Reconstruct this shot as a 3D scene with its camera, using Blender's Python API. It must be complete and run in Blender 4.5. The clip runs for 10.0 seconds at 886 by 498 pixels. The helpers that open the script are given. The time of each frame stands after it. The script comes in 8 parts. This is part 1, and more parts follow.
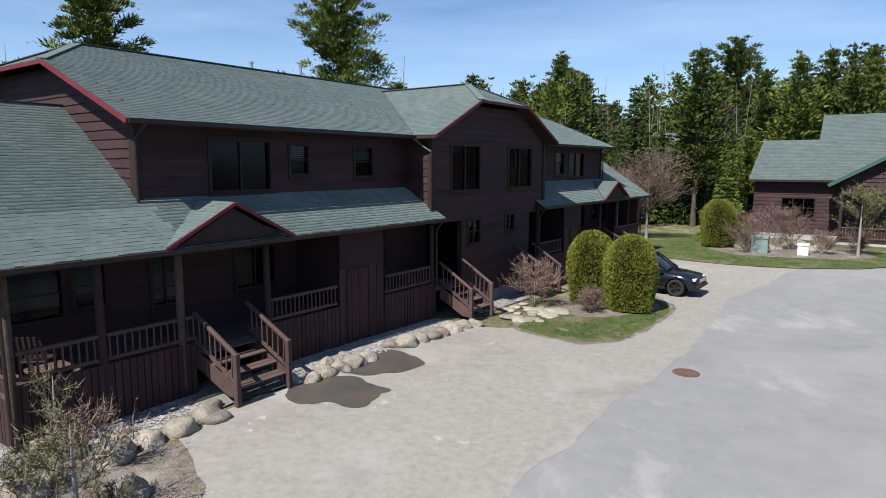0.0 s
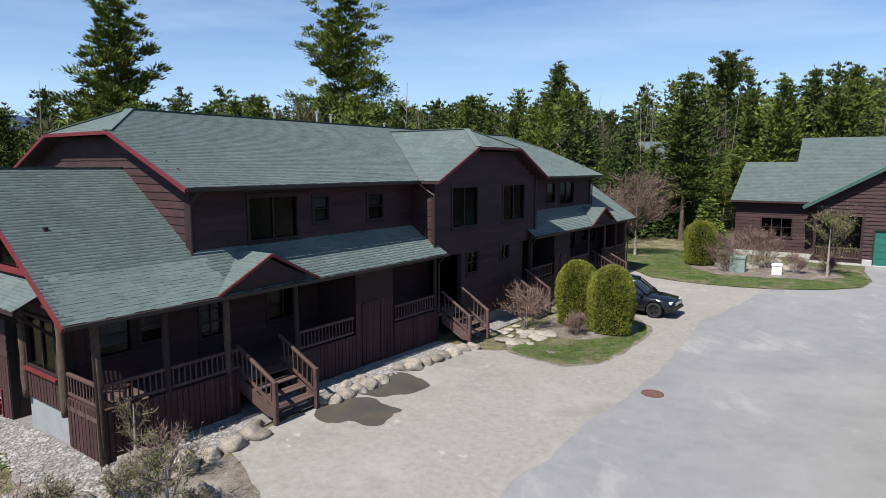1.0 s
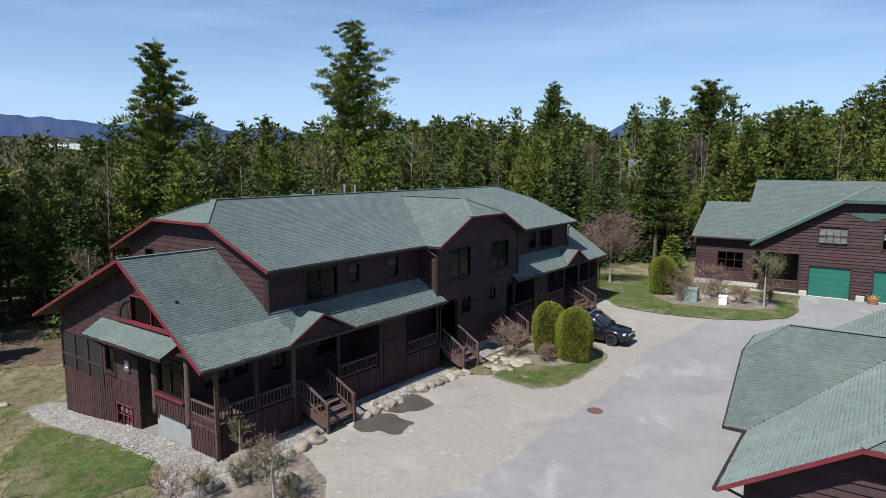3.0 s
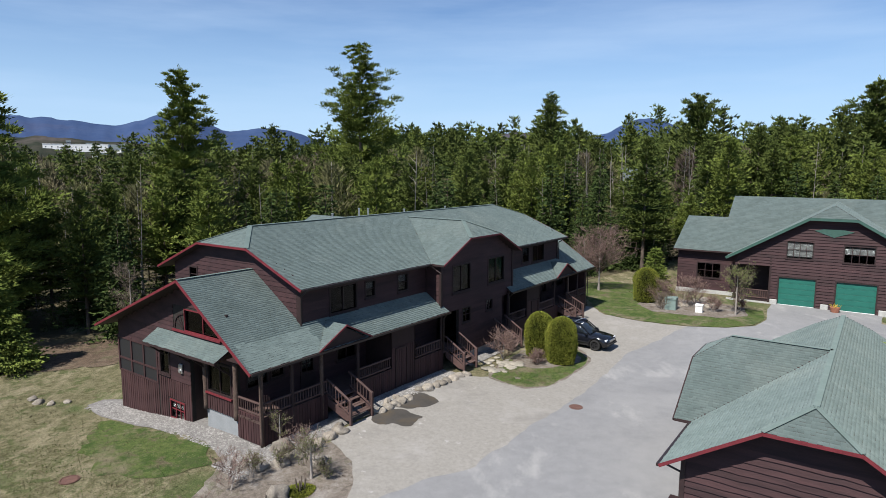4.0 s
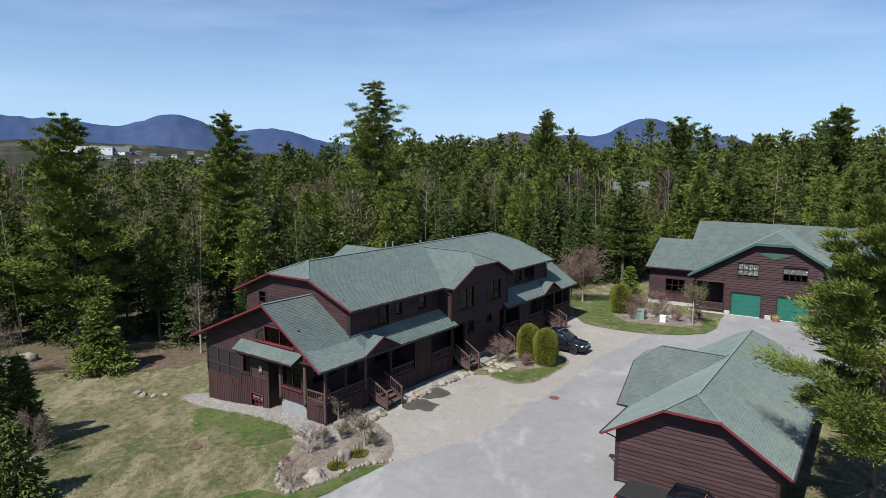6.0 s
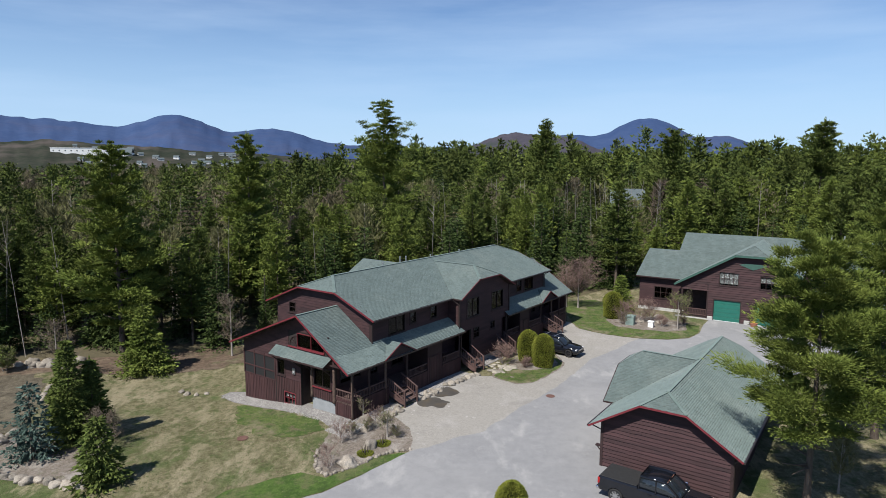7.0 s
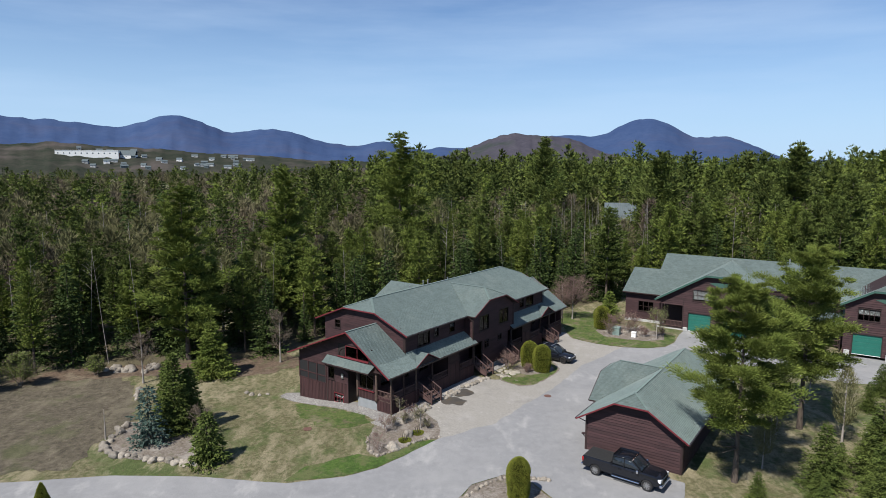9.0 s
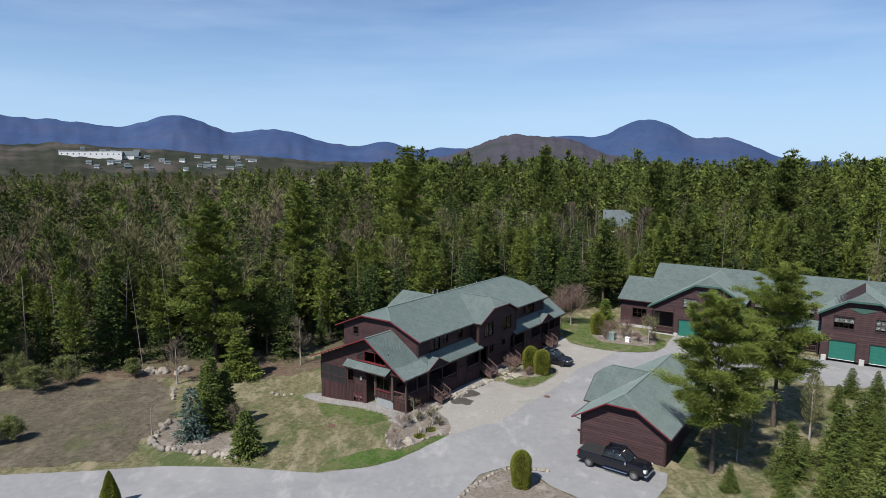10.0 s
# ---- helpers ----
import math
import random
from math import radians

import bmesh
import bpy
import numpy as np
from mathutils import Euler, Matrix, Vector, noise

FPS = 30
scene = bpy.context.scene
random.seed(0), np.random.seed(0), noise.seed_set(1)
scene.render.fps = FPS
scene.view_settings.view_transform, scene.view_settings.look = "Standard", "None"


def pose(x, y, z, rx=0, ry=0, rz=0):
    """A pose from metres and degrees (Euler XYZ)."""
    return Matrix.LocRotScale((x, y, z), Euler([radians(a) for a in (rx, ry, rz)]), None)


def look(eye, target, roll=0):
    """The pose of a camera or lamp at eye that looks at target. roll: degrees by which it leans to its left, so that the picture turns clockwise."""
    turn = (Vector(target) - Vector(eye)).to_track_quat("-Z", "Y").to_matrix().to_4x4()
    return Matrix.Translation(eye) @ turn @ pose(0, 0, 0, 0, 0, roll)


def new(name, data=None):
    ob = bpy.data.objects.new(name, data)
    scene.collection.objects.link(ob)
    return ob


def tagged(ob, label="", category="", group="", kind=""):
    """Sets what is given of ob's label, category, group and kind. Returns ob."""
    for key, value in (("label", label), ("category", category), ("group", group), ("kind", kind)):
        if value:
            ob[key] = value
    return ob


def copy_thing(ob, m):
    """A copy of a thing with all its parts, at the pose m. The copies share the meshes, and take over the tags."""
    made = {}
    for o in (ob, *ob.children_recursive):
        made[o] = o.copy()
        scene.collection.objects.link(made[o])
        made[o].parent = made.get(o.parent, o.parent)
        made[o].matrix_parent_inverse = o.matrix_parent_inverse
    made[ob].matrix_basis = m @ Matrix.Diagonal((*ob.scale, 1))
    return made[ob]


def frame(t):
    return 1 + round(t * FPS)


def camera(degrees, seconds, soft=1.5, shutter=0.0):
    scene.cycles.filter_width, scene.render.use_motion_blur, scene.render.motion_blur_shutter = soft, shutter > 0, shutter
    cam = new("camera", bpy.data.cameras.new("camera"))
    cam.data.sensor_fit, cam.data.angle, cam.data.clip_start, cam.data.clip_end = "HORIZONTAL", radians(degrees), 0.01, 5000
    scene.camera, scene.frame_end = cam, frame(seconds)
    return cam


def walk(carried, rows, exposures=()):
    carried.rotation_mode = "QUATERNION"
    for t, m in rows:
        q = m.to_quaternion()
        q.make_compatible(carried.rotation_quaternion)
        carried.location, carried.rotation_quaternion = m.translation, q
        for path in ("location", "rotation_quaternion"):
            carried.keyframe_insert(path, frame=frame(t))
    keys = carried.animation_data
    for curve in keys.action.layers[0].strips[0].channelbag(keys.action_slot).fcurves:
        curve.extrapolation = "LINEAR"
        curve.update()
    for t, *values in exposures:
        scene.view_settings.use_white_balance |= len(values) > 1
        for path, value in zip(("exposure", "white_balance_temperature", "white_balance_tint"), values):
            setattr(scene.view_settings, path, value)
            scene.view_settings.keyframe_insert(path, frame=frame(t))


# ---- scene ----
cam = camera(70.0, 10.0, soft=0.9)
METRES, EYE, TILT, LEAN, TURN = 40.0, 6.7, 0.0, 0.0, 0.0
PATH = [
    (0, (0.197, 6.703, 5.44), (0.149, 8.685, 5.175), 0.1),
    (0.5, (0.164, 5.259, 6.241), (0.116, 7.24, 5.976), 0.1),
    (1, (0.179, 3.766, 7.157), (0.132, 5.748, 6.892), 0.1),
    (1.5, (0.229, 2.132, 8.105), (0.182, 4.114, 7.84), 0.2),
    (2, (0.278, 0.312, 9.016), (0.231, 2.294, 8.751), 0.2),
    (2.5, (0.358, -1.721, 9.949), (0.31, 0.261, 9.684), 0.2),
    (4, (0.233, -8.902, 12.585), (0.186, -6.92, 12.322), 0.3),
    (4.5, (0.158, -11.583, 13.505), (0.111, -9.601, 13.241), 0.3),
    (5, (0.024, -14.371, 14.404), (-0.022, -12.389, 14.14), 0.3),
    (5.5, (-0.117, -17.034, 15.275), (-0.164, -15.052, 15.011), 0.3),
    (7, (-0.943, -26.039, 18.467), (-0.991, -24.057, 18.202), 0.2),
    (7.5, (-1.366, -29.028, 19.573), (-1.413, -27.046, 19.307), 0.3),
    (8, (-1.738, -32.098, 20.692), (-1.785, -30.116, 20.426), 0.3),
    (8.5, (-2.161, -35.109, 21.859), (-2.208, -33.127, 21.593), 0.3),
    (9, (-2.577, -38.122, 23.036), (-2.623, -36.14, 22.77), 0.2),
    (9.5, (-3.037, -41.172, 24.225), (-3.084, -39.191, 23.959), 0.3),
    (10, (-3.416, -44.391, 25.453), (-3.464, -42.41, 25.187), 0.3),
]
walk(cam, [(t, look(eye, target, roll)) for t, eye, target, roll in PATH], exposures=[(0.0, 0.46), (2.0, 0.38), (5.0, 0.33), (10.0, 0.24)])

# ---------------------------------------------------------------- world and light
SUN_AZ, SUN_EL = 54.2, 52.0          # the way the light travels on the ground; height of the sun
world = bpy.data.worlds.new("sky")
scene.world = world
world.use_nodes = True
wn, wl = world.node_tree.nodes, world.node_tree.links
wn.clear()
sky = wn.new("ShaderNodeTexSky")
sky.sky_type, sky.sun_disc = "NISHITA", False
sky.sun_elevation = radians(SUN_EL)
sky.sun_rotation = math.atan2(-math.cos(radians(SUN_AZ)), -math.sin(radians(SUN_AZ)))
sky.air_density, sky.dust_density, sky.ozone_density = 1.0, 0.2, 3.0
tc = wn.new("ShaderNodeTexCoord")
mp = wn.new("ShaderNodeMapping")
mp.inputs["Scale"].default_value = (1.2, 1.2, 9.0)
mp.inputs["Rotation"].default_value = (0.06, -0.05, 0.4)
cn = wn.new("ShaderNodeTexNoise")
cn.inputs["Scale"].default_value, cn.inputs["Detail"].default_value = 1.6, 6.0
cn.inputs["Roughness"].default_value = 0.55
cr = wn.new("ShaderNodeMapRange")
cr.inputs["From Min"].default_value, cr.inputs["From Max"].default_value = 0.42, 0.85
cr.inputs["To Max"].default_value = 0.6
cm = wn.new("ShaderNodeMix")
cm.data_type = "RGBA"
cm.inputs["B"].default_value = (7.0, 8.9, 11.8, 1)
bg = wn.new("ShaderNodeBackground")
bg.inputs["Strength"].default_value = 0.068
wo = wn.new("ShaderNodeOutputWorld")
wl.new(tc.outputs["Generated"], mp.inputs["Vector"])
wl.new(mp.outputs["Vector"], cn.inputs["Vector"])
wl.new(cn.outputs["Fac"], cr.inputs["Value"])
wl.new(cr.outputs["Result"], cm.inputs["Factor"])
tint = wn.new("ShaderNodeMix")
tint.data_type, tint.blend_type = "RGBA", "MULTIPLY"
tint.inputs["Factor"].default_value = 1.0
tint.inputs["B"].default_value = (0.9, 1.08, 1.35, 1)
wl.new(sky.outputs["Color"], tint.inputs["A"])
wl.new(tint.outputs["Result"], cm.inputs["A"])
sx = wn.new("ShaderNodeSeparateXYZ")
hz = wn.new("ShaderNodeMapRange")
hz.inputs["From Min"].default_value, hz.inputs["From Max"].default_value = -0.02, 0.26
hz.inputs["To Min"].default_value, hz.inputs["To Max"].default_value = 0.92, 0.0
hm = wn.new("ShaderNodeMix")
hm.data_type = "RGBA"
hm.inputs["B"].default_value = (6.2, 9.0, 12.6, 1)
wl.new(tc.outputs["Generated"], sx.inputs["Vector"])
wl.new(sx.outputs["Z"], hz.inputs["Value"])
wl.new(hz.outputs["Result"], hm.inputs["Factor"])
wl.new(cm.outputs["Result"], hm.inputs["A"])
wl.new(hm.outputs["Result"], bg.inputs["Color"])
wl.new(bg.outputs["Background"], wo.inputs["Surface"])

sun = new("sun", bpy.data.lights.new("sun", "SUN"))
sun.data.energy, sun.data.angle, sun.data.color = 5.6, radians(0.53), (1.0, 0.955, 0.89)
_c = math.cos(radians(SUN_EL))
_sd = Vector((math.cos(radians(SUN_AZ)) * _c, math.sin(radians(SUN_AZ)) * _c, -math.sin(radians(SUN_EL))))
sun.matrix_world = Matrix.Translation((-60, -80, 120)) @ _sd.to_track_quat("-Z", "Y").to_matrix().to_4x4()


# ---------------------------------------------------------------- materials
def material(name, a, b, scale=4.0, fine=40.0, rough=0.8, bump=0.2, metal=0.0, vary=0.0, island=0.0, c=None, cscale=0.4, cmin=0.5, cmax=0.65, stretch=(1, 1, 1), spec=0.4, tone="", depth=0.02, coords="Object", matt=0.0):
    """Colour a to b by a broad and a fine noise; c as larger patches; vary and island: tone by piece; tone: an attribute that scales it."""
    m = bpy.data.materials.new(name)
    m.use_nodes = True
    n, l = m.node_tree.nodes, m.node_tree.links
    p = n["Principled BSDF"]
    p.inputs["Roughness"].default_value, p.inputs["Metallic"].default_value = rough, metal
    p.inputs["Specular IOR Level"].default_value = spec
    p.inputs["Diffuse Roughness"].default_value = matt
    t = n.new("ShaderNodeTexCoord")
    mapping = n.new("ShaderNodeMapping")
    mapping.inputs["Scale"].default_value = stretch
    l.new(t.outputs[coords], mapping.inputs["Vector"])

    def noise_tex(s, d):
        x = n.new("ShaderNodeTexNoise")
        x.inputs["Scale"].default_value, x.inputs["Detail"].default_value = s, d
        x.inputs["Roughness"].default_value = 0.62
        l.new(mapping.outputs["Vector"], x.inputs["Vector"])
        return x.outputs["Fac"]

    def math_node(op, x, y):
        k = n.new("ShaderNodeMath")
        k.operation = op
        for i, v in enumerate((x, y)):
            if isinstance(v, (int, float)):
                k.inputs[i].default_value = v
            else:
                l.new(v, k.inputs[i])
        return k.outputs[0]

    def mix(f, x, y):
        k = n.new("ShaderNodeMix")
        k.data_type = "RGBA"
        for key, v in (("Factor", f), ("A", x), ("B", y)):
            if isinstance(v, tuple):
                k.inputs[key].default_value = (*v, 1)
            elif isinstance(v, (int, float)):
                k.inputs[key].default_value = v
            else:
                l.new(v, k.inputs[key])
        return k.outputs["Result"]

    broad, small = noise_tex(scale, 5), noise_tex(fine, 4)
    f = math_node("ADD", math_node("MULTIPLY", broad, 0.6), math_node("MULTIPLY", small, 0.4))
    r = n.new("ShaderNodeMapRange")
    r.inputs["From Min"].default_value, r.inputs["From Max"].default_value = 0.36, 0.64
    l.new(f, r.inputs["Value"])
    col = mix(r.outputs["Result"], a, b)
    if c:
        r2 = n.new("ShaderNodeMapRange")
        r2.inputs["From Min"].default_value, r2.inputs["From Max"].default_value = cmin, cmax
        l.new(noise_tex(cscale, 6), r2.inputs["Value"])
        col = mix(r2.outputs["Result"], col, c)
    scale_by = None
    if vary:
        o = n.new("ShaderNodeObjectInfo")
        scale_by = math_node("ADD", 1 - vary, math_node("MULTIPLY", o.outputs["Random"], 2 * vary))
    if island:
        g = n.new("ShaderNodeNewGeometry")
        s2 = math_node("ADD", 1 - island, math_node("MULTIPLY", g.outputs["Random Per Island"], 2 * island))
        scale_by = math_node("MULTIPLY", scale_by, s2) if scale_by else s2
    if tone:
        at = n.new("ShaderNodeAttribute")
        at.attribute_name = tone
        scale_by = math_node("MULTIPLY", scale_by, at.outputs["Fac"]) if scale_by else at.outputs["Fac"]
    if scale_by:
        h = n.new("ShaderNodeHueSaturation")
        l.new(col, h.inputs["Color"])
        l.new(scale_by, h.inputs["Value"])
        col = h.outputs["Color"]
    l.new(col, p.inputs["Base Color"])
    if bump:
        bp = n.new("ShaderNodeBump")
        bp.inputs["Strength"].default_value, bp.inputs["Distance"].default_value = bump, depth
        l.new(math_node("ADD", math_node("MULTIPLY", broad, 0.5), small), bp.inputs["Height"])
        l.new(bp.outputs["Normal"], p.inputs["Normal"])
    return m


def ground_material(name, a, b, layers, grain=(9.0, 60.0), rough=0.95, bump=0.4, depth=0.02, speck=0.25):
    """Two colours mixed by a coarse and a fine grain, then layers of (colour, scale, low, high, most, stretch) laid over by their own noise."""
    m = bpy.data.materials.new(name)
    m.use_nodes = True
    n, l = m.node_tree.nodes, m.node_tree.links
    p = n["Principled BSDF"]
    p.inputs["Roughness"].default_value, p.inputs["Specular IOR Level"].default_value = rough, 0.25
    t = n.new("ShaderNodeTexCoord")

    def noisy(s, stretch=(1, 1, 1), turn=0.0, detail=7.0):
        g = n.new("ShaderNodeMapping")
        g.inputs["Scale"].default_value = stretch
        g.inputs["Rotation"].default_value = (0, 0, turn)
        l.new(t.outputs["Object"], g.inputs["Vector"])
        x = n.new("ShaderNodeTexNoise")
        x.inputs["Scale"].default_value, x.inputs["Detail"].default_value, x.inputs["Roughness"].default_value = s, detail, 0.68
        l.new(g.outputs["Vector"], x.inputs["Vector"])
        return x.outputs["Fac"]

    def ramp(v, lo, hi, most=1.0):
        r = n.new("ShaderNodeMapRange")
        r.inputs["From Min"].default_value, r.inputs["From Max"].default_value, r.inputs["To Max"].default_value = lo, hi, most
        l.new(v, r.inputs["Value"])
        return r.outputs["Result"]

    mixer = n.new("ShaderNodeMix")
    mixer.data_type = "RGBA"
    mixer.inputs["A"].default_value, mixer.inputs["B"].default_value = (*a, 1), (*b, 1)
    coarse, fine = noisy(grain[0]), noisy(grain[1], detail=3.0)
    l.new(ramp(coarse, 0.36, 0.64), mixer.inputs["Factor"])
    col = mixer.outputs["Result"]
    for i, (colour, scale, lo, hi, most, stretch) in enumerate(layers):
        k = n.new("ShaderNodeMix")
        k.data_type = "RGBA"
        k.inputs["B"].default_value = (*colour, 1)
        l.new(ramp(noisy(scale, stretch, 0.9 + 0.35 * i), lo, hi, most), k.inputs["Factor"])
        l.new(col, k.inputs["A"])
        col = k.outputs["Result"]
    hue = n.new("ShaderNodeHueSaturation")
    r = n.new("ShaderNodeMapRange")
    r.inputs["From Min"].default_value, r.inputs["From Max"].default_value = 0.3, 0.7
    r.inputs["To Min"].default_value, r.inputs["To Max"].default_value = 1 - speck, 1 + speck
    l.new(fine, r.inputs["Value"])
    l.new(r.outputs["Result"], hue.inputs["Value"])
    l.new(col, hue.inputs["Color"])
    l.new(hue.outputs["Color"], p.inputs["Base Color"])
    bp = n.new("ShaderNodeBump")
    bp.inputs["Strength"].default_value, bp.inputs["Distance"].default_value = bump, depth
    add = n.new("ShaderNodeMath")
    l.new(coarse, add.inputs[0])
    l.new(fine, add.inputs[1])
    l.new(add.outputs[0], bp.inputs["Height"])
    l.new(bp.outputs["Normal"], p.inputs["Normal"])
    return m


def glass_material(name, tint, rough=0.12):
    m = bpy.data.materials.new(name)
    m.use_nodes = True
    p = m.node_tree.nodes["Principled BSDF"]
    p.inputs["Base Color"].default_value = (*tint, 1)
    p.inputs["Roughness"].default_value = rough
    p.inputs["Transmission Weight"].default_value = 1.0
    p.inputs["IOR"].default_value = 1.25
    return m


SHINGLE = material("green_asphalt_shingle", (0.1, 0.132, 0.125), (0.13, 0.168, 0.161), 1.0,  60, 0.92, 0.12, island=0.1, vary=0.0, c=(0.152, 0.183, 0.168), cscale=0.25, cmin=0.5, cmax=0.85, depth=0.003, matt=1.0)
SHINGLE_PIECE = material("green_asphalt_shingle_piece", (0.1, 0.132, 0.125), (0.13, 0.168, 0.161), 1.0,  60, 0.92, 0.12, vary=0.1, c=(0.152, 0.183, 0.168), cscale=0.25, cmin=0.5, cmax=0.85, depth=0.003, matt=1.0)
ROOF_DECK = material("roof_underlay", (0.02, 0.02, 0.02), (0.035, 0.03, 0.03), 3, 30, 0.9, 0.1)
SIDING = material("brown_red_stained_siding", (0.0306, 0.0137, 0.0152), (0.0536, 0.0246, 0.0255), 1.2, 22, 0.75, 0.35, vary=0.16, stretch=(0.4, 1, 3), c=(0.026, 0.012, 0.013), cscale=0.8)
BATTEN = material("brown_red_vertical_boards", (0.0333, 0.0143, 0.0151), (0.0563, 0.0249, 0.0248), 1.5, 25, 0.75, 0.3, vary=0.18, stretch=(2, 2, 0.4))
TIMBER = material("dark_stained_timber", (0.0177, 0.0093, 0.0095), (0.0326, 0.0167, 0.0164), 3, 30, 0.7, 0.4, vary=0.15)
RAIL = material("weathered_brown_rail", (0.058, 0.033, 0.03), (0.1, 0.06, 0.053), 3, 40, 0.7, 0.3, vary=0.15)
BARK_POST = material("barked_log_post", (0.05, 0.032, 0.026), (0.13, 0.09, 0.07), 5, 30, 0.9, 0.8, depth=0.04)
TREAD = material("worn_step_boards", (0.07, 0.042, 0.036), (0.14, 0.0945, 0.0828), 3, 40, 0.7, 0.3, vary=0.15, stretch=(0.5, 2, 1))
RED_TRIM = material("red_painted_trim", (0.1054, 0.014, 0.0195), (0.1612, 0.0245, 0.0315), 3, 30, 0.55, 0.1)
GREEN_TRIM = material("green_painted_trim", (0.03, 0.075, 0.06), (0.045, 0.10, 0.08), 3, 30, 0.55, 0.1)
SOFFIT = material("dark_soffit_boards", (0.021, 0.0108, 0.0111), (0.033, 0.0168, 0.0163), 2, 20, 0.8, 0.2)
GUTTER = material("dark_brown_gutter", (0.02, 0.014, 0.013), (0.035, 0.022, 0.02), 2, 30, 0.4, 0.05)
CONCRETE = material("grey_concrete", (0.1944, 0.2088, 0.216), (0.2736, 0.288, 0.2952), 1.0, 25, 0.9, 0.25, c=(0.22, 0.23, 0.23), cscale=0.7)
STONE_BASE = material("pale_stone_footing", (0.315, 0.315, 0.3), (0.45, 0.45, 0.4275), 2.0, 12, 0.9, 0.4)
GLASS = glass_material("window_glass", (0.16, 0.17, 0.18))
CLEAR_GLASS = glass_material("clear_window_glass", (0.3, 0.32, 0.33))
BLIND = material("white_window_blind", (0.34, 0.35, 0.35), (0.44, 0.45, 0.45), 2, 20, 0.8, 0.05)
# near-black colour stands in for the gloom of unlit rooms
INTERIOR = material("unlit_interior", (0.015, 0.0125, 0.011), (0.03, 0.025, 0.0225), 1, 8, 0.9, 0.0)
SCREEN = material("black_insect_screen", (0.0126, 0.0126, 0.014), (0.021, 0.021, 0.0224), 30, 200, 0.6, 0.1)
GARAGE_GREEN = material("green_garage_door", (0.012, 0.105, 0.08), (0.018, 0.135, 0.102), 1.5, 30, 0.5, 0.05)
WHITE_PAINT = material("white_paint", (0.66, 0.66, 0.64), (0.8, 0.8, 0.78), 2, 25, 0.5, 0.05)
METAL = material("galvanised_metal", (0.4, 0.41, 0.42), (0.55, 0.56, 0.57), 3, 40, 0.4, 0.05, metal=0.8)
LOT = ground_material("old_light_asphalt", (0.225, 0.212, 0.19), (0.278, 0.264, 0.238), [((0.32, 0.305, 0.285), 0.42, 0.52, 0.72, 0.75, (1, 1, 1)), ((0.185, 0.175, 0.163), 0.26, 0.55, 0.7, 0.6, (1, 1.6, 1)), ((0.38, 0.365, 0.345), 1.5, 0.645, 0.69, 0.75, (1, 1, 1)), ((0.17, 0.16, 0.15), 2.3, 0.66, 0.72, 0.5, (1, 1, 1))], (5.0, 80.0), 0.93, 0.4, 0.01, 0.27)
ROAD = ground_material("grey_asphalt", (0.2, 0.201, 0.203), (0.228, 0.228, 0.23), [((0.262, 0.26, 0.257), 0.14, 0.46, 0.66, 0.8, (1, 1, 1)), ((0.175, 0.175, 0.178), 0.3, 0.52, 0.72, 0.6, (0.8, 1.2, 1)), ((0.32, 0.315, 0.306), 0.34, 0.56, 0.72, 0.85, (1.4, 0.8, 1)), ((0.34, 0.33, 0.318), 1.1, 0.64, 0.72, 0.4, (1, 1, 1))], (1.5, 55.0), 0.93, 0.35, 0.01, 0.16)
WET = material("damp_asphalt", (0.045, 0.0407, 0.0355), (0.0675, 0.0607, 0.0533), 1.2, 60, 0.75, 0.2, c=(0.075, 0.06, 0.042), cscale=0.9)
GRAVEL_BED = material("pale_gravel", (0.1345, 0.1266, 0.1185), (0.2611, 0.2492, 0.2361), 6, 30, 0.95, 0.9, depth=0.03)
PEBBLE = material("pale_pebbles", (0.1606, 0.153, 0.1432), (0.3213, 0.3099, 0.2941), 3, 20, 0.9, 0.2, island=0.35)
MULCH = ground_material("bare_earth_and_mulch", (0.12, 0.1, 0.08), (0.215, 0.185, 0.155), [((0.3, 0.275, 0.245), 0.7, 0.5, 0.65, 0.8, (1, 1, 1)), ((0.07, 0.05, 0.036), 1.7, 0.56, 0.66, 0.7, (1, 1, 1)), ((0.09, 0.10, 0.04), 0.9, 0.6, 0.7, 0.5, (1, 1, 1))], (5.0, 30.0), 0.97, 0.8, 0.04, 0.35)
GRASS = ground_material("green_grass", (0.052, 0.086, 0.018), (0.112, 0.14, 0.042), [((0.2, 0.17, 0.11), 0.5, 0.5, 0.64, 0.8, (1, 1, 1)), ((0.13, 0.10, 0.068), 1.3, 0.52, 0.64, 0.75, (1, 1, 1)), ((0.04, 0.075, 0.014), 0.8, 0.52, 0.6, 0.75, (1, 1, 1))], (3.5, 24.0), 0.97, 1.0, 0.06, 0.4)
LUSH = ground_material("lush_grass", (0.036, 0.075, 0.012), (0.078, 0.125, 0.026), [((0.12, 0.12, 0.055), 0.6, 0.48, 0.6, 0.7, (1, 1, 1)), ((0.03, 0.055, 0.012), 1.2, 0.55, 0.65, 0.7, (1, 1, 1))], (3.0, 20.0), 0.97, 1.0, 0.06, 0.4)
LAWN = ground_material("dry_spring_lawn", (0.085, 0.08, 0.036), (0.2, 0.18, 0.105), [((0.06, 0.095, 0.024), 0.14, 0.5, 0.6, 0.75, (1, 1, 1)), ((0.265, 0.23, 0.148), 0.4, 0.5, 0.62, 0.8, (1.8, 0.7, 1)), ((0.065, 0.085, 0.026), 0.9, 0.54, 0.62, 0.75, (1, 1, 1)), ((0.12, 0.088, 0.056), 1.4, 0.6, 0.68, 0.65, (1, 1, 1))], (2.4, 16.0), 0.97, 1.0, 0.07, 0.42)
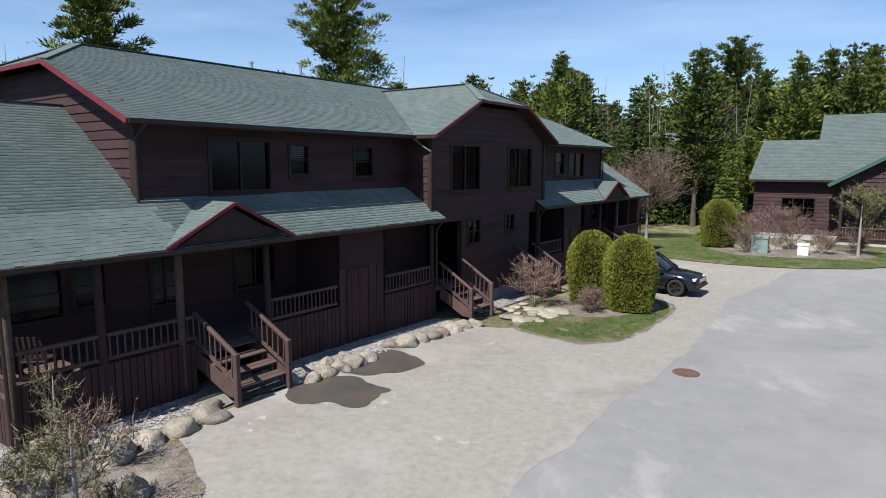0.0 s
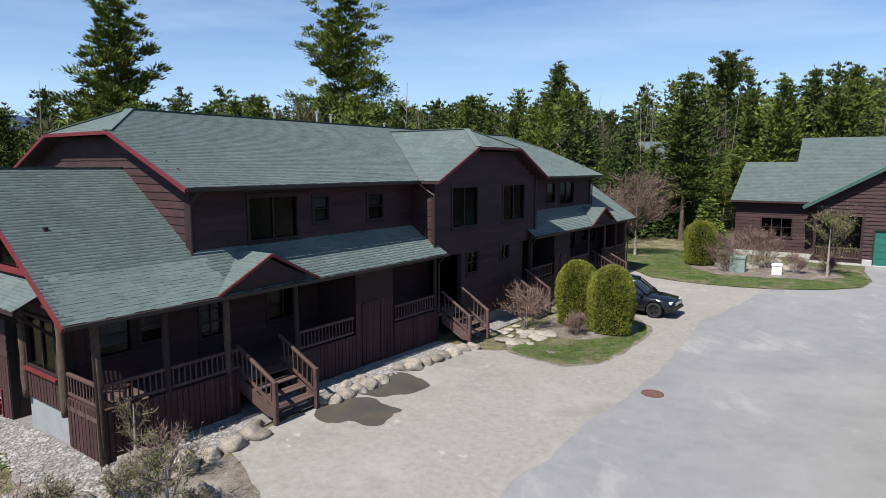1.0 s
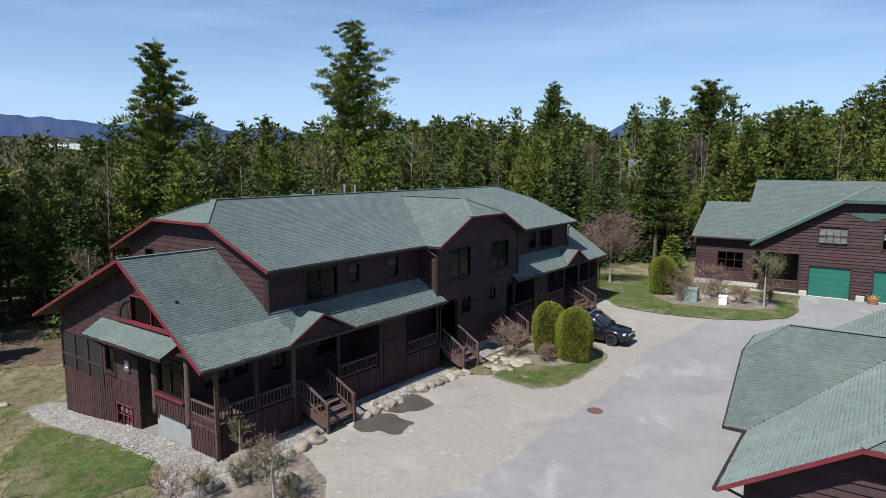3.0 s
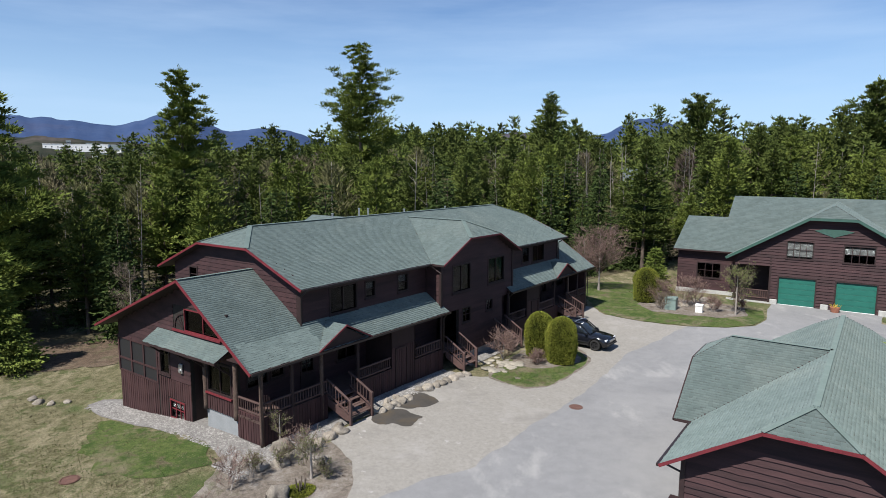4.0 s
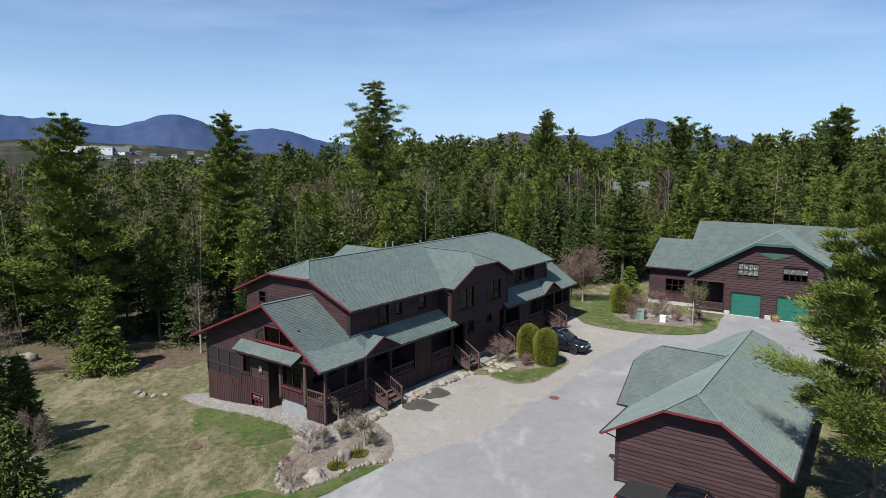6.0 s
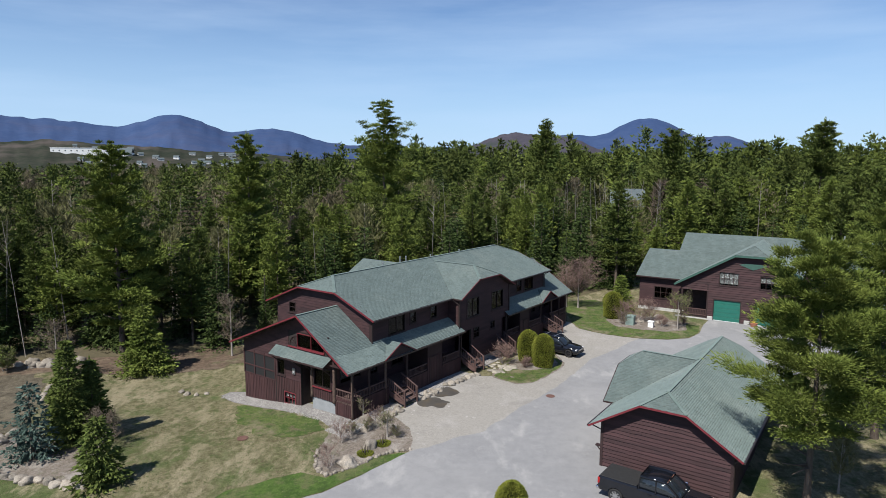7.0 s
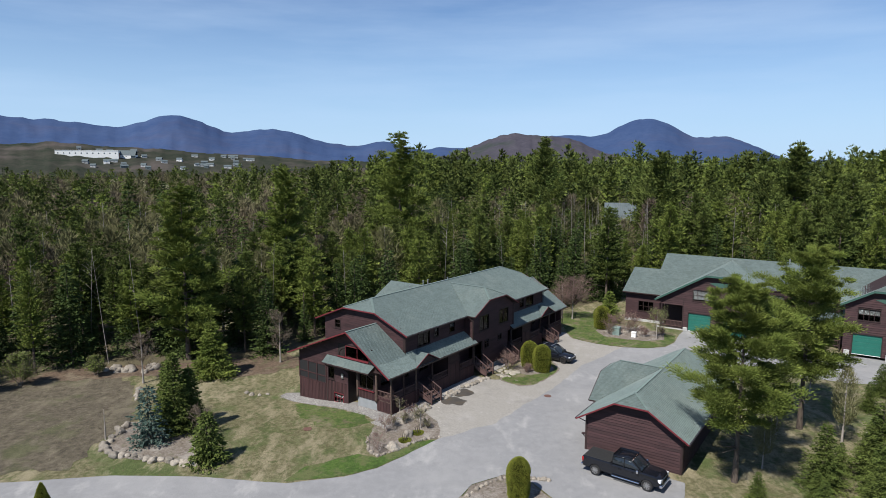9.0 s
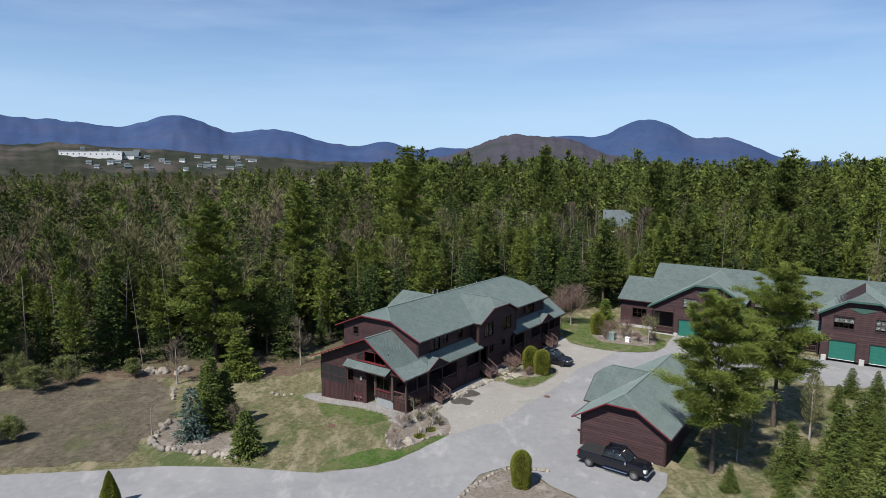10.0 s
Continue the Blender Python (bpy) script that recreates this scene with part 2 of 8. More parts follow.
FLOOR_FAR = material("forest_floor", (0.055, 0.05, 0.028), (0.11, 0.09, 0.05), 0.2, 4, 0.97, 0.6, depth=0.1)
BOULDER = material("grey_tan_boulder", (0.16, 0.138, 0.112), (0.34, 0.305, 0.255), 2.2, 18, 0.92, 0.7, vary=0.3, depth=0.05, c=(0.12, 0.115, 0.11), cscale=1.6, cmin=0.55, cmax=0.7)
FLAG = material("pale_flagstone", (0.2, 0.182, 0.148), (0.35, 0.322, 0.265), 1.8, 16, 0.92, 0.6, vary=0.22, depth=0.03)
BARK = material("conifer_bark", (0.06, 0.045, 0.035), (0.13, 0.105, 0.085), 3, 20, 0.95, 0.8, stretch=(3, 3, 0.6), depth=0.05)
PALE_BARK = material("pale_grey_bark", (0.20, 0.175, 0.155), (0.36, 0.33, 0.30), 3, 20, 0.95, 0.5, stretch=(2, 2, 0.5))
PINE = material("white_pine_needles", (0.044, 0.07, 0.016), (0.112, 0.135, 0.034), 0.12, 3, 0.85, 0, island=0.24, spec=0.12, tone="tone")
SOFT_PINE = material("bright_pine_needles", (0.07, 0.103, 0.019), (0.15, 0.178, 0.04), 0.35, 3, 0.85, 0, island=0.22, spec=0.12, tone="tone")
SPRUCE = material("spruce_needles", (0.026, 0.046, 0.013), (0.068, 0.094, 0.027), 0.15, 3, 0.85, 0, island=0.24, spec=0.12, tone="tone")
BLUE_SPRUCE = material("blue_spruce_needles", (0.045, 0.076, 0.062), (0.09, 0.13, 0.108), 0.5, 4, 0.85, 0, island=0.35, spec=0.12, tone="tone")
CEDAR = material("cedar_foliage", (0.092, 0.116, 0.018), (0.225, 0.235, 0.04), 1.6, 10, 0.85, 0, island=0.35, spec=0.12, tone="tone")
TWIG = material("bare_twigs", (0.1, 0.08, 0.06), (0.19, 0.155, 0.12), 0.5, 4, 0.9, 0, island=0.3, spec=0.12, tone="tone")
HARDWOOD = material("budding_hardwood_twigs", (0.1, 0.105, 0.045), (0.185, 0.175, 0.088), 0.05, 2, 0.9, 0, island=0.3, spec=0.12, tone="tone", c=(0.165, 0.13, 0.10), cscale=0.03, cmin=0.48, cmax=0.6)
# brown litter, its colour lowered to carry the shade of the wood's edge
SHADED_LITTER = ground_material("shaded_needle_litter", (0.075, 0.052, 0.036), (0.15, 0.108, 0.076), [((0.19, 0.155, 0.11), 0.5, 0.52, 0.66, 0.7, (1, 1, 1)), ((0.04, 0.03, 0.022), 0.9, 0.54, 0.66, 0.7, (1, 1, 1)), ((0.075, 0.085, 0.035), 0.35, 0.56, 0.66, 0.6, (1, 1, 1))], (3.0, 18.0), 0.97, 1.0, 0.06, 0.4)
DRY_FIELD = ground_material("brown_dry_field", (0.06, 0.05, 0.035), (0.135, 0.115, 0.082), [((0.175, 0.15, 0.105), 0.28, 0.5, 0.64, 0.7, (1.6, 0.8, 1)), ((0.075, 0.085, 0.035), 0.2, 0.54, 0.64, 0.6, (1, 1, 1)), ((0.045, 0.038, 0.026), 1.1, 0.58, 0.68, 0.7, (1, 1, 1))], (2.0, 14.0), 0.97, 1.0, 0.08, 0.4)
CAP = material("green_ridge_cap", (0.0945, 0.1296, 0.1196), (0.126, 0.1651, 0.1548), 2, 40, 0.92, 0.1, depth=0.003, matt=1.0)
RED_TWIG = material("reddish_bare_twigs", (0.135, 0.09, 0.077), (0.24, 0.168, 0.143), 0.6, 5, 0.9, 0, island=0.3, spec=0.12, tone="tone")
BUD = material("budding_leaves", (0.09, 0.122, 0.03), (0.17, 0.198, 0.058), 1, 6, 0.85, 0, island=0.35, spec=0.12, tone="tone")
BLACK_CAR = material("black_car_paint", (0.006, 0.007, 0.010), (0.009, 0.010, 0.014), 2, 20, 0.12, 0, spec=0.6)
TYRE = material("black_rubber", (0.012, 0.012, 0.012), (0.022, 0.022, 0.022), 5, 40, 0.85, 0.1)
RIM_DARK = material("dark_alloy", (0.04, 0.04, 0.045), (0.07, 0.07, 0.075), 3, 30, 0.35, 0, metal=0.7)
RIM_BRIGHT = material("bright_alloy", (0.45, 0.45, 0.46), (0.6, 0.6, 0.61), 3, 30, 0.3, 0, metal=0.9)
CHROME = material("chrome", (0.6, 0.6, 0.62), (0.75, 0.75, 0.77), 3, 30, 0.12, 0, metal=1.0)
CAR_GLASS = material("dark_car_glass", (0.012, 0.016, 0.02), (0.02, 0.025, 0.03), 2, 10, 0.05, 0, spec=0.7)
LAMP_CLEAR = material("headlight_lens", (0.5, 0.52, 0.55), (0.7, 0.72, 0.75), 8, 30, 0.15, 0)
LAMP_RED = material("tail_light_lens", (0.25, 0.01, 0.01), (0.35, 0.02, 0.02), 8, 30, 0.2, 0)
IRON = material("rusty_cast_iron", (0.09, 0.045, 0.035), (0.16, 0.085, 0.065), 6, 40, 0.7, 0.4)
UTILITY_GREEN = material("grey_green_utility_box", (0.16, 0.22, 0.20), (0.2, 0.27, 0.25), 3, 30, 0.5, 0.05)
# the blue of distance haze is put into this base colour
MOUNTAIN = material("haze_tinted_mountain", (0.033, 0.0576, 0.128), (0.0495, 0.0768, 0.151), 0.0025, 0.03, 1.0, 0, c=(0.065, 0.07, 0.112), cscale=0.0018, cmin=0.5, cmax=0.85, spec=0.0)
HILL = material("brown_wooded_hill", (0.046, 0.045, 0.058), (0.07, 0.065, 0.078), 0.012, 0.06, 1.0, 0, c=(0.04, 0.048, 0.046), cscale=0.006, spec=0.0)
TOWN_HILL = material("wooded_town_rise", (0.0208, 0.0288, 0.0208), (0.048, 0.0464, 0.0384), 0.02, 0.12, 1.0, 0, c=(0.075, 0.066, 0.06), cscale=0.008, spec=0.0)
FAR_ROOF = material("far_grey_roof", (0.06, 0.0792, 0.0858), (0.096, 0.1188, 0.1254), 0.5, 5, 0.8, 0.05)
TERRACOTTA = material("terracotta_pot", (0.25, 0.10, 0.06), (0.33, 0.14, 0.09), 4, 30, 0.8, 0.1)
YELLOW_FLOWER = material("yellow_flowers", (0.5, 0.36, 0.03), (0.65, 0.5, 0.06), 8, 40, 0.8, 0.0)


# ---------------------------------------------------------------- mesh helpers
def link(name, me, mat, parent=None, label=""):
    if mat:
        me.materials.append(mat)
    ob = new(name, me)
    if parent:
        ob.parent = parent
    if label:
        ob["label"] = label
    return ob


def part(name, bm, mat, parent=None, label="", smooth=False):
    """One bmesh as one object, under a thing or a part."""
    me = bpy.data.meshes.new(name)
    bmesh.ops.recalc_face_normals(bm, faces=bm.faces)
    bm.to_mesh(me)
    bm.free()
    if smooth:
        me.polygons.foreach_set("use_smooth", [True] * len(me.polygons))
    return link(name, me, mat, parent, label)


def raw(name, verts, faces, mat, parent=None, label="", tone=None, smooth=False):
    """A mesh from arrays."""
    me = bpy.data.meshes.new(name)
    verts, faces = np.asarray(verts, dtype=np.float32), np.asarray(faces, dtype=np.int32)
    k = faces.shape[1]
    me.vertices.add(len(verts))
    me.vertices.foreach_set("co", verts.ravel())
    me.loops.add(faces.size)
    me.loops.foreach_set("vertex_index", faces.ravel())
    me.polygons.add(len(faces))
    me.polygons.foreach_set("loop_start", np.arange(len(faces), dtype=np.int32) * k)
    me.polygons.foreach_set("loop_total", np.full(len(faces), k, dtype=np.int32))
    if smooth:
        me.polygons.foreach_set("use_smooth", np.ones(len(faces), dtype=bool))
    me.update()
    me.validate()
    if tone is not None:
        me.attributes.new("tone", "FLOAT", "POINT").data.foreach_set("value", np.asarray(tone, dtype=np.float32))
    return link(name, me, mat, parent, label)


def thing(name, m, label, category, group="", kind=""):
    ob = new(name)
    ob.matrix_world = m
    ob.empty_display_size = 0.3
    return tagged(ob, label, category, group, kind)


def box(bm, x0, x1, y0, y1, z0, z1, m=None, bevel=0.0):
    vs = [bm.verts.new((x, y, z)) for x in (x0, x1) for y in (y0, y1) for z in (z0, z1)]
    for f in ((0, 1, 3, 2), (4, 6, 7, 5), (0, 4, 5, 1), (2, 3, 7, 6), (0, 2, 6, 4), (1, 5, 7, 3)):
        bm.faces.new([vs[i] for i in f])
    if bevel:
        es = {e for v in vs for e in v.link_edges}
        r = bmesh.ops.bevel(bm, geom=list(es), offset=bevel, segments=1, affect="EDGES")
        vs = list({v for v in r["verts"]} | {v for v in vs if v.is_valid})
    if m:
        for v in vs:
            v.co = m @ v.co
    return vs


def beam(bm, a, b, w, h, bevel=0.0, up=(0, 0, 1)):
    """A square bar from a to b."""
    a, b = Vector(a), Vector(b)
    z = (b - a)
    n = z.length
    z.normalize()
    u = Vector(up)
    if abs(z.dot(u)) > 0.98:
        u = Vector((1, 0, 0))
    x = z.cross(u).normalized()
    y = x.cross(z).normalized()
    m = Matrix(((x.x, y.x, z.x, a.x), (x.y, y.y, z.y, a.y), (x.z, y.z, z.z, a.z), (0, 0, 0, 1)))
    return box(bm, -w / 2, w / 2, -h / 2, h / 2, 0, n, m, bevel)


def pole(bm, a, b, r0, r1, seg=8, wobble=0.0, rings=1):
    a, b = Vector(a), Vector(b)
    z = (b - a)
    q = z.to_track_quat("Z", "Y")
    prev = None
    for k in range(rings + 1):
        f = k / rings
        c = a + z * f
        r = r0 + (r1 - r0) * f
        ring = [bm.verts.new(c + q @ Vector((math.cos(t) * r * (1 + wobble * (random.random() - 0.5)), math.sin(t) * r * (1 + wobble * (random.random() - 0.5)), 0))) for t in (2 * math.pi * i / seg for i in range(seg))]
        if prev:
            for i in range(seg):
                bm.faces.new((prev[i], prev[(i + 1) % seg], ring[(i + 1) % seg], ring[i]))
        else:
            bm.faces.new(ring[::-1])
        prev = ring
    bm.faces.new(prev)


def slab(bm, pts, thick, way=(0, 0, -1)):
    """A flat polygon with thickness."""
    w = Vector(way) * thick
    top = [bm.verts.new(p) for p in pts]
    low = [bm.verts.new(Vector(p) + w) for p in pts]
    bm.faces.new(top)
    bm.faces.new(low[::-1])
    n = len(pts)
    for i in range(n):
        bm.faces.new((top[i], low[i], low[(i + 1) % n], top[(i + 1) % n]))


def inside(poly, x, y):
    c, j = False, len(poly) - 1
    for i in range(len(poly)):
        (xi, yi), (xj, yj) = poly[i], poly[j]
        if (yi > y) != (yj > y) and x < (xj - xi) * (y - yi) / (yj - yi) + xi:
            c = not c
        j = i
    return c


def spans(poly, v, holes=()):
    """Where the level v runs inside a polygon, less the holes (u0, u1, v0, v1)."""
    xs = []
    for i in range(len(poly)):
        (x0, y0), (x1, y1) = poly[i], poly[(i + 1) % len(poly)]
        if (y0 > v) != (y1 > v):
            xs.append(x0 + (x1 - x0) * (v - y0) / (y1 - y0))
    xs.sort()
    out = [(xs[i], xs[i + 1]) for i in range(0, len(xs) - 1, 2)]
    for u0, u1, v0, v1 in holes:
        if v0 < v < v1:
            nxt = []
            for a, b in out:
                if u1 <= a or u0 >= b:
                    nxt.append((a, b))
                else:
                    nxt += [s for s in ((a, u0), (u1, b)) if s[1] - s[0] > 0.02]
            out = nxt
    return out


from mathutils.geometry import delaunay_2d_cdt


def cells(poly, holes, step=0):
    """Triangles of a polygon with rectangular holes."""
    pts = [Vector(p) for p in poly]
    edges = [(i, (i + 1) % len(poly)) for i in range(len(poly))]
    for u0, u1, v0, v1 in holes:
        k = len(pts)
        pts += [Vector(p) for p in ((u0, v0), (u1, v0), (u1, v1), (u0, v1))]
        edges += [(k, k + 1), (k + 1, k + 2), (k + 2, k + 3), (k + 3, k)]
    if step:
        xs, ys = [p[0] for p in poly], [p[1] for p in poly]
        x = min(xs) + step / 2
        while x < max(xs):
            y = min(ys) + step / 2
            while y < max(ys):
                if inside(poly, x, y):
                    pts.append(Vector((x, y)))
                y += step
            x += step
    vs, _, fs, _, _, _ = delaunay_2d_cdt(pts, edges, [], 0, 1e-4)
    keep = []
    for f in fs:
        cx, cy = sum(vs[i].x for i in f) / len(f), sum(vs[i].y for i in f) / len(f)
        if inside(poly, cx, cy) and not any(u0 < cx < u1 and v0 < cy < v1 for u0, u1, v0, v1 in holes):
            keep.append(f)
    return vs, keep


def wall_panel(name, poly, holes, place, thick, mat, parent, label=""):
    """A wall from a polygon (u, v), pierced by holes; place(u, v, depth) gives the point."""
    vs, fs = cells(poly, holes)
    bm = bmesh.new()
    front = [bm.verts.new(place(v.x, v.y, 0)) for v in vs]
    back = [bm.verts.new(place(v.x, v.y, thick)) for v in vs]
    count = {}
    for f in fs:
        bm.faces.new([front[i] for i in f])
        bm.faces.new([back[i] for i in reversed(f)])
        for i in range(len(f)):
            a, b = f[i], f[(i + 1) % len(f)]
            count[(a, b)] = 1
    for a, b in count:
        if (b, a) not in count:
            bm.faces.new((front[b], front[a], back[a], back[b]))
    for v in [v for v in bm.verts if not v.link_faces]:
        bm.verts.remove(v)
    return part(name, bm, mat, parent, label)


def boards(poly, holes, place, parent, mat, rise=0.24, wavy=0.02, name="board", proud=0.035):
    """Lapped boards with a wavy lower edge, each one a piece."""
    v0, v1 = min(p[1] for p in poly), max(p[1] for p in poly)
    k = 0
    v = v0
    while v < v1 - 0.05:
        top = min(v + rise, v1)
        for a, b in spans(poly, (v + top) / 2, holes):
            if b - a < 0.08:
                continue
            n = max(2, int((b - a) / 0.45))
            bm = bmesh.new()
            low, mid, up = [], [], []
            for i in range(n + 1):
                u = a + (b - a) * i / n
                w = wavy * (noise.noise((u * 1.7, v * 3.1, 4.0)) + 0.6 * noise.noise((u * 4.9, v * 2.0, 9.0)))
                low.append(bm.verts.new(place(u, v - 0.015 + w, -proud)))
                mid.append(bm.verts.new(place(u, v - 0.015 + w, -0.002)))
                up.append(bm.verts.new(place(u, top, -0.006)))
            for i in range(n):
                bm.faces.new((low[i], low[i + 1], up[i + 1], up[i]))
                bm.faces.new((mid[i], mid[i + 1], low[i + 1], low[i]))
            bm.faces.new((mid[0], low[0], up[0]))
            bm.faces.new((low[n], mid[n], up[n]))
            part(name, bm, mat, parent)
        v += rise
        k += 1


def battens(poly, holes, place, parent, mat, pitch=0.3, width=0.07, proud=0.03, name="batten"):
    """Upright battens over a wall."""
    flip = [(y, x) for x, y in poly]
    hh = [(v0, v1, u0, u1) for u0, u1, v0, v1 in holes]
    u = min(p[0] for p in poly) + pitch / 2
    while u < max(p[0] for p in poly):
        for a, b in spans(flip, u, hh):
            bm = bmesh.new()
            w = width * random.uniform(0.85, 1.15)
            pts = [(u - w / 2, a), (u + w / 2, a), (u + w / 2, b), (u - w / 2, b)]
            f = [bm.verts.new(place(x, y, -proud)) for x, y in pts]
            g = [bm.verts.new(place(x, y, -0.001)) for x, y in pts]
            bm.faces.new(f)
            for i in range(4):
                bm.faces.new((f[i], g[i], g[(i + 1) % 4], f[(i + 1) % 4]))
            part(name, bm, mat, parent)
        u += pitch * random.uniform(0.95, 1.05)


def window(name, u0, u1, v0, v1, place, parent, frame_mat=TIMBER, nx=1, ny=1, blind=0.0, sill=True, trim=0.1, category="", glass=True):
    """A window set in its opening: frame, bars, panes, and a blind behind them."""
    def bar(bm, a0, a1, b0, b1, d0, d1):
        vs = [bm.verts.new(place(x, y, d)) for x in (a0, a1) for y in (b0, b1) for d in (d0, d1)]
        for f in ((0, 1, 3, 2), (4, 6, 7, 5), (0, 4, 5, 1), (2, 3, 7, 6), (0, 2, 6, 4), (1, 5, 7, 3)):
            bm.faces.new([vs[i] for i in f])
    bm = bmesh.new()
    t = trim
    bar(bm, u0 - t, u0, v0 - t, v1 + t, -0.055, 0.05)
    bar(bm, u1, u1 + t, v0 - t, v1 + t, -0.055, 0.05)
    bar(bm, u0, u1, v1, v1 + t, -0.055, 0.05)
    bar(bm, u0, u1, v0 - t, v0, -0.055, 0.05)
    w = part(name, bm, frame_mat, parent)
    bm = bmesh.new()
    for i in range(1, nx):
        u = u0 + (u1 - u0) * i / nx
        bar(bm, u - 0.025, u + 0.025, v0, v1, 0.005, 0.05)
    for i in range(1, ny):
        v = v0 + (v1 - v0) * i / ny
        bar(bm, u0, u1, v - 0.02, v + 0.02, 0.008, 0.045)
    if nx * ny > 1:
        part("sash", bm, frame_mat, w)
    else:
        bm.free()
    if glass:
        bm = bmesh.new()
        bar(bm, u0, u1, v0, v1, 0.055, 0.063)
        part("pane", bm, CLEAR_GLASS if blind else GLASS, w).visible_shadow = False
    if blind:
        bm = bmesh.new()
        n = max(3, int((v1 - v0) * blind / 0.06))
        for i in range(n):
            v = v1 - (v1 - v0) * blind * (i + 0.5) / n
            bar(bm, u0 + 0.02, u1 - 0.02, v - 0.024, v + 0.024, 0.10, 0.115)
        part("blind", bm, BLIND, w, "white slatted blind")
    if sill:
        bm = bmesh.new()
        bar(bm, u0 - t - 0.03, u1 + t + 0.03, v0 - t - 0.04, v0 - t, -0.10, 0.0)
        part("sill", bm, frame_mat, w)
    return w


def shingle_face(pts, name, parent, run=0.13, wide=0.25, mat=SHINGLE, keep=None, thick=0.0045, skip=None):
    """Courses of shingles over a flat roof face; the first two points are its eave. keep(u, v): which are single pieces."""
    p0, p1 = Vector(pts[0]), Vector(pts[1])
    ax = (p1 - p0).normalized()
    nrm = None
    for q in pts[2:]:
        c = ax.cross(Vector(q) - p0)
        if c.length > 0.3:
            nrm = c.normalized()
            break
    if nrm.z < 0:
        nrm = -nrm
    ay = nrm.cross(ax).normalized()
    if ay.z < 0:
        ay = -ay
    flat = [((Vector(p) - p0).dot(ax), (Vector(p) - p0).dot(ay)) for p in pts]
    rng = random.Random(len(pts) * 7 + int(abs(p0.x * 13 + p0.y * 7)))
    top = max(f[1] for f in flat)
    low = min(f[1] for f in flat)
    verts, faces = [], []
    singles = []
    row, v = 0, low
    while v < top - 0.02:
        e = min(run, top - v)
        for a, b in spans(flat, v + e * 0.5):
            u = a - rng.random() * wide
            while u < b:
                w = wide * rng.uniform(0.45, 1.1)
                x0, x1 = max(u, a), min(u + w - 0.0015, b)
                u += w
                if x1 - x0 < 0.02:
                    continue
                t = thick * rng.uniform(0.7, 1.6)
                drop = 0.006 - (0.02 + 0.012 * rng.random()) * (rng.random() < 0.55)
                quad = []
                for x, y, h in ((x0, v - 0.01 - drop, t), (x1, v - 0.01 - drop, t), (x1, v + e + 0.002, 0.001), (x0, v + e + 0.002, 0.001), (x0, v - 0.01 - drop, -0.004), (x1, v - 0.01 - drop, -0.004)):
                    quad.append(p0 + ax * x + ay * y + nrm * h)
                if keep and len(singles) < 300 and keep((x0 + x1) / 2, v):
                    singles.append(quad)
                    continue
                k = len(verts)
                verts += [tuple(q) for q in quad]
                faces += [(k, k + 1, k + 2, k + 3), (k + 4, k + 5, k + 1, k)]
        v += run
        row += 1
    if verts:
        tagged(raw(name, verts, faces, mat, parent), kind="stuff")
    return singles


def shingle_pieces(singles, parent):
    for q in singles:
        me = bpy.data.meshes.new("shingle")
        me.from_pydata([tuple(v) for v in q], [], [(0, 1, 2, 3), (4, 5, 1, 0)])
        link("shingle", me, SHINGLE_PIECE, parent)


def roof_face(pts, parent, thick=0.16, name="roof_deck", shingles=True, run=0.13, wide=0.25, keep=None):
    """A boarded roof face and its shingles."""
    bm = bmesh.new()
    nrm = (Vector(pts[1]) - Vector(pts[0])).cross(Vector(pts[2]) - Vector(pts[1])).normalized()
    slab(bm, [Vector(p) - Vector((0, 0, 0.006)) for p in pts], thick)
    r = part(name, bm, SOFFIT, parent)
    s = shingle_face(pts, "shingles", r, run, wide, keep=keep) if shingles else []
    return r, s


# ---------------------------------------------------------------- the ground
CP = np.array([(-8.7, 18.5, -0.05), (-4.1, 22.6, -0.1), (0, 28.3, -0.25), (6.8, 24.6, -0.64), (10.7, 35.7, -0.55), (-3.3, 15.5, -0.72), (-8.1, 12, -0.6), (-30, 10.5, -0.74), (-22.3, 9.3, -0.66), (-24.5, 26.3, -1.5), (-42.6, 32.2, -1.25), (-19.3, 26.2, -1.5), (-13, 19.5, -0.55), (8.5, 12.3, -0.62), (15, 8.7, -0.66), (31, 46, 0.0), (22, 47, 0.0), (10, 4, -0.55)])
CP = np.vstack([CP, [(0, -5, -0.6), (-20, 0, -0.7), (-55, 33, -0.9), (0, 48, -1.0), (-12, 42, -1.3), (10, 60, -0.4), (40, 60, 0.1), (12, 48, -0.3), (6, 31, -0.4), (22, 22, -0.4), (47, 38, -0.4)]])


def heights(x, y):
    x, y = np.asarray(x, float), np.asarray(y, float)
    d2 = (CP[:, 0] - x[..., None]) ** 2 + (CP[:, 1] - y[..., None]) ** 2
    w = np.exp(-d2 / 50.0) + 1e-4 / (1 + d2 / 400)
    return (w * CP[:, 2]).sum(-1) / w.sum(-1)


def ground_z(x, y):
    return float(heights(np.array([x]), np.array([y]))[0])


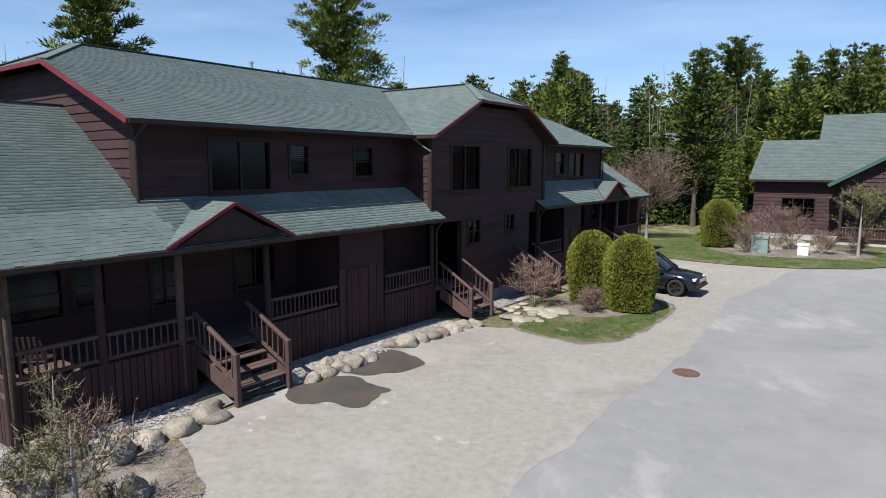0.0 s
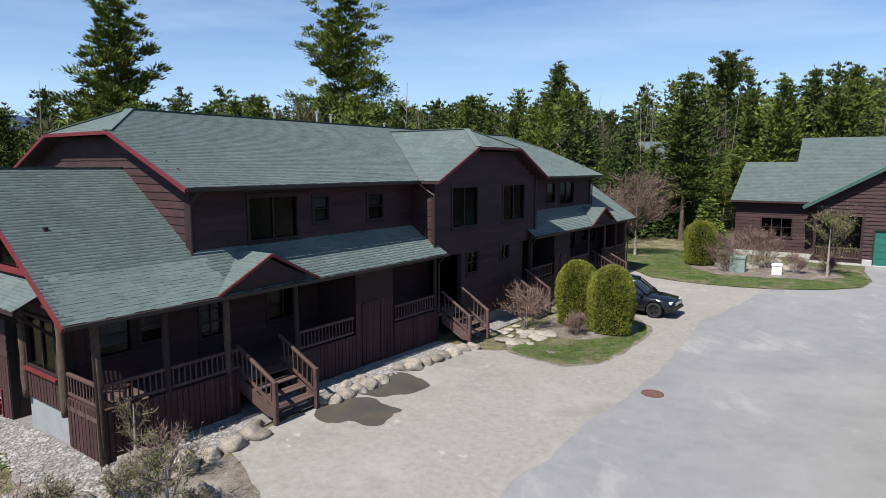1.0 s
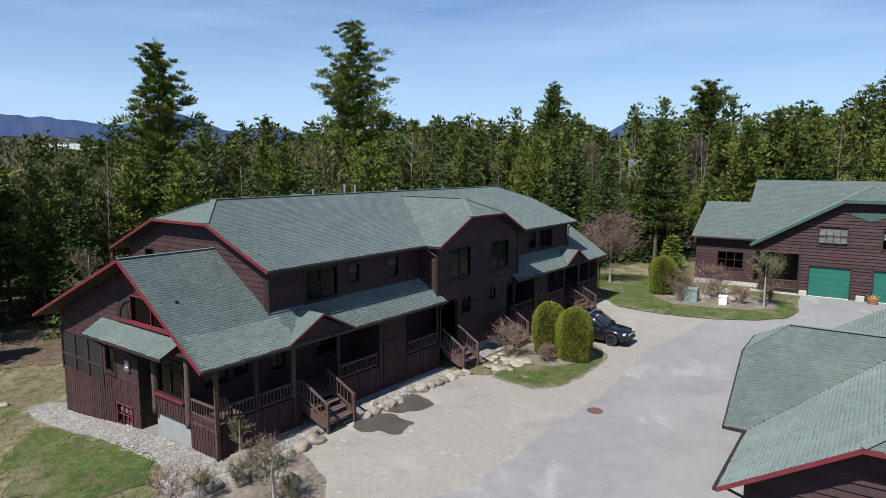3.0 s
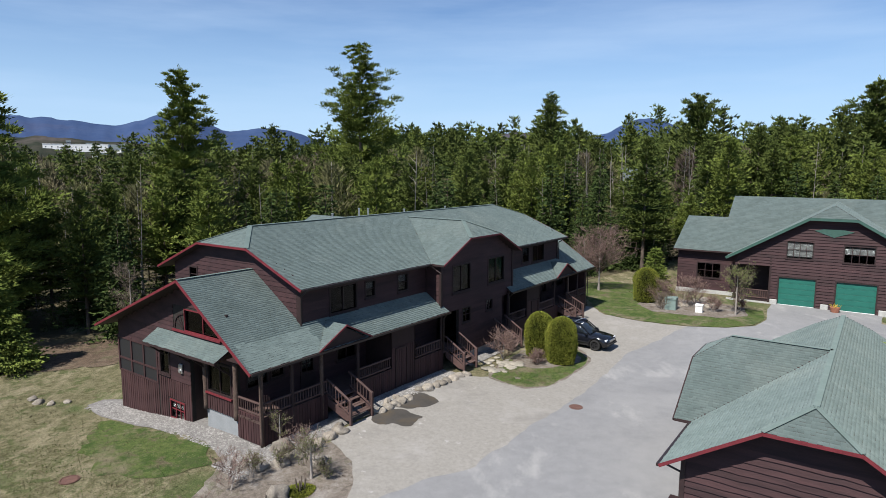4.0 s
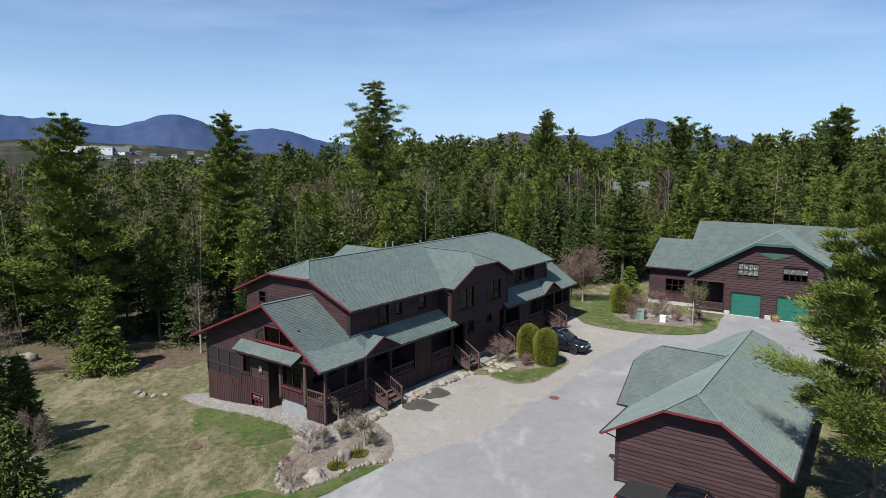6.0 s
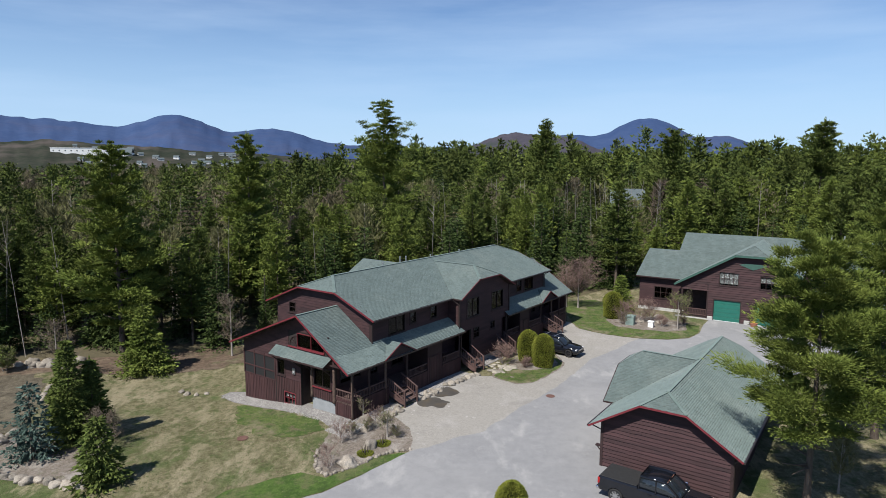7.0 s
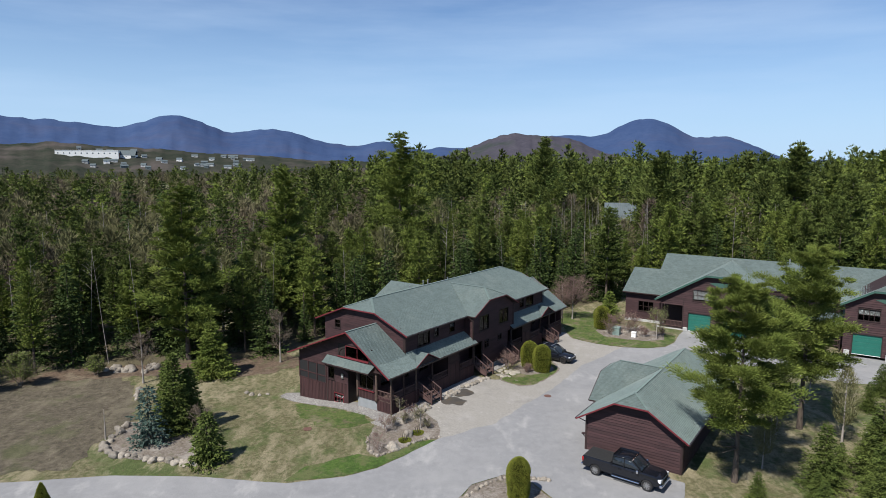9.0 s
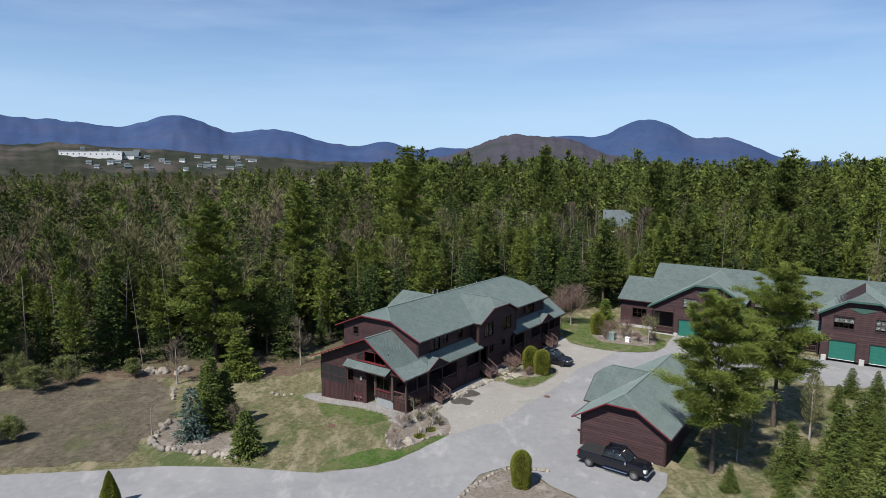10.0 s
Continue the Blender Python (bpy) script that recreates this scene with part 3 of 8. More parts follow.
def terrain():
    near = list(np.arange(-90, 90.1, 1.5))
    far = [90 * 1.18 ** k for k in range(1, 25)]
    g = np.array([-f for f in far[::-1]] + near + far)
    X, Y = np.meshgrid(g, g + 20, indexing="ij")
    Z = heights(X.ravel(), Y.ravel())
    n = len(g)
    i, j = np.meshgrid(np.arange(n - 1), np.arange(n - 1), indexing="ij")
    a = (i * n + j).ravel()
    faces = np.stack([a, a + n, a + n + 1, a + 1], 1)
    ob = raw("ground", np.stack([X.ravel(), Y.ravel(), Z - 0.02], 1), faces, LAWN, smooth=True)
    tagged(ob, "straw-coloured spring lawn with patches of green", "ground", kind="structure")


def sheet(name, poly, lift, mat, label, category, kind="structure", step=1.6, rough_edge=0.0):
    """A patch of ground that follows its shape."""
    pts = []
    for i in range(len(poly)):
        (x0, y0), (x1, y1) = poly[i], poly[(i + 1) % len(poly)]
        n = max(1, int(math.hypot(x1 - x0, y1 - y0) / 0.5)) if rough_edge else max(1, int(math.hypot(x1 - x0, y1 - y0) / 1.5))
        for k in range(n):
            x, y = x0 + (x1 - x0) * k / n, y0 + (y1 - y0) * k / n
            if rough_edge:
                x += rough_edge * (noise.noise((x * 0.9, y * 0.9, lift * 50)) + 0.6 * noise.noise((x * 2.9, y * 2.9, 7)))
                y += rough_edge * (noise.noise((x * 0.9, y * 0.9, 3 + lift * 50)) + 0.6 * noise.noise((x * 2.9, y * 2.9, 17)))
            pts.append((x, y))
    vs, fs = cells(pts, (), step)
    xy = np.array([(v.x, v.y) for v in vs])
    z = heights(xy[:, 0], xy[:, 1]) + lift
    me = bpy.data.meshes.new(name)
    me.from_pydata([(p[0], p[1], q) for p, q in zip(xy.tolist(), z.tolist())], [], [tuple(f) for f in fs])
    me.polygons.foreach_set("use_smooth", [True] * len(me.polygons))
    return tagged(link(name, me, mat), label, category, kind=kind)


terrain()
SEAM = [(-4.2, 13.8), (1.0, 17.3), (2.8, 20.0), (4.6, 22.5), (5.8, 24.1), (8.5, 28.0), (12.3, 34.7), (17.4, 40.0), (18.8, 41.1)]
LAWN_EDGE = [(15.3, 43.1), (13.1, 45.4), (12.6, 48.5)]
sheet("pavement", SEAM + LAWN_EDGE + [(11.4, 49.5), (10.2, 44.5), (9.2, 40), (8.8, 37), (9.1, 35.5), (9.2, 33.2), (8.8, 31.9), (7.2, 29.4), (5.7, 27.6), (4.3, 27.1), (3.1, 27.8), (2.2, 28.9), (0.6, 28.7), (-1.0, 26.9), (-2.4, 25.0), (-3.6, 23.2), (-4.4, 21.9), (-5.3, 20.7), (-5.6, 19.3), (-4.4, 17.4), (-3.9, 15.4)], 0.022, LOT, "worn light grey asphalt forecourt before the lodge", "pavement", rough_edge=0.2)
sheet("road", [(-75, 2.2), (-41.9, 5.0), (-35.2, 5.9), (-29.1, 7.0), (-22.4, 7.0), (-15.3, 6.1), (-11.1, 7.1), (-8.8, 8.5), (-6.9, 10.5), (-4.2, 13.8)] + [(x - 0.9, y + 0.7) for x, y in SEAM[1:-1]] + [SEAM[-1], (21.6, 40.4), (24.0, 40.9), (25.9, 43.0), (27.5, 46.3), (29.4, 49.4), (36.6, 44.9), (34.6, 42.0), (37.5, 39.2), (43, 40.3), (45.6, 39.8), (53, 35.2), (75, 22), (70, 14), (52, 26), (44, 28.6), (40, 29), (33.7, 32.2), (27.5, 29.0), (24.5, 23.5), (23.8, 21.5), (8.0, 11.2), (14.6, 7.0), (13.8, 4.8), (12.3, 2.6), (8.0, -3.0), (6.1, 2.8), (4.3, 4.5), (3.2, 6.6), (1.1, 7.9), (-1.4, 6.3), (-3.3, 2.4), (-4.5, -3), (-12, -3.4), (-40, -1.0), (-75, -3)], 0.018, ROAD, "grey asphalt road with pale worn patches", "road", rough_edge=0.06)
HOUSE_O, HOUSE_AZ = (-8.82, 17.6), 55.13


def lodge_xy(s, d):
    c, k = math.cos(radians(HOUSE_AZ)), math.sin(radians(HOUSE_AZ))
    return HOUSE_O[0] + s * c - d * k, HOUSE_O[1] + s * k + d * c


def lodge_patch(pts):
    return [lodge_xy(*p) for p in pts]


sheet("gravel", lodge_patch([(-1.6, -1.2), (4.6, -1.25), (4.7, 1.2), (1.6, 1.6), (1.6, 14.0), (0.8, 15.2), (-0.3, 15.1), (-0.6, 13.6), (-0.7, 11.8), (-0.75, 8.2), (-0.3, 5.4), (-0.2, 3.4), (-0.7, 1.5)]), 0.008, GRAVEL_BED, "band of pale gravel along the lodge foundation", "gravel", rough_edge=0.12)
sheet("gravel", lodge_patch([(4.5, -0.9), (6.7, -1.0), (9.2, -1.3), (12.6, -1.2), (14.8, -1.3), (14.9, 0.9), (4.5, 0.9)]), 0.026, GRAVEL_BED, "pale gravel behind the boulder edging", "gravel", rough_edge=0.08)
sheet("gravel", lodge_patch([(16.6, -0.6), (21.0, -0.5), (21.0, 0.8), (16.6, 0.8)]), 0.026, GRAVEL_BED, "strip of pale gravel by the concrete footing", "gravel", rough_edge=0.05)
sheet("planting_bed", [(-3.4, 14.2), (-3.3, 16.2), (-4.0, 18.2), (-5.0, 19.4), (-8.2, 17.6), (-10.2, 17.9), (-10.2, 15.5), (-10.1, 13.4), (-9.9, 11.2), (-9.0, 10.5), (-7.0, 12.2), (-6.0, 13.4)], 0.012, MULCH, "bare earth planting bed with shrubs and boulders", "planting bed", rough_edge=0.35)
sheet("grass_patch", lodge_patch([(-0.9, 12.0), (-1.0, 8.2), (-0.6, 5.4), (-0.5, 3.0), (-1.6, 1.2), (-3.6, 1.6), (-4.6, 4.0), (-4.2, 7.0), (-2.6, 9.6)]), 0.004, GRASS, "greener patch of lawn beside the gravel", "grass", rough_edge=0.7)
sheet("grass_strip", [(-4.3, 13.7), (-6.0, 13.2), (-7.1, 11.9), (-9.0, 10.2), (-10.6, 10.8), (-14.5, 8.6), (-15.5, 6.4), (-11.1, 7.2), (-8.8, 8.6), (-6.9, 10.6)], 0.010, LUSH, "bright green strip of grass beside the road", "grass", rough_edge=0.12)
ISLAND = [(2.4, 28.9), (3.1, 27.9), (4.3, 27.2), (5.7, 27.7), (7.2, 29.5), (8.7, 32.0), (9.1, 33.3), (8.9, 35.4), (8.0, 37), (5.0, 34.5), (3.2, 31.6)]
sheet("bare_earth", [(5.9 + (x - 5.9) * 1.07, 32 + (y - 32) * 1.06) for x, y in ISLAND], 0.0245, MULCH, "worn pale earth rim round the grass island", "ground", rough_edge=0.25)
sheet("grass_island", ISLAND, 0.026, GRASS, "patchy green grass island with mulch under the hedges", "grass", rough_edge=0.18)
sheet("mulch", [(4.0, 31.4), (5.2, 30.6), (6.6, 31.0), (8.4, 32.2), (8.8, 33.4), (8.4, 35.2), (6.0, 35.6), (3.9, 33.0)], 0.030, MULCH, "brown mulch round the clipped hedges", "mulch", rough_edge=0.14)
sheet("front_lawn", [(12.9, 53.6), (12.8, 48.5), (13.3, 45.5), (15.5, 43.2), (18.8, 41.3), (21.6, 40.6), (23.9, 41.1), (25.8, 43.2), (27.0, 46.0), (24, 49), (20, 52), (22, 57), (18, 62), (13, 60)], 0.016, GRASS, "green lawn before the second lodge", "lawn", rough_edge=0.08)
sheet("planting_bed", [(17, 49.2), (17.5, 46.3), (20.0, 44.4), (22.4, 43.6), (24.8, 44.2), (26.2, 47.6), (24.2, 49.0), (21, 52), (19, 53)], 0.03, MULCH, "mulched shrub bed at the corner of the second lodge", "planting bed", rough_edge=0.2)
sheet("planting_bed", [(-3.2, 2.2), (-1.4, 6.2), (1.1, 7.8), (3.1, 6.5), (4.2, 4.4), (6.0, 2.7), (3, -2), (-2, -2)], 0.012, MULCH, "earth island edged with stones round a small cedar", "planting bed", rough_edge=0.1)
sheet("grass_verge", [(14.8, 6.8), (16.8, 9.0), (25.5, 22.5), (27.5, 28.5), (33.5, 31.8), (40, 28.6), (46, 27.6), (38, 10), (26, 0), (13, 2.5)], 0.010, LAWN, "rough dry grass beside the garage under the pines", "grass", rough_edge=0.15)
sheet("planting_bed", [(-31.4, 10.8), (-29.8, 9.9), (-26.9, 9.4), (-23.2, 8.9), (-24.5, 12), (-26.0, 16.0), (-28.5, 18.5), (-33.0, 17.2), (-32.6, 13.2)], 0.012, MULCH, "stone-edged bed round conifers on the lawn", "planting bed", rough_edge=0.12)
sheet("dry_field", [(-80, 4), (-42, 6.5), (-33, 8.0), (-33, 18), (-38, 28), (-44, 33.5), (-52, 29), (-58, 23), (-80, 12)], 0.006, DRY_FIELD, "rough brown field of last year's grass", "field", rough_edge=0.9)
sheet("bare_earth", [(-52, 28), (-40, 31), (-31, 31), (-24, 34), (-20, 38), (-26, 41), (-34, 37), (-44, 35), (-55, 32)], 0.012, SHADED_LITTER, "brown needle litter at the edge of the woods, coloured darker for tree shade", "ground", rough_edge=0.8)
sheet("forest_ground", [(-260, 20), (-60, 25), (-46, 34), (-32, 37), (-24, 43), (-12, 50), (2, 60), (14, 62), (24, 72), (50, 62), (90, 36), (300, 10), (420, 500), (0, 700), (-420, 500)], 0.03, FLOOR_FAR, "dark litter on the forest floor", "ground", step=14)
wetA = [(-4.1, 21.8), (-4.1, 22.4), (-3.6, 22.9), (-3.0, 23.2), (-2.35, 23.0), (-1.95, 22.5), (-1.45, 22.15), (-1.95, 21.75), (-2.0, 21.2), (-2.5, 21.1), (-3.0, 21.45), (-3.45, 21.1), (-3.85, 21.2)]
wetB = [(-3.35, 23.6), (-2.85, 24.3), (-2.65, 25.1), (-2.35, 25.5), (-1.8, 25.75), (-1.3, 25.2), (-0.6, 24.5), (-1.1, 23.85), (-1.5, 23.55), (-1.9, 23.6), (-2.2, 23.2), (-2.8, 23.3)]


def rounded(poly, times=2):
    """Corners cut twice over, for a soft outline."""
    for _ in range(times):
        poly = [p for a, b in zip(poly, poly[1:] + poly[:1]) for p in ((a[0] * 0.75 + b[0] * 0.25, a[1] * 0.75 + b[1] * 0.25), (a[0] * 0.25 + b[0] * 0.75, a[1] * 0.25 + b[1] * 0.75))]
    return poly


for w in (wetA, wetB):
    sheet("damp_patch", rounded(w), 0.027, WET, "dark damp patch with a ragged edge on asphalt", "stain", rough_edge=0.2, step=0.6)


# ---------------------------------------------------------------- the lodge
MID = 18.85                       # its middle; the two ends mirror each other


def rake(parent, pts, mat, h=0.17, w=0.05, name="bargeboard"):
    """Trim boards under the edge of a roof, one a stretch."""
    for a, b in zip(pts, pts[1:]):
        bm = bmesh.new()
        beam(bm, Vector(a) - Vector((0, 0, h / 2 + 0.005)), Vector(b) - Vector((0, 0, h / 2 + 0.005)), w, h)
        part(name, bm, mat, parent)


def gutter(parent, a, b, name="gutter"):
    bm = bmesh.new()
    a, b = Vector(a), Vector(b)
    beam(bm, a, b, 0.11, 0.10)
    return part(name, bm, GUTTER, parent)


def downpipe(parent, pts):
    bm = bmesh.new()
    for a, b in zip(pts, pts[1:]):
        pole(bm, a, b, 0.04, 0.04, 8)
    return part("downpipe", bm, GUTTER, parent)


def railing(parent, a, b, z_low, z_top, pitch=0.16, name="railing"):
    """Top and bottom rail with round balusters."""
    a, b = Vector(a), Vector(b)
    bm = bmesh.new()
    beam(bm, (a.x, a.y, z_top), (b.x, b.y, z_top), 0.10, 0.09, 0.015)
    r = part(name, bm, RAIL, parent)
    bm = bmesh.new()
    beam(bm, (a.x, a.y, z_low), (b.x, b.y, z_low), 0.07, 0.09, 0.012)
    part("bottom_rail", bm, RAIL, r)
    n = max(1, int((b - a).length / pitch))
    for i in range(n):
        p = a.lerp(b, (i + 0.5) / n)
        bm = bmesh.new()
        pole(bm, (p.x, p.y, z_low), (p.x, p.y, z_top), 0.026, 0.022, 6, 0.2)
        part("baluster", bm, RAIL, r)
    return r


def log_post(parent, x, y, z0, z1, r=0.10, rough=True):
    bm = bmesh.new()
    pole(bm, (x, y, z0), (x, y, z1), r, r * 0.92, 10, 0.22 if rough else 0.06, 8)
    return part("post", bm, BARK_POST if rough else TIMBER, parent, "barked log post" if rough else "", True)


def stair(parent, s0, s1, d_top, d_low, z_top, z_low, steps=4):
    """Open timber steps with stringers, newels, sloping rails and balusters."""
    st = new("stair")
    st.parent = parent
    run, rise = (d_top - d_low) / steps, (z_top - z_low) / steps
    for s in (s0, s1):
        bm = bmesh.new()
        slab(bm, [(s - 0.03, d_top, z_top), (s - 0.03, d_low, z_low + rise * 0.9), (s - 0.03, d_low, z_low - 0.05), (s - 0.03, d_low + 0.3, z_low - 0.05), (s - 0.03, d_top, z_top - 0.45)], 0.06, (1, 0, 0))
        part("stringer", bm, RAIL, st)
    for i in range(steps):
        d = d_low + i * run
        z = z_low + (i + 0.85) * rise
        bm = bmesh.new()
        box(bm, s0 + 0.02, s1 - 0.02, d - 0.02, d + run * 0.46, z - 0.045, z, None, 0.008)
        box(bm, s0 + 0.02, s1 - 0.02, d + run * 0.5, d + run * 0.98, z - 0.045, z, None, 0.008)
        part("tread", bm, TREAD, st)
    for s in (s0, s1):
        bm = bmesh.new()
        box(bm, s - 0.07, s + 0.07, d_low - 0.12, d_low + 0.02, z_low - 0.25, z_low + 1.05, None, 0.02)
        part("newel", bm, RAIL, st)
        bm = bmesh.new()
        a, b = (s, d_low - 0.05, z_low + 1.0), (s, d_top + 0.05, z_top + 0.93)
        beam(bm, a, b, 0.11, 0.10, 0.02)
        part("handrail", bm, RAIL, st)
        bm = bmesh.new()
        a2, b2 = (s, d_low, z_low + 0.32), (s, d_top, z_top + 0.22)
        beam(bm, a2, b2, 0.06, 0.08)
        part("lower_rail", bm, RAIL, st)
        for i in range(7):
            f = (i + 0.7) / 7.6
            p, q = Vector(a2).lerp(Vector(b2), f), Vector(a).lerp(Vector(b), f)
            bm = bmesh.new()
            pole(bm, p, q, 0.026, 0.022, 6, 0.2)
            part("baluster", bm, RAIL, st)
    return st


def lodge():
    H = thing("lodge", pose(HOUSE_O[0], HOUSE_O[1], 0, 0, 0, HOUSE_AZ), "long two-storey brown timber lodge with green shingle roofs", "house")
    singles = []
    m = lambda s: 2 * MID - s
    e, k = 3.48, 0.655
    zr = e + k * 5.44

    # lower roofs over the end wings and porches
    for side in (0, 1):
        g = (lambda s: s) if side == 0 else m
        front = [(0, 0), (15, 0), (14.75, 1.7), (4.4, 1.7), (4.4, 5.44), (0, 5.44)]
        pts = [(g(s), d, e + k * d) for s, d in front]
        if side:
            pts = [pts[1], pts[0]] + pts[:1:-1]
        r, sg = roof_face(pts, H, 0.13, "porch_roof", keep=(lambda u, v: 0.2 < u < 4.6 and v < 2.6) if side == 0 else None)
        singles += [(r, q) for q in sg]
        back = [(g(4.4), 13.9, 3.6), (g(0), 13.9, 3.6), (g(0), 5.44, zr), (g(4.4), 5.44, zr)]
        if side:
            back = [back[1], back[0], back[3], back[2]]
        roof_face(back, H, 0.13, "wing_roof")
        bm = bmesh.new()
        beam(bm, (g(0), 5.44, zr + 0.02), (g(4.4), 5.44, zr + 0.012), 0.22, 0.012)
        part("ridge_cap", bm, CAP, H)
        rake(H, [(g(-0.03), -0.05, e - 0.03), (g(-0.03), 5.44, zr), (g(-0.03), 13.95, 3.58)], RED_TRIM, 0.12)
        # entrance gable on the porch roof
        c, hw, za = 5.9, 1.88, 4.46
        d_in = (za - e) / k
        for sg_, foot in ((-1, c - hw), (1, c + hw)):
            pts = [(g(foot), -0.06, e + 0.02), (g(c), -0.06, za), (g(c), d_in, za), (g(foot), 0.02, e + 0.03)]
            bm = bmesh.new()
            slab(bm, [Vector(p) + Vector((0, 0, 0.03)) for p in pts[:3]], 0.05)
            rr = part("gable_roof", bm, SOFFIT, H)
            # shingles run level, so use the level edge under the ridge
            lvl = [Vector((g(foot), -0.06, e + 0.06)), Vector((g(foot), -0.02, e + 0.06)), Vector((g(c), d_in, za + 0.04)), Vector((g(c), -0.06, za + 0.04))]
            if (lvl[1] - lvl[0]).cross(lvl[2] - lvl[0]).z < 0:
                lvl = [lvl[1], lvl[0], lvl[3], lvl[2]]
            shingle_face(lvl, "shingles", rr)
        bm = bmesh.new()
        slab(bm, [(g(c - hw + 0.2), 0.02, e - 0.05), (g(c + hw - 0.2), 0.02, e - 0.05), (g(c), 0.02, za - 0.12)], 0.06, (0, 1, 0))
        part("gable_panel", bm, TIMBER, H)
        rake(H, [(g(c - hw), -0.09, e + 0.05), (g(c), -0.09, za + 0.05), (g(c + hw), -0.09, e + 0.05)], RED_TRIM, 0.08)
        gutter(H, (g(0.0), -0.08, e - 0.06), (g(15.0), -0.08, e - 0.06))

    # main roof with clipped ends
    E0, E1, ze, zt = 3.85, m(3.85), 6.5, 9.1
    sl = (zt - ze) / 6.4
    zc = 8.2
    dc = 1.0 + (zc - ze) / sl
    ap = 5.8
    X0, X1, cx, zx, cl0, cl1, zcl = 14.35, 23.95, 19.15, 8.83, 17.3, 21.0, 7.93
    d_v = 1.0 + (zx - ze) / sl
    front = [(E0, 1.0, ze), (X0, 1.0, ze), (cx, d_v, zx), (X1, 1.0, ze), (E1, 1.0, ze), (E1, dc, zc), (m(ap), 7.4, zt), (ap, 7.4, zt), (E0, dc, zc)]
    roof_face(front, H, 0.15, "main_roof")
    back = [(E1, 13.8, ze), (E0, 13.8, ze), (E0, 14.8 - dc, zc), (ap, 7.4, zt), (m(ap), 7.4, zt), (E1, 14.8 - dc, zc)]
    roof_face(back, H, 0.15, "main_roof")
    roof_face([(E0, 14.8 - dc, zc), (E0, dc, zc), (ap, 7.4, zt)], H, 0.1, "hip_roof")
    roof_face([(E1, dc, zc), (E1, 14.8 - dc, zc), (m(ap), 7.4, zt)], H, 0.1, "hip_roof")
    roof_face([(X0, 1.0, ze), (X0, -0.02, ze), (cl0, -0.02, zcl), (cx, 1.9, zx), (cx, d_v, zx)], H, 0.13, "cross_gable_roof")
    roof_face([(X1, -0.02, ze), (X1, 1.0, ze), (cx, d_v, zx), (cx, 1.9, zx), (cl1, -0.02, zcl)], H, 0.13, "cross_gable_roof")
    roof_face([(cl0, -0.02, zcl), (cl1, -0.02, zcl), (cx, 1.9, zx)], H, 0.1, "hip_roof")
    for a, b in (((ap, 7.4, zt), (m(ap), 7.4, zt)), ((cx, 1.9, zx), (cx, d_v, zx)), ((E0, dc, zc), (ap, 7.4, zt)), ((E1, dc, zc), (m(ap), 7.4, zt)), ((cl0, -0.02, zcl), (cx, 1.9, zx)), ((cl1, -0.02, zcl), (cx, 1.9, zx)), ((E0, 14.8 - dc, zc), (ap, 7.4, zt))):
        bm = bmesh.new()
        beam(bm, Vector(a) + Vector((0, 0, 0.02)), Vector(b) + Vector((0, 0, 0.02)), 0.26, 0.025)
        part("ridge_cap", bm, CAP, H)
    for x in (E0 - 0.03, E1 + 0.03):
        rake(H, [(x, 0.95, ze - 0.02), (x, dc, zc), (x, 14.8 - dc, zc), (x, 13.85, ze - 0.02)], RED_TRIM, 0.115)
    rake(H, [(X0, -0.05, ze), (cl0, -0.05, zcl), (cl1, -0.05, zcl), (X1, -0.05, ze)], RED_TRIM, 0.11)
    gutter(H, (E0, 0.93, ze - 0.07), (X0, 0.93, ze - 0.07))
    gutter(H, (X1, 0.93, ze - 0.07), (E1, 0.93, ze - 0.07))
    # cross gable of the back, seen over the ridge
    roof_face([(12.7, 13.4, 7.2), (12.7, 9.0, 7.2), (15.9, 8.4, 8.85), (15.9, 13.4, 8.85)], H, 0.1, "rear_gable_roof")
    roof_face([(19.1, 9.0, 7.2), (19.1, 13.4, 7.2), (15.9, 13.4, 8.85), (15.9, 8.4, 8.85)], H, 0.1, "rear_gable_roof")
    # rooms: dark inner wall and floors, added to keep stray light from the windows
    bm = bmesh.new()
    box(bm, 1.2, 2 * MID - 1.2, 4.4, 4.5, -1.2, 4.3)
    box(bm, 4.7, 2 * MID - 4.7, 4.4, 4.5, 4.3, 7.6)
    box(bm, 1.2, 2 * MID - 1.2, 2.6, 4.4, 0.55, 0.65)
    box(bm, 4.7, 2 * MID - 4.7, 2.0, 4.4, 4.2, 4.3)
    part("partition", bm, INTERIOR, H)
    # vents
    for s, d, h in ((12.4, 7.6, 0.5), (15.0, 7.7, 0.75), (15.9, 7.7, 0.7), (19.7, 7.6, 0.42), (25.0, 7.7, 0.4)):
        bm = bmesh.new()
        z = zt - abs(d - 7.4) * sl
        pole(bm, (s, d, z - 0.1), (s, d, z + h - 0.15), 0.06, 0.06, 10)
        pole(bm, (s, d, z + h - 0.15), (s, d, z + h - 0.09), 0.09, 0.09, 10)
        part("vent_pipe", bm, METAL, H, "short metal vent pipe")

    # upper front walls
    up = lambda u, v, q: (u, 1.7 + q, v)
    for a, b, wins in ((4.4, 14.75, ((6.45, 8.4, 4.72, 6.1), (9.2, 9.9, 5.15, 6.0), (12.0, 12.85, 5.05, 6.0))), (23.4, m(4.4), ((27.2, 28.2, 4.95, 6.05), (28.85, 30.8, 4.8, 6.1)))):
        poly = [(a, 4.4), (b, 4.4), (b, 6.72), (a, 6.72)]
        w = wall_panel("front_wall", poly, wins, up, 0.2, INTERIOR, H)
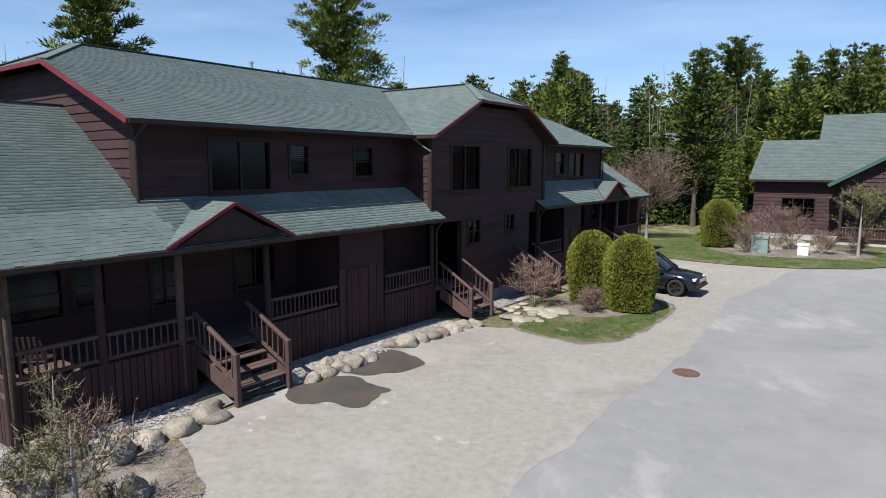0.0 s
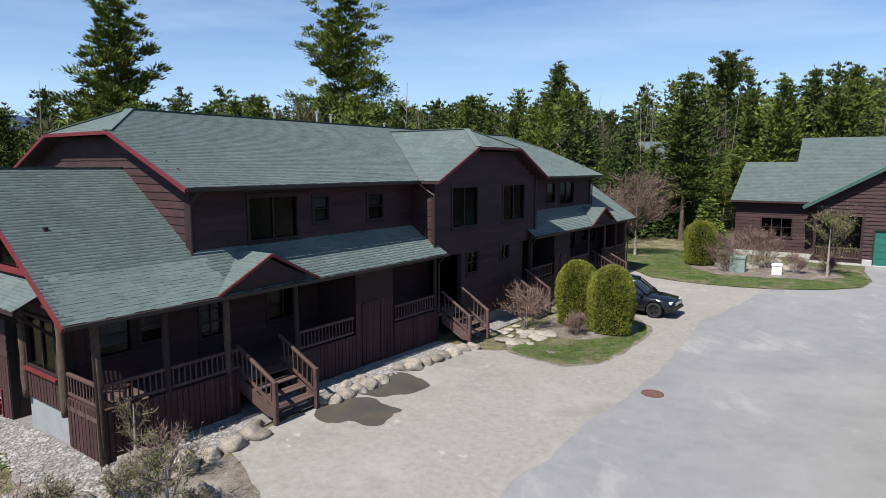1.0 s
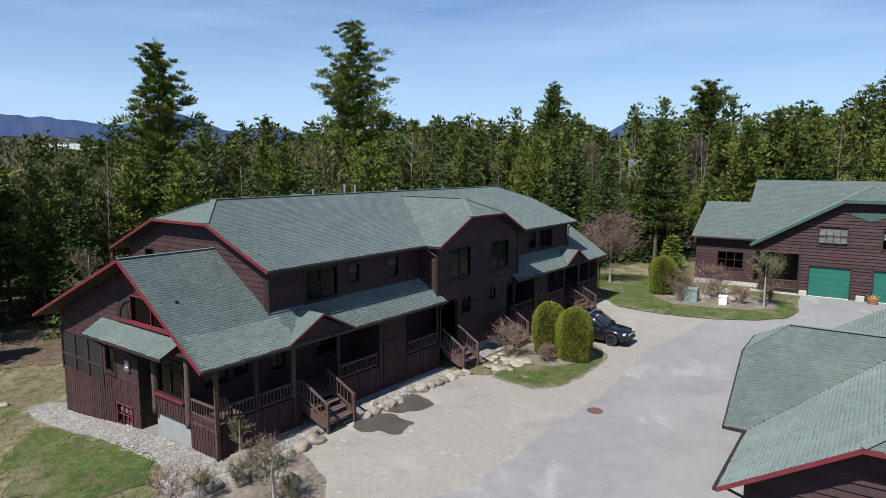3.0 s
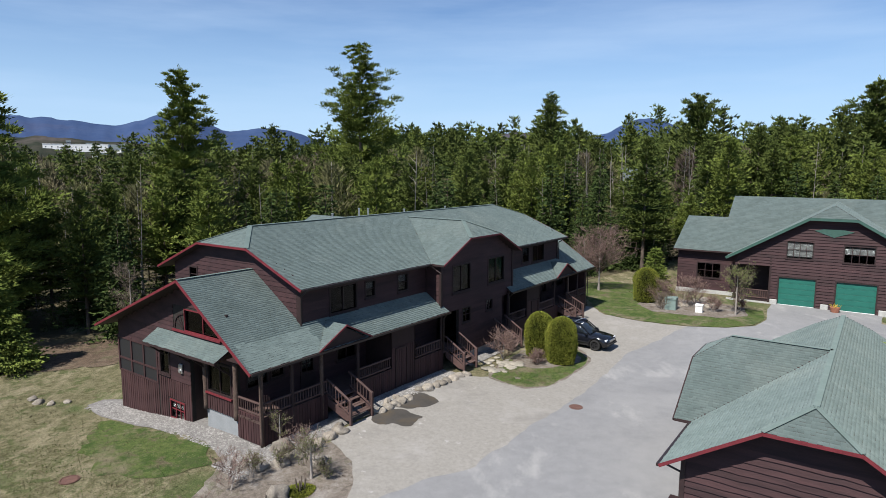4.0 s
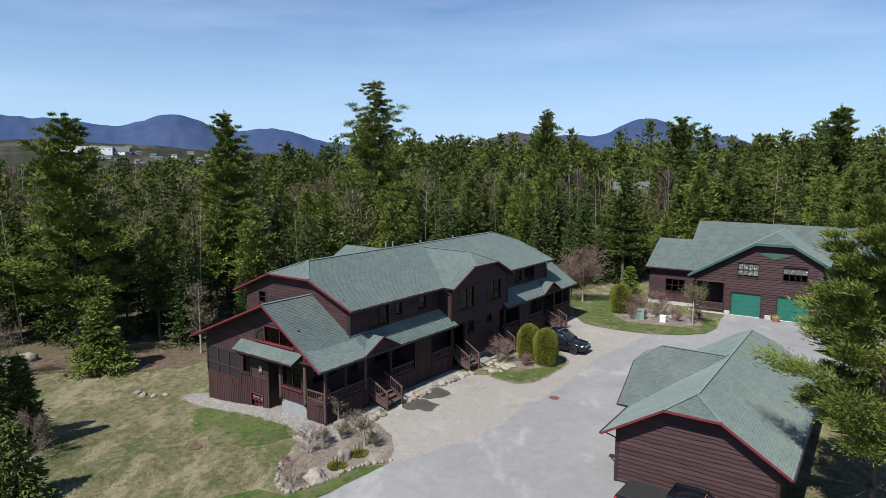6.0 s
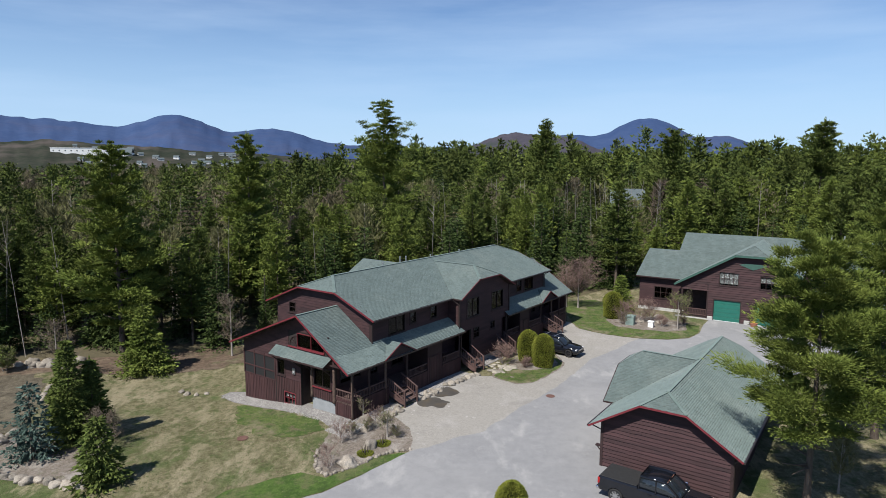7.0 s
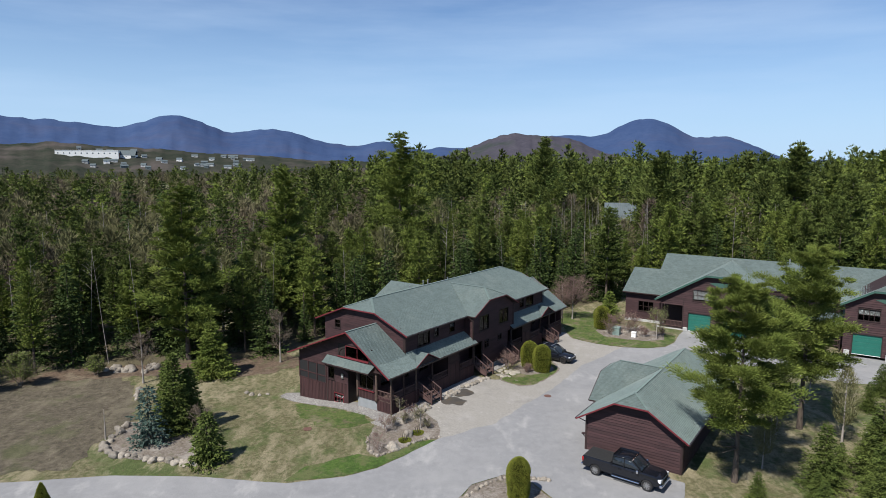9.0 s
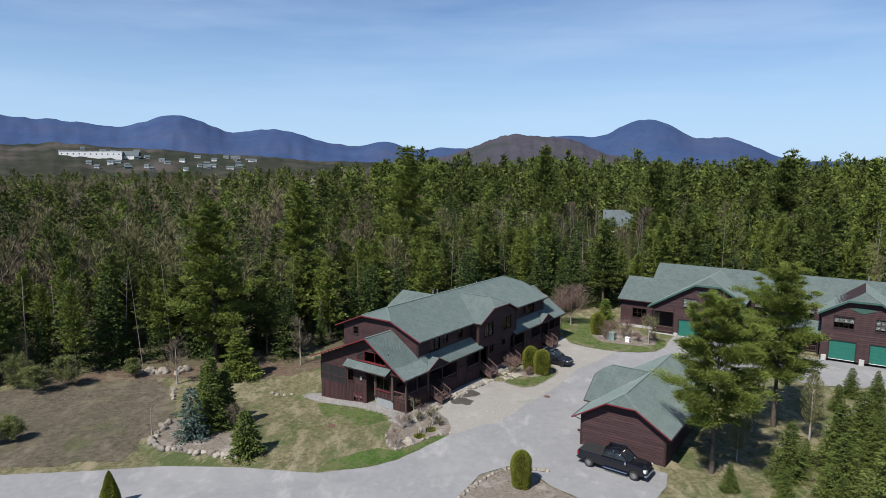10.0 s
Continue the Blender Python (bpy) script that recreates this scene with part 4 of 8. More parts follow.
        boards(poly, [(x0 - 0.09, x1 + 0.09, y0 - 0.09, y1 + 0.09) for x0, x1, y0, y1 in wins], up, w, SIDING)
        for x0, x1, y0, y1 in wins:
            window("window", x0, x1, y0, y1, up, H, nx=2 if x1 - x0 > 1.2 else 1, ny=1 if x1 - x0 > 1.2 else 2, blind=0.45 if x1 - x0 < 1.2 else 0)
        for x in (a, b):
            bm = bmesh.new()
            box(bm, x - 0.08, x + 0.08, 1.62, 1.9, 4.2, 6.7)
            part("corner_board", bm, TIMBER, H)
    # end gable walls of the upper storey
    for x, sg in ((4.4, 1), (m(4.4), -1)):
        pl = (lambda x, sg: lambda u, v, q: (x + q * sg, u, v))(x, sg)
        poly = [(1.7, 3.2), (12.9, 3.2), (12.9, 6.8), (9.6, 8.1), (5.2, 8.1), (1.7, 6.75)]
        wins = ((10.6, 11.3, 5.75, 6.55),)
        w = wall_panel("gable_wall", poly, wins, pl, 0.2, INTERIOR, H)
        boards(poly, [(10.5, 11.4, 5.65, 6.65)], pl, w, SIDING)
        window("window", 10.6, 11.3, 5.75, 6.55, pl, H, ny=2)
    # projecting middle block
    fr = lambda u, v, q: (u, 0.5 + q, v)
    poly = [(14.75, 3.35), (16.7, 3.35), (16.7, 0.15), (22.2, 0.15), (22.2, 3.35), (23.5, 3.35), (23.5, 6.4), (21.1, 7.75), (17.2, 7.75), (14.75, 6.4)]
    wins = ((16.0, 17.95, 4.45, 6.15), (20.25, 22.3, 4.45, 6.15), (17.15, 18.0, 2.3, 3.2), (20.05, 20.8, 2.6, 3.25))
    w = wall_panel("middle_wall", poly, wins, fr, 0.2, INTERIOR, H)
    boards(poly, [(x0 - 0.09, x1 + 0.09, y0 - 0.09, y1 + 0.09) for x0, x1, y0, y1 in wins], fr, w, SIDING)
    for i, (x0, x1, y0, y1) in enumerate(wins):
        window("window", x0, x1, y0, y1, fr, H, nx=2, ny=2 if i == 2 else 1, blind=0.3 if i in (2, 3) else 0)
    bm = bmesh.new()
    box(bm, 16.65, 22.25, 0.56, 0.9, -0.7, 0.15)
    part("footing", bm, CONCRETE, H, "grey concrete footing")
    for x, sg in ((14.75, 1), (23.5, -1)):
        pl = (lambda x, sg: lambda u, v, q: (x + q * sg, u, v))(x, sg)
        poly = [(0.5, 3.35), (1.9, 3.35), (1.9, 6.6), (0.5, 6.45)]
        w = wall_panel("side_wall", poly, (), pl, 0.15, INTERIOR, H)
        boards(poly, (), pl, w, SIDING, 0.28, 0.035)
        bm = bmesh.new()
        box(bm, x - 0.09, x + 0.09, 0.42, 0.6, 3.3, 6.45)
        part("corner_board", bm, TIMBER, H)

    # ground floor behind the porches
    for side in (0, 1):
        g = (lambda s: s) if side == 0 else m
        pl = (lambda g: lambda u, v, q: (g(u), 2.4 + q, v))(g)
        wins = ((1.6, 2.75, 1.85, 2.95), (3.05, 3.75, 2.0, 2.95), (5.0, 5.75, 1.7, 3.0), (7.6, 9.0, 1.75, 2.9), (12.4, 14.2, 1.2, 3.0))
        poly = [(0.9, 0.5), (16.8, 0.5), (16.8, 3.9), (0.9, 3.9)]
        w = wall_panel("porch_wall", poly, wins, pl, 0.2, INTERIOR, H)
        boards(poly, [(x0 - 0.09, x1 + 0.09, y0 - 0.09, y1 + 0.09) for x0, x1, y0, y1 in wins], pl, w, SIDING, 0.26)
        for i, (x0, x1, y0, y1) in enumerate(wins):
            window("window", x0, x1, y0, y1, pl, H, nx=(1, 1, 2, 2, 3)[i], ny=(2, 2, 3, 1, 1)[i], blind=(0.8, 0.7, 0.9, 0, 0)[i], sill=i != 4)
        bm = bmesh.new()
        a, b = sorted((g(4.86), g(5.9)))
        box(bm, a, b, 2.33, 2.38, 0.86, 1.6)
        part("door_panel", bm, TIMBER, H, "lower panel of a dark glazed door")
        # deck, skirt and ceiling
        bm = bmesh.new()
        a, b = sorted((g(0.85), g(16.7)))
        box(bm, a, b, 0.42, 2.4, 0.72, 0.85)
        part("porch_deck", bm, TREAD, H, "worn plank porch floor")
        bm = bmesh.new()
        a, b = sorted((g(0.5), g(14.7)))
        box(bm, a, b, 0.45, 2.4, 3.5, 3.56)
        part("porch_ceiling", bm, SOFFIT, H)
        pf = (lambda g: lambda u, v, q: (g(u), 0.4 + q, v))(g)
        for s0, s1 in ((0.85, 4.85), (6.6, 9.9), (12.0, 14.9)):
            zt_ = 0.86
            poly = [(s0, -0.35), (s1, -0.35), (s1, zt_ + 0.18), (s0, zt_ + 0.18)]
            w = wall_panel("porch_skirt", poly, (), pf, 0.04, INTERIOR, H)
            battens(poly, (), pf, w, BATTEN, 0.17, 0.145, 0.025, "skirt_board")
        # flush store room with its plank door
        poly = [(9.9, -0.35), (12.0, -0.35), (12.0, 3.55), (9.9, 3.55)]
        w = wall_panel("store_wall", poly, (), pf, 0.1, SOFFIT, H)
        battens([(9.9, -0.3), (12.0, -0.3), (12.0, 2.2), (9.9, 2.2)], ((10.22, 11.22, -0.4, 2.12),), pf, w, BATTEN, 0.17, 0.15, 0.02, "plank")
        battens([(10.26, -0.1), (11.18, -0.1), (11.18, 2.06), (10.26, 2.06)], (), pf, w, BATTEN, 0.155, 0.148, 0.03, "door_plank")
        bm = bmesh.new()
        for q0, q1, z0, z1 in ((10.18, 10.26, -0.2, 2.14), (11.18, 11.26, -0.2, 2.14), (10.18, 11.26, 2.06, 2.14)):
            a, b = sorted((g(q0), g(q1)))
            box(bm, a, b, 0.34, 0.40, z0, z1)
        part("door_frame", bm, TIMBER, H)
        for s in (9.9, 12.0):
            bm = bmesh.new()
            a, b = sorted((g(s), g(s + (0.06 if s < 11 else -0.06))))
            box(bm, a, b, 0.4, 2.4, 0.3, 3.5)
            part("side_panel", bm, TIMBER, H)
        # posts and railings
        for s in (0.9, 2.7, 4.6, 7.2, 14.72):
            log_post(H, g(s), 0.46, -0.35, 3.5, 0.1, rough=s in (0.9, 4.6))
        for s0, s1 in ((1.0, 2.62), (2.78, 4.5), (4.68, 5.0), (7.28, 9.85), (12.1, 14.64)):
            railing(H, (g(s0), 0.46), (g(s1), 0.46), 1.14, 1.68)
        railing(H, (g(0.92), 0.55), (g(0.92), 2.25), 1.14, 1.68)
        bm = bmesh.new()
        a, b = sorted((g(0.85), g(14.8)))
        box(bm, a, b, 0.38, 0.54, 3.28, 3.48)
        part("porch_beam", bm, TIMBER, H)
        # steps
        a, b = sorted((g(4.95), g(6.5)))
        stair(H, a, b, 0.42, -1.15, 0.85, -0.02)
        a, b = sorted((g(15.2), g(16.6)))
        stair(H, a, b, 0.42, -0.95, 0.85, -0.1)
        downpipe(H, [(g(0.75), -0.02, 3.4), (g(0.75), 0.3, 3.05), (g(0.78), 0.3, -0.1)])
        downpipe(H, [(g(14.8), -0.02, 3.4), (g(14.8), 0.3, 3.05), (g(14.8), 0.3, 0.9)])
        downpipe(H, [(g(4.3), 0.95, 6.4), (g(4.3), 1.55, 6.0), (g(4.3), 1.55, 4.5)])
    downpipe(H, [(14.2, 0.95, 6.4), (14.55, 0.75, 6.1), (14.6, 0.4, 5.9), (14.6, 0.4, 3.5)])

    # south end wall
    so = lambda u, v, q: (0.9 + q, u, v)
    zq = lambda d: (e + k * d - 0.2) if d < 5.44 else zr - 0.2 - (zr - 3.6) / 8.46 * (d - 5.44)
    poly = [(2.25, 3.3), (2.25, zq(2.25)), (5.44, zq(5.44)), (13.15, zq(13.15)), (13.15, 2.85), (9.1, 2.85), (9.1, 3.3)]
    wins = ((3.35, 6.3, 4.25, 5.3),)
    w = wall_panel("gable_wall", poly, wins, so, 0.2, INTERIOR, H)
    boards(poly, [(2.9, 7.4, 4.15, 5.5)], so, w, SIDING)
    window("window", 3.35, 6.3, 4.25, 5.3, so, H, RED_TRIM, nx=2, trim=0.05)
    bm = bmesh.new()
    arc = [(6.45 + 0.8 * math.cos(a * 0.196), 4.26 + 0.8 * math.sin(a * 0.196)) for a in range(9)]
    for (d0, z0), (d1, z1) in zip(arc, arc[1:]):
        beam(bm, (0.87, d0, z0), (0.87, d1, z1), 0.06, 0.06)
    for a in (2, 4, 6):
        beam(bm, (0.88, 6.47, 4.28), (0.88, *arc[a]), 0.04, 0.04)
    part("fan_panel", bm, TIMBER, H, "dark fan-shaped ornament")
    bm = bmesh.new()
    box(bm, 0.78, 0.88, 3.3, 7.4, 4.1, 4.19)
    part("red_sill", bm, RED_TRIM, H, "red window sill")
    poly = [(2.9, 4.15), (7.4, 4.15), (7.4, 5.5), (2.9, 5.5)]
    wall_panel("backing_wall", poly, wins, lambda u, v, q: (0.93 + q, u, v), 0.1, TIMBER, H)
    # bay with picture window over the concrete
    poly = [(2.25, 0.55), (4.8, 0.55), (4.8, 3.4), (2.25, 3.4)]
    wins = ((2.7, 4.5, 1.55, 2.95),)
    w = wall_panel("bay_wall", poly, wins, so, 0.2, INTERIOR, H)
    battens([(2.25, 0.55), (4.8, 0.55), (4.8, 1.4), (2.25, 1.4)], (), so, w, BATTEN, 0.2, 0.16, 0.03)
    boards([(2.25, 1.45), (4.8, 1.45), (4.8, 3.4), (2.25, 3.4)], [(2.6, 4.6, 1.4, 3.05)], so, w, SIDING)
    window("window", 2.7, 4.5, 1.55, 2.95, so, H, TIMBER, nx=2)
    bm = bmesh.new()
    box(bm, 0.76, 0.86, 2.55, 4.65, 1.38, 1.46)
    part("red_sill", bm, RED_TRIM, H, "red window sill")
    bm = bmesh.new()
    box(bm, 0.95, 1.3, 2.25, 4.8, -1.4, 0.55)
    box(bm, 2.2, 2.3, 4.8, 6.05, -1.4, 0.55)
    part("footing", bm, CONCRETE, H, "bare grey concrete foundation")
    # recessed entry
    bm = bmesh.new()
    box(bm, 2.3, 2.4, 4.8, 6.05, 0.5, 3.3)
    box(bm, 1.11, 2.4, 4.7, 4.79, 0.5, 3.3)
    box(bm, 1.11, 2.4, 6.06, 6.16, -1.4, 3.3)
    part("recess", bm, TIMBER, H)
    # meter wall
    poly = [(6.05, -1.5), (9.1, -1.5), (9.1, 3.3), (6.05, 3.3)]
    wins = ((6.75, 8.0, -0.7, 0.2), (8.0, 8.8, 1.6, 2.8))
    w = wall_panel("meter_wall", poly, wins, so, 0.2, INTERIOR, H)
    battens([(6.05, -1.5), (9.1, -1.5), (9.1, 1.35), (6.05, 1.35)], ((6.6, 8.15, -0.85, 0.35),), so, w, BATTEN, 0.2, 0.165, 0.03)
    boards([(6.05, 1.4), (9.1, 1.4), (9.1, 3.3), (6.05, 3.3)], [(7.9, 8.9, 1.5, 2.9)], so, w, SIDING)
    window("window", 6.75, 8.0, -0.7, 0.2, so, H, RED_TRIM, nx=3, ny=2, trim=0.07, blind=0.45)
    window("window", 8.0, 8.8, 1.6, 2.8, so, H, TIMBER)
    bm = bmesh.new()
    box(bm, 0.76, 0.86, 6.65, 6.95, 1.9, 2.4, None, 0.02)
    pole(bm, (0.7, 6.8, 2.05), (0.8, 6.8, 2.05), 0.09, 0.09, 12)
    part("meter_box", bm, METAL, H, "small grey electricity meter")
    # screened porch
    poly = [(9.1, -1.7), (13.2, -1.7), (13.2, 0.85), (9.1, 0.85)]
    w = wall_panel("screen_porch_wall", poly, (), so, 0.12, INTERIOR, H)
    battens(poly, (), so, w, BATTEN, 0.21, 0.18, 0.03)
    west = lambda u, v, q: (u, 13.2 - q, v)
    poly = [(0.9, -1.7), (12.0, -1.7), (12.0, 0.85), (0.9, 0.85)]
    w = wall_panel("screen_porch_wall", poly, (), west, 0.12, BATTEN, H)
    poly = [(4.4, 0.85), (m(0.9), 0.85), (m(0.9), 6.6), (4.4, 6.6)]
    wall_panel("back_wall", poly, (), lambda u, v, q: (u, 12.9 - q, v), 0.15, SIDING, H)
    wall_panel("north_wall", [(0.5, -1.5), (12.9, -1.5), (12.9, 3.5), (0.5, 3.5)], (), lambda u, v, q: (m(0.9 + q), u, v), 0.15, SIDING, H)
    for d in (9.15, 10.5, 11.8, 13.15):
        bm = bmesh.new()
        box(bm, 0.84, 0.96, d - 0.06, d + 0.06, 0.85, 2.95)
        part("screen_post", bm, BATTEN, H)
    for z in (0.88, 1.62, 2.8):
        bm = bmesh.new()
        box(bm, 0.85, 0.95, 9.1, 13.2, z - 0.05, z + 0.05)
        part("screen_rail", bm, BATTEN, H)
    for d0, d1 in ((9.2, 10.45), (10.55, 11.75), (11.85, 13.1)):
        bm = bmesh.new()
        box(bm, 0.90, 0.905, d0, d1, 0.92, 1.58)
        part("screen", bm, SCREEN, H)
        bm = bmesh.new()
        box(bm, 0.90, 0.905, d0, d1, 1.66, 2.76)
        part("screen", bm, SCREEN, H)
    bm = bmesh.new()
    box(bm, 2.6, 2.7, 9.1, 13.1, 0.8, 3.4)
    box(bm, 0.95, 2.6, 9.05, 13.1, 0.78, 0.86)
    part("porch_inner_wall", bm, SIDING, H)
    # awning roof
    roof_face([(-0.12, 8.7, 3.5), (-0.12, 2.45, 3.5), (0.92, 2.5, 4.0), (0.92, 8.95, 4.0)], H, 0.1, "awning_roof")
    bm = bmesh.new()
    beam(bm, (-0.1, 2.48, 3.42), (-0.1, 8.68, 3.42), 0.05, 0.11)
    part("awning_fascia", bm, TIMBER, H)
    for d in (2.7, 4.75, 6.1, 8.5):
        bm = bmesh.new()
        beam(bm, (0.9, d, 2.6), (-0.05, d, 3.4), 0.08, 0.08)
        part("bracket", bm, TIMBER, H)
    for d in (2.3, 4.75):
        bm = bmesh.new()
        pole(bm, (0.86, d, 0.5), (0.86, d, 3.3), 0.13, 0.11, 8, 0.35, 9)
        part("corner_log", bm, BARK_POST, H, "barked corner log", True)
    bm = bmesh.new()
    box(bm, 0.88, 0.94, 0.45, 2.25, -0.3, 1.05)
    part("end_skirt", bm, BATTEN, H)
    battens([(0.45, -0.3), (2.25, -0.3), (2.25, 1.02), (0.45, 1.02)], (), lambda u, v, q: (0.88 + q, u, v), H, BATTEN, 0.19, 0.16, 0.03)
    shingle_pieces([q for r, q in singles], singles[0][0]) if singles else None
    return H


LODGE = lodge()


# ---------------------------------------------------------------- the second lodge
def second_lodge():
    H = thing("second_lodge", pose(22.106, 55.344, 0, 0, 0, -32), "brown timber lodge with green roof and green garage doors", "house")
    mid = 23.2
    m = lambda f: 2 * mid - f
    ze, sl = 4.37, 0.63
    br, zr = 8.1, 4.37 + 0.63 * 8.1
    big = dict(run=0.2, wide=0.4)
    # left and right low wings, main roof
    for side in (0, 1):
        g = (lambda f: f) if side == 0 else m
        w = [(g(0), 0, ze), (g(5.6), 0, ze), (g(5.6), 4.8, ze + sl * 4.8), (g(0.3), 4.8, ze + sl * 4.8)]
        if side:
            w = [w[1], w[0], w[3], w[2]]
        roof_face(w, H, 0.14, "wing_roof", **big)
    z1 = ze + sl * 2.9
    b2 = 2.83
    roof_face([(5.5, 0, ze), (18.5, 0, ze), (18.5, b2, ze + sl * b2), (m(18.5), b2, ze + sl * b2), (m(18.5), 0, ze), (m(5.5), 0, ze), (m(4.2), 4.5, ze + sl * 4.5), (m(4.2), br, zr), (4.2, br, zr), (4.2, 4.5, ze + sl * 4.5)], H, 0.1, "main_roof", **big)
    # dark inner walls and floors, added so the windows look into unlit rooms
    bm = bmesh.new()
    for q0, q1 in ((9.3, 18.2), (m(18.2), m(9.3))):
        box(bm, q0, q1, 0.6, 0.7, -0.1, 6.3)
        box(bm, q0, q1, -1.0, 0.6, 3.6, 3.7)
    box(bm, 0.6, m(0.6), 4.6, 4.7, -0.3, 6.0)
    part("partition", bm, INTERIOR, H)
    roof_face([(m(4.2), 15, 5.2), (4.2, 15, 5.2), (4.2, br, zr), (m(4.2), br, zr)], H, 0.14, "main_roof", **big)
    roof_face([(m(0.3), 10, 4.4), (0.3, 10, 4.4), (0.3, 4.8, ze + sl * 4.8), (m(0.3), 4.8, ze + sl * 4.8)], H, 0.14, "wing_roof", shingles=False)
    # two clipped front gables
    for side in (0, 1):
        g = (lambda f: f) if side == 0 else m
        a, b, c, d = 5.25, 11.9, 15.5, 18.9
        za, zc, zd = 4.17, 8.15, 6.15
        cx = (b + c) / 2
        zx = zc + 0.6 * (c - b) / 2
        bk = (zx - ze) / sl
        lf = [(g(a), (za - ze) / sl, za), (g(a), -1.85, za), (g(b), -1.85, zc), (g(cx), -0.5, zx), (g(cx), bk, zx)]
        rf = [(g(d), -1.85, zd), (g(d), (zd - ze) / sl, zd), (g(cx), bk, zx), (g(cx), -0.5, zx), (g(c), -1.85, zc)]
        hp = [(g(b), -1.85, zc), (g(c), -1.85, zc), (g(cx), -0.5, zx)]
        for f in (lf, rf, hp):
            if side:
                f = [f[1], f[0]] + f[:1:-1]
            roof_face(f, H, 0.14, "gable_roof", **big)
        rake(H, [(g(a), -1.88, za), (g(b), -1.88, zc), (g(c), -1.88, zc), (g(d), -1.88, zd)], GREEN_TRIM, 0.24)
        # facade
        fr = (lambda g: lambda u, v, q: (g(u), -1.25 + q, v))(g)
        poly = [(9.1, 0), (18.3, 0), (18.3, 6.2), (15.4, 7.95), (12.0, 7.95), (6.0, 4.35), (6.0, 3.55), (9.1, 3.55)]
        doors = ((9.8, 12.7, 0.0, 2.55), (14.3, 17.25, 0.0, 2.55))
        wins = ((10.3, 12.3, 4.4, 5.95), (14.7, 16.9, 4.35, 5.75))
        w = wall_panel("facade", poly, doors + wins, fr, 0.2, INTERIOR, H)
        boards(poly, [(x0 - 0.1, x1 + 0.1, y0 - 0.1, y1 + 0.1) for x0, x1, y0, y1 in doors + wins], fr, w, SIDING, 0.27, 0.045, proud=0.07)
        for x0, x1, y0, y1 in wins:
            window("window", x0, x1, y0, y1, fr, H, nx=4, ny=2, blind=0.9 if x0 < 12 else 0.5)
        for x0, x1, y0, y1 in doors:
            dr = new("garage_door")
            dr.parent = H
            n = 5
            for i in range(n):
                bm = bmesh.new()
                s0, s1 = sorted((g(x0), g(x1)))
                h = (y1 - 0.02) / n
                box(bm, s0, s1, -1.17, -1.12, i * h + 0.012, (i + 1) * h, None, 0.01)
                for q in range(4):
                    p0 = s0 + (s1 - s0) * (q + 0.12) / 4
                    p1 = s0 + (s1 - s0) * (q + 0.88) / 4
                    box(bm, p0, p1, -1.18, -1.15, i * h + 0.1, (i + 1) * h - 0.08)
                part("door_panel", bm, GARAGE_GREEN, dr)
            bm = bmesh.new()
            s0, s1 = sorted((g(x0), g(x1)))
            box(bm, s0, s1, -1.2, -1.1, -0.01, 0.05)
            part("door_seal", bm, WHITE_PAINT, dr, "pale strip along the foot")
            bm = bmesh.new()
            for q0, q1, z0, z1 in ((s0 - 0.12, s0, 0, y1), (s1, s1 + 0.12, 0, y1), (s0 - 0.12, s1 + 0.12, y1, y1 + 0.14)):
                box(bm, q0, q1, -1.31, -1.1, z0, z1)
            part("door_frame", bm, TIMBER, dr)
        # green peak ornament
        bm = bmesh.new()
        slab(bm, [(g(12.3), -1.33, 7.0), (g(13.8), -1.33, 6.45), (g(15.3), -1.33, 7.0), (g(14.6), -1.33, 7.15), (g(13.0), -1.33, 7.15)], 0.05, (0, 1, 0))
        part("peak_panel", bm, GREEN_TRIM, H, "green painted peak panel")
        # recessed porch
        bm = bmesh.new()
        for q0, q1, b0, b1, z0, z1 in ((6.0, 9.1, 0.8, 0.95, 0, 3.6), (9.1, 9.2, -1.1, 0.8, 0, 3.6), (5.9, 9.1, -1.2, 0.8, 0.1, 0.3)):
            s0, s1 = sorted((g(q0), g(q1)))
            box(bm, s0, s1, b0, b1, z0, z1)
        part("porch_recess", bm, TIMBER, H)
        for f in (6.1, 9.05):
            bm = bmesh.new()
            box(bm, g(f) - 0.09, g(f) + 0.09, -1.3, -1.12, 0.1, 4.3)
            part("post", bm, TIMBER, H)
        railing(H, (g(6.2), -1.2), (g(9.0), -1.2), 0.45, 1.15, 0.18)
        bm = bmesh.new()
        s0, s1 = sorted((g(5.4), g(9.6)))
        box(bm, s0, s1, -1.35, -1.05, -0.6, 0.12)
        part("footing", bm, STONE_BASE, H, "pale stone footing")
        for x in (9.45, 13.5, 17.8):
            bm = bmesh.new()
            box(bm, g(x) - 0.3, g(x) + 0.3, -1.45, -1.2, -0.4, 0.45, None, 0.04)
            part("pier", bm, STONE_BASE, H, "pale stone pier")
        # low wing walls
        lw = (lambda g: lambda u, v, q: (g(u), 0.7 + q, v))(g)
        poly = [(0.35, -0.2), (6.0, -0.2), (6.0, 4.7), (0.35, 4.7)]
        wins = ((2.3, 4.4, 1.6, 3.0),)
        w = wall_panel("wing_wall", poly, wins, lw, 0.2, INTERIOR, H)
        boards(poly, [(2.2, 4.5, 1.5, 3.1)], lw, w, SIDING, 0.27, 0.025)
        window("window", 2.3, 4.4, 1.6, 3.0, lw, H, nx=3, ny=2)
        bm = bmesh.new()
        s0, s1 = sorted((g(0.3), g(6.0)))
        box(bm, s0, s1, 0.6, 0.72, -0.7, 0.35)
        part("footing", bm, STONE_BASE, H, "pale stone footing")
        ew = (lambda g: lambda u, v, q: (g(0.4 + q), u, v))(g)
        poly = [(0.7, -0.5), (9.5, -0.5), (9.5, 4.6), (4.8, 7.2), (0.7, 4.7)]
